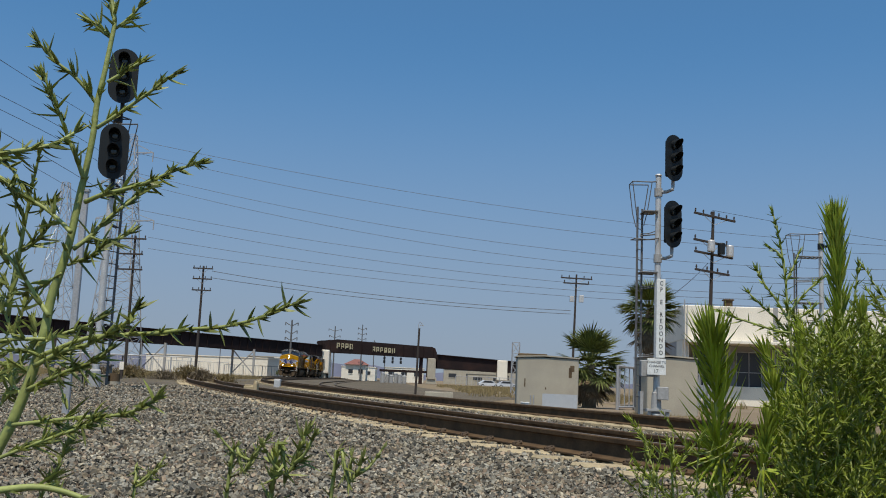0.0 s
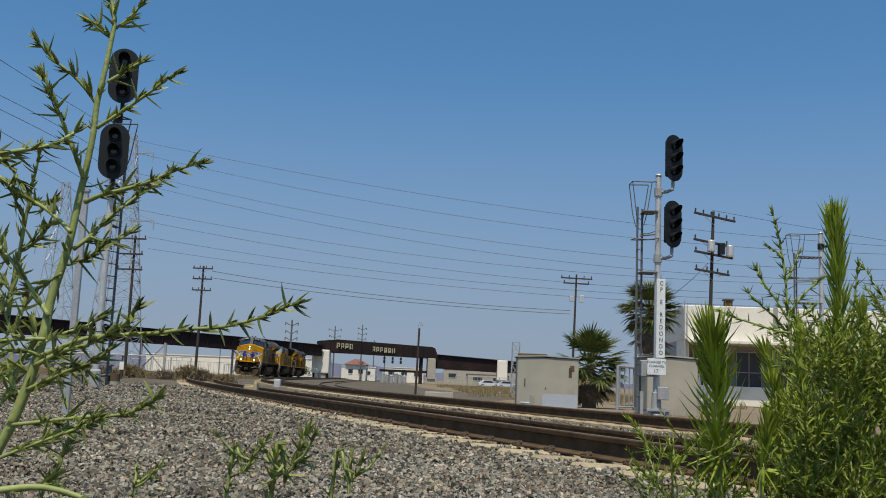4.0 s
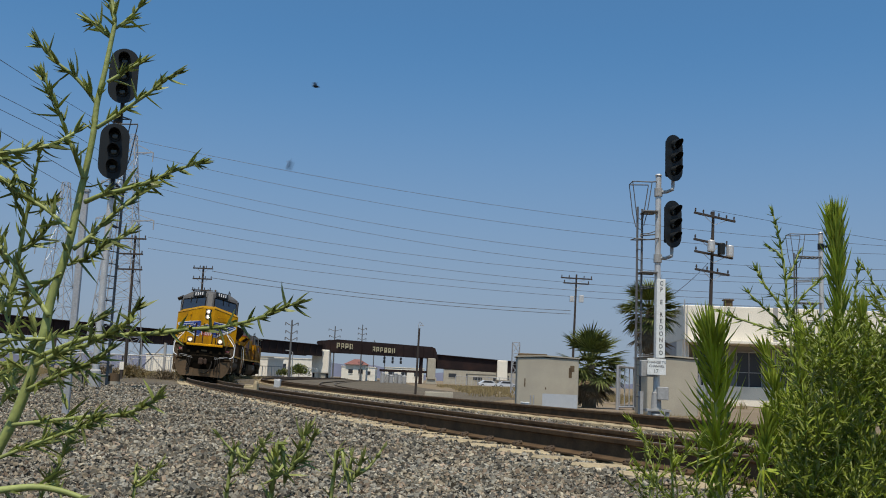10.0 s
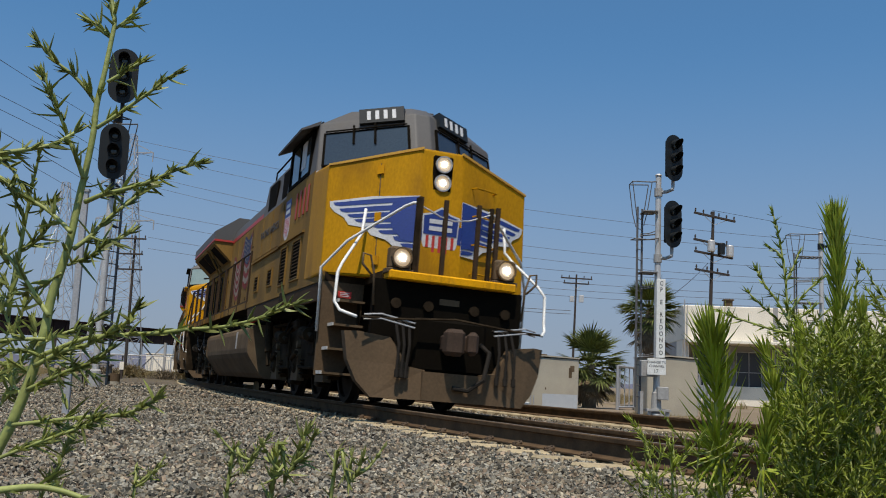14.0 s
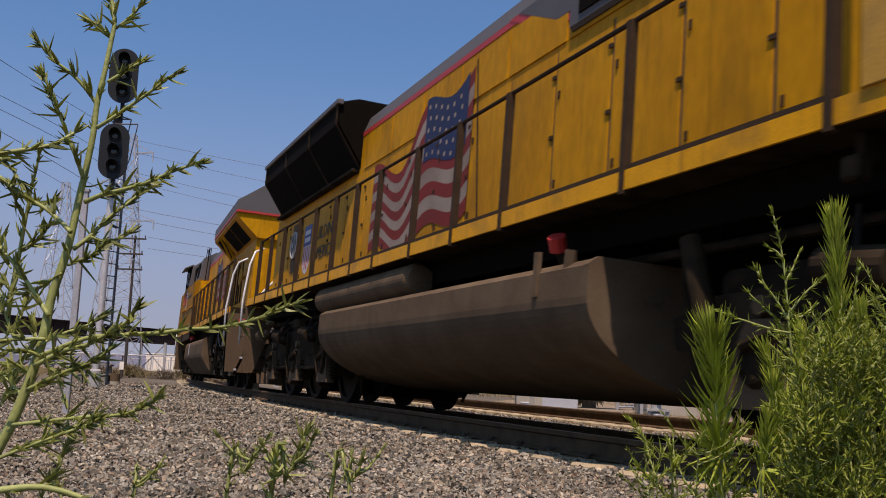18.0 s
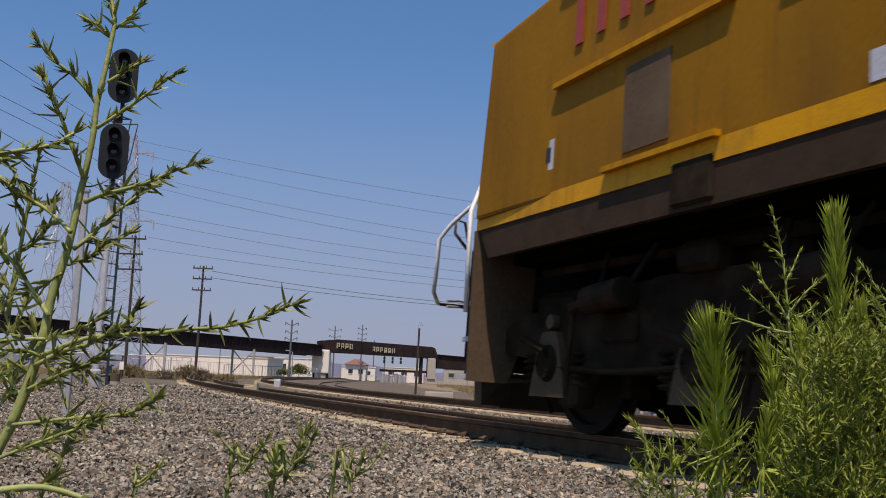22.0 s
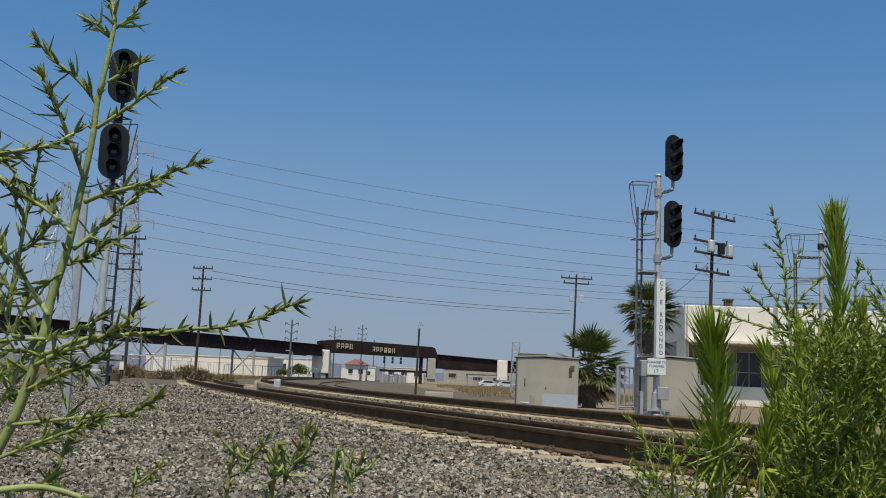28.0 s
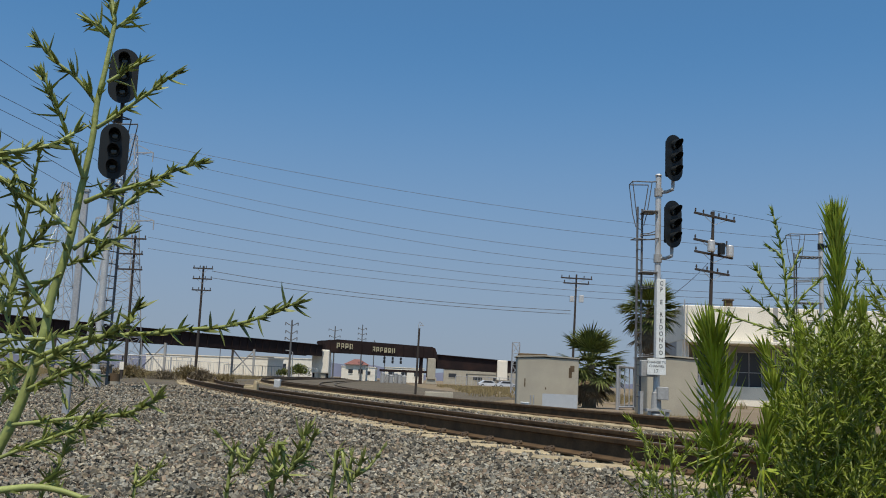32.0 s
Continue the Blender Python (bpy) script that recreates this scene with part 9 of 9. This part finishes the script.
FLIES = [make_fly("tiny dark fly darting through the air"), make_fly("tiny dark fly darting through the air")]
FLIGHTS = [[(9.4, 0.050, 0.900, 0.870), (9.7, -0.060, 0.900, 0.820), (9.8, -0.080, 0.900, 0.530), (9.9, -0.080, 0.900, 0.570), (10.0, -0.130, 0.900, 0.690), (10.1, -0.160, 0.900, 0.650), (10.2, -0.140, 0.900, 0.600), (10.3, -0.090, 0.900, 0.810), (10.6, -0.010, 0.900, 0.900), (11.3, -0.030, 0.900, 0.900), (11.4, -0.070, 0.900, 0.820), (11.5, -0.100, 0.900, 0.660), (11.6, -0.090, 0.900, 0.570), (11.7, -0.160, 0.900, 0.590), (11.8, -0.210, 0.900, 0.810), (12.1, -0.290, 0.900, 0.920)],
           [(9.6, -0.290, 0.900, 0.890), (9.8, -0.280, 0.900, 0.810), (9.9, -0.220, 0.900, 0.550), (10.0, -0.150, 0.900, 0.610), (10.1, -0.110, 0.900, 0.810), (10.4, -0.030, 0.900, 0.940)]]


# ---- movement of the train ----
def dist(t):
    """Place of the leading engine's reference point along the line."""
    d = t - 13.0
    if d < 1.5:
        return -11.02 + 9.34 * d - 0.1215 * d * d
    e = d - 1.5
    return 2.717 + 8.975 * e - 0.059 * e * e - 0.0005 * e ** 3


def body_pose(c):
    """Pose of an engine whose middle stands at c along the line: chord over its two trucks."""
    xa, ya, _ = line(c + 6.6)
    xb, yb, _ = line(c - 6.6)
    h = math.atan2(ya - yb, xa - xb)
    return Matrix.LocRotScale(((xa + xb) / 2, (ya + yb) / 2, 0.0), Euler((-CANT, 0, h), "XYZ"), None)


def motions():
    for k, e in enumerate(ENGINES):
        rows = []
        for i in range(0, 129):
            t = i * 0.25
            m = body_pose(dist(t) - 5.85 - SPACING[k])
            if k == 2:
                m = m @ pose(0, 0, 0, 0, 0, 180)
            rows.append((t, m))
        walk(e, rows)
    for f, flight in zip(FLIES, FLIGHTS):
        first, last = flight[0], flight[-1]
        rows = [(0.0, pose(first[1], first[2], first[3], 0, 0, 30))] + [(t, pose(x, y, z, 0, 0, 30)) for t, x, y, z in flight] + [(32.0, pose(last[1], last[2], last[3], 0, 0, 30))]
        walk(f, rows)
    turns = {}
    for k in (0, 1, 2):
        rows, t, way = [], 0.0, -1.0 if k == 2 else 1.0
        while t <= 32.0001:
            a = way * (dist(t) - dist(0)) / 0.533
            rows.append((t, a))
            t += 0.0666667
        turns[k] = rows
    for w, k, _ in WHEELS:
        at_ = w.location.copy()
        walk(w, [(t, Matrix.Translation(at_) @ Matrix.Rotation(a, 4, "Y")) for t, a in turns[k]])


motions()
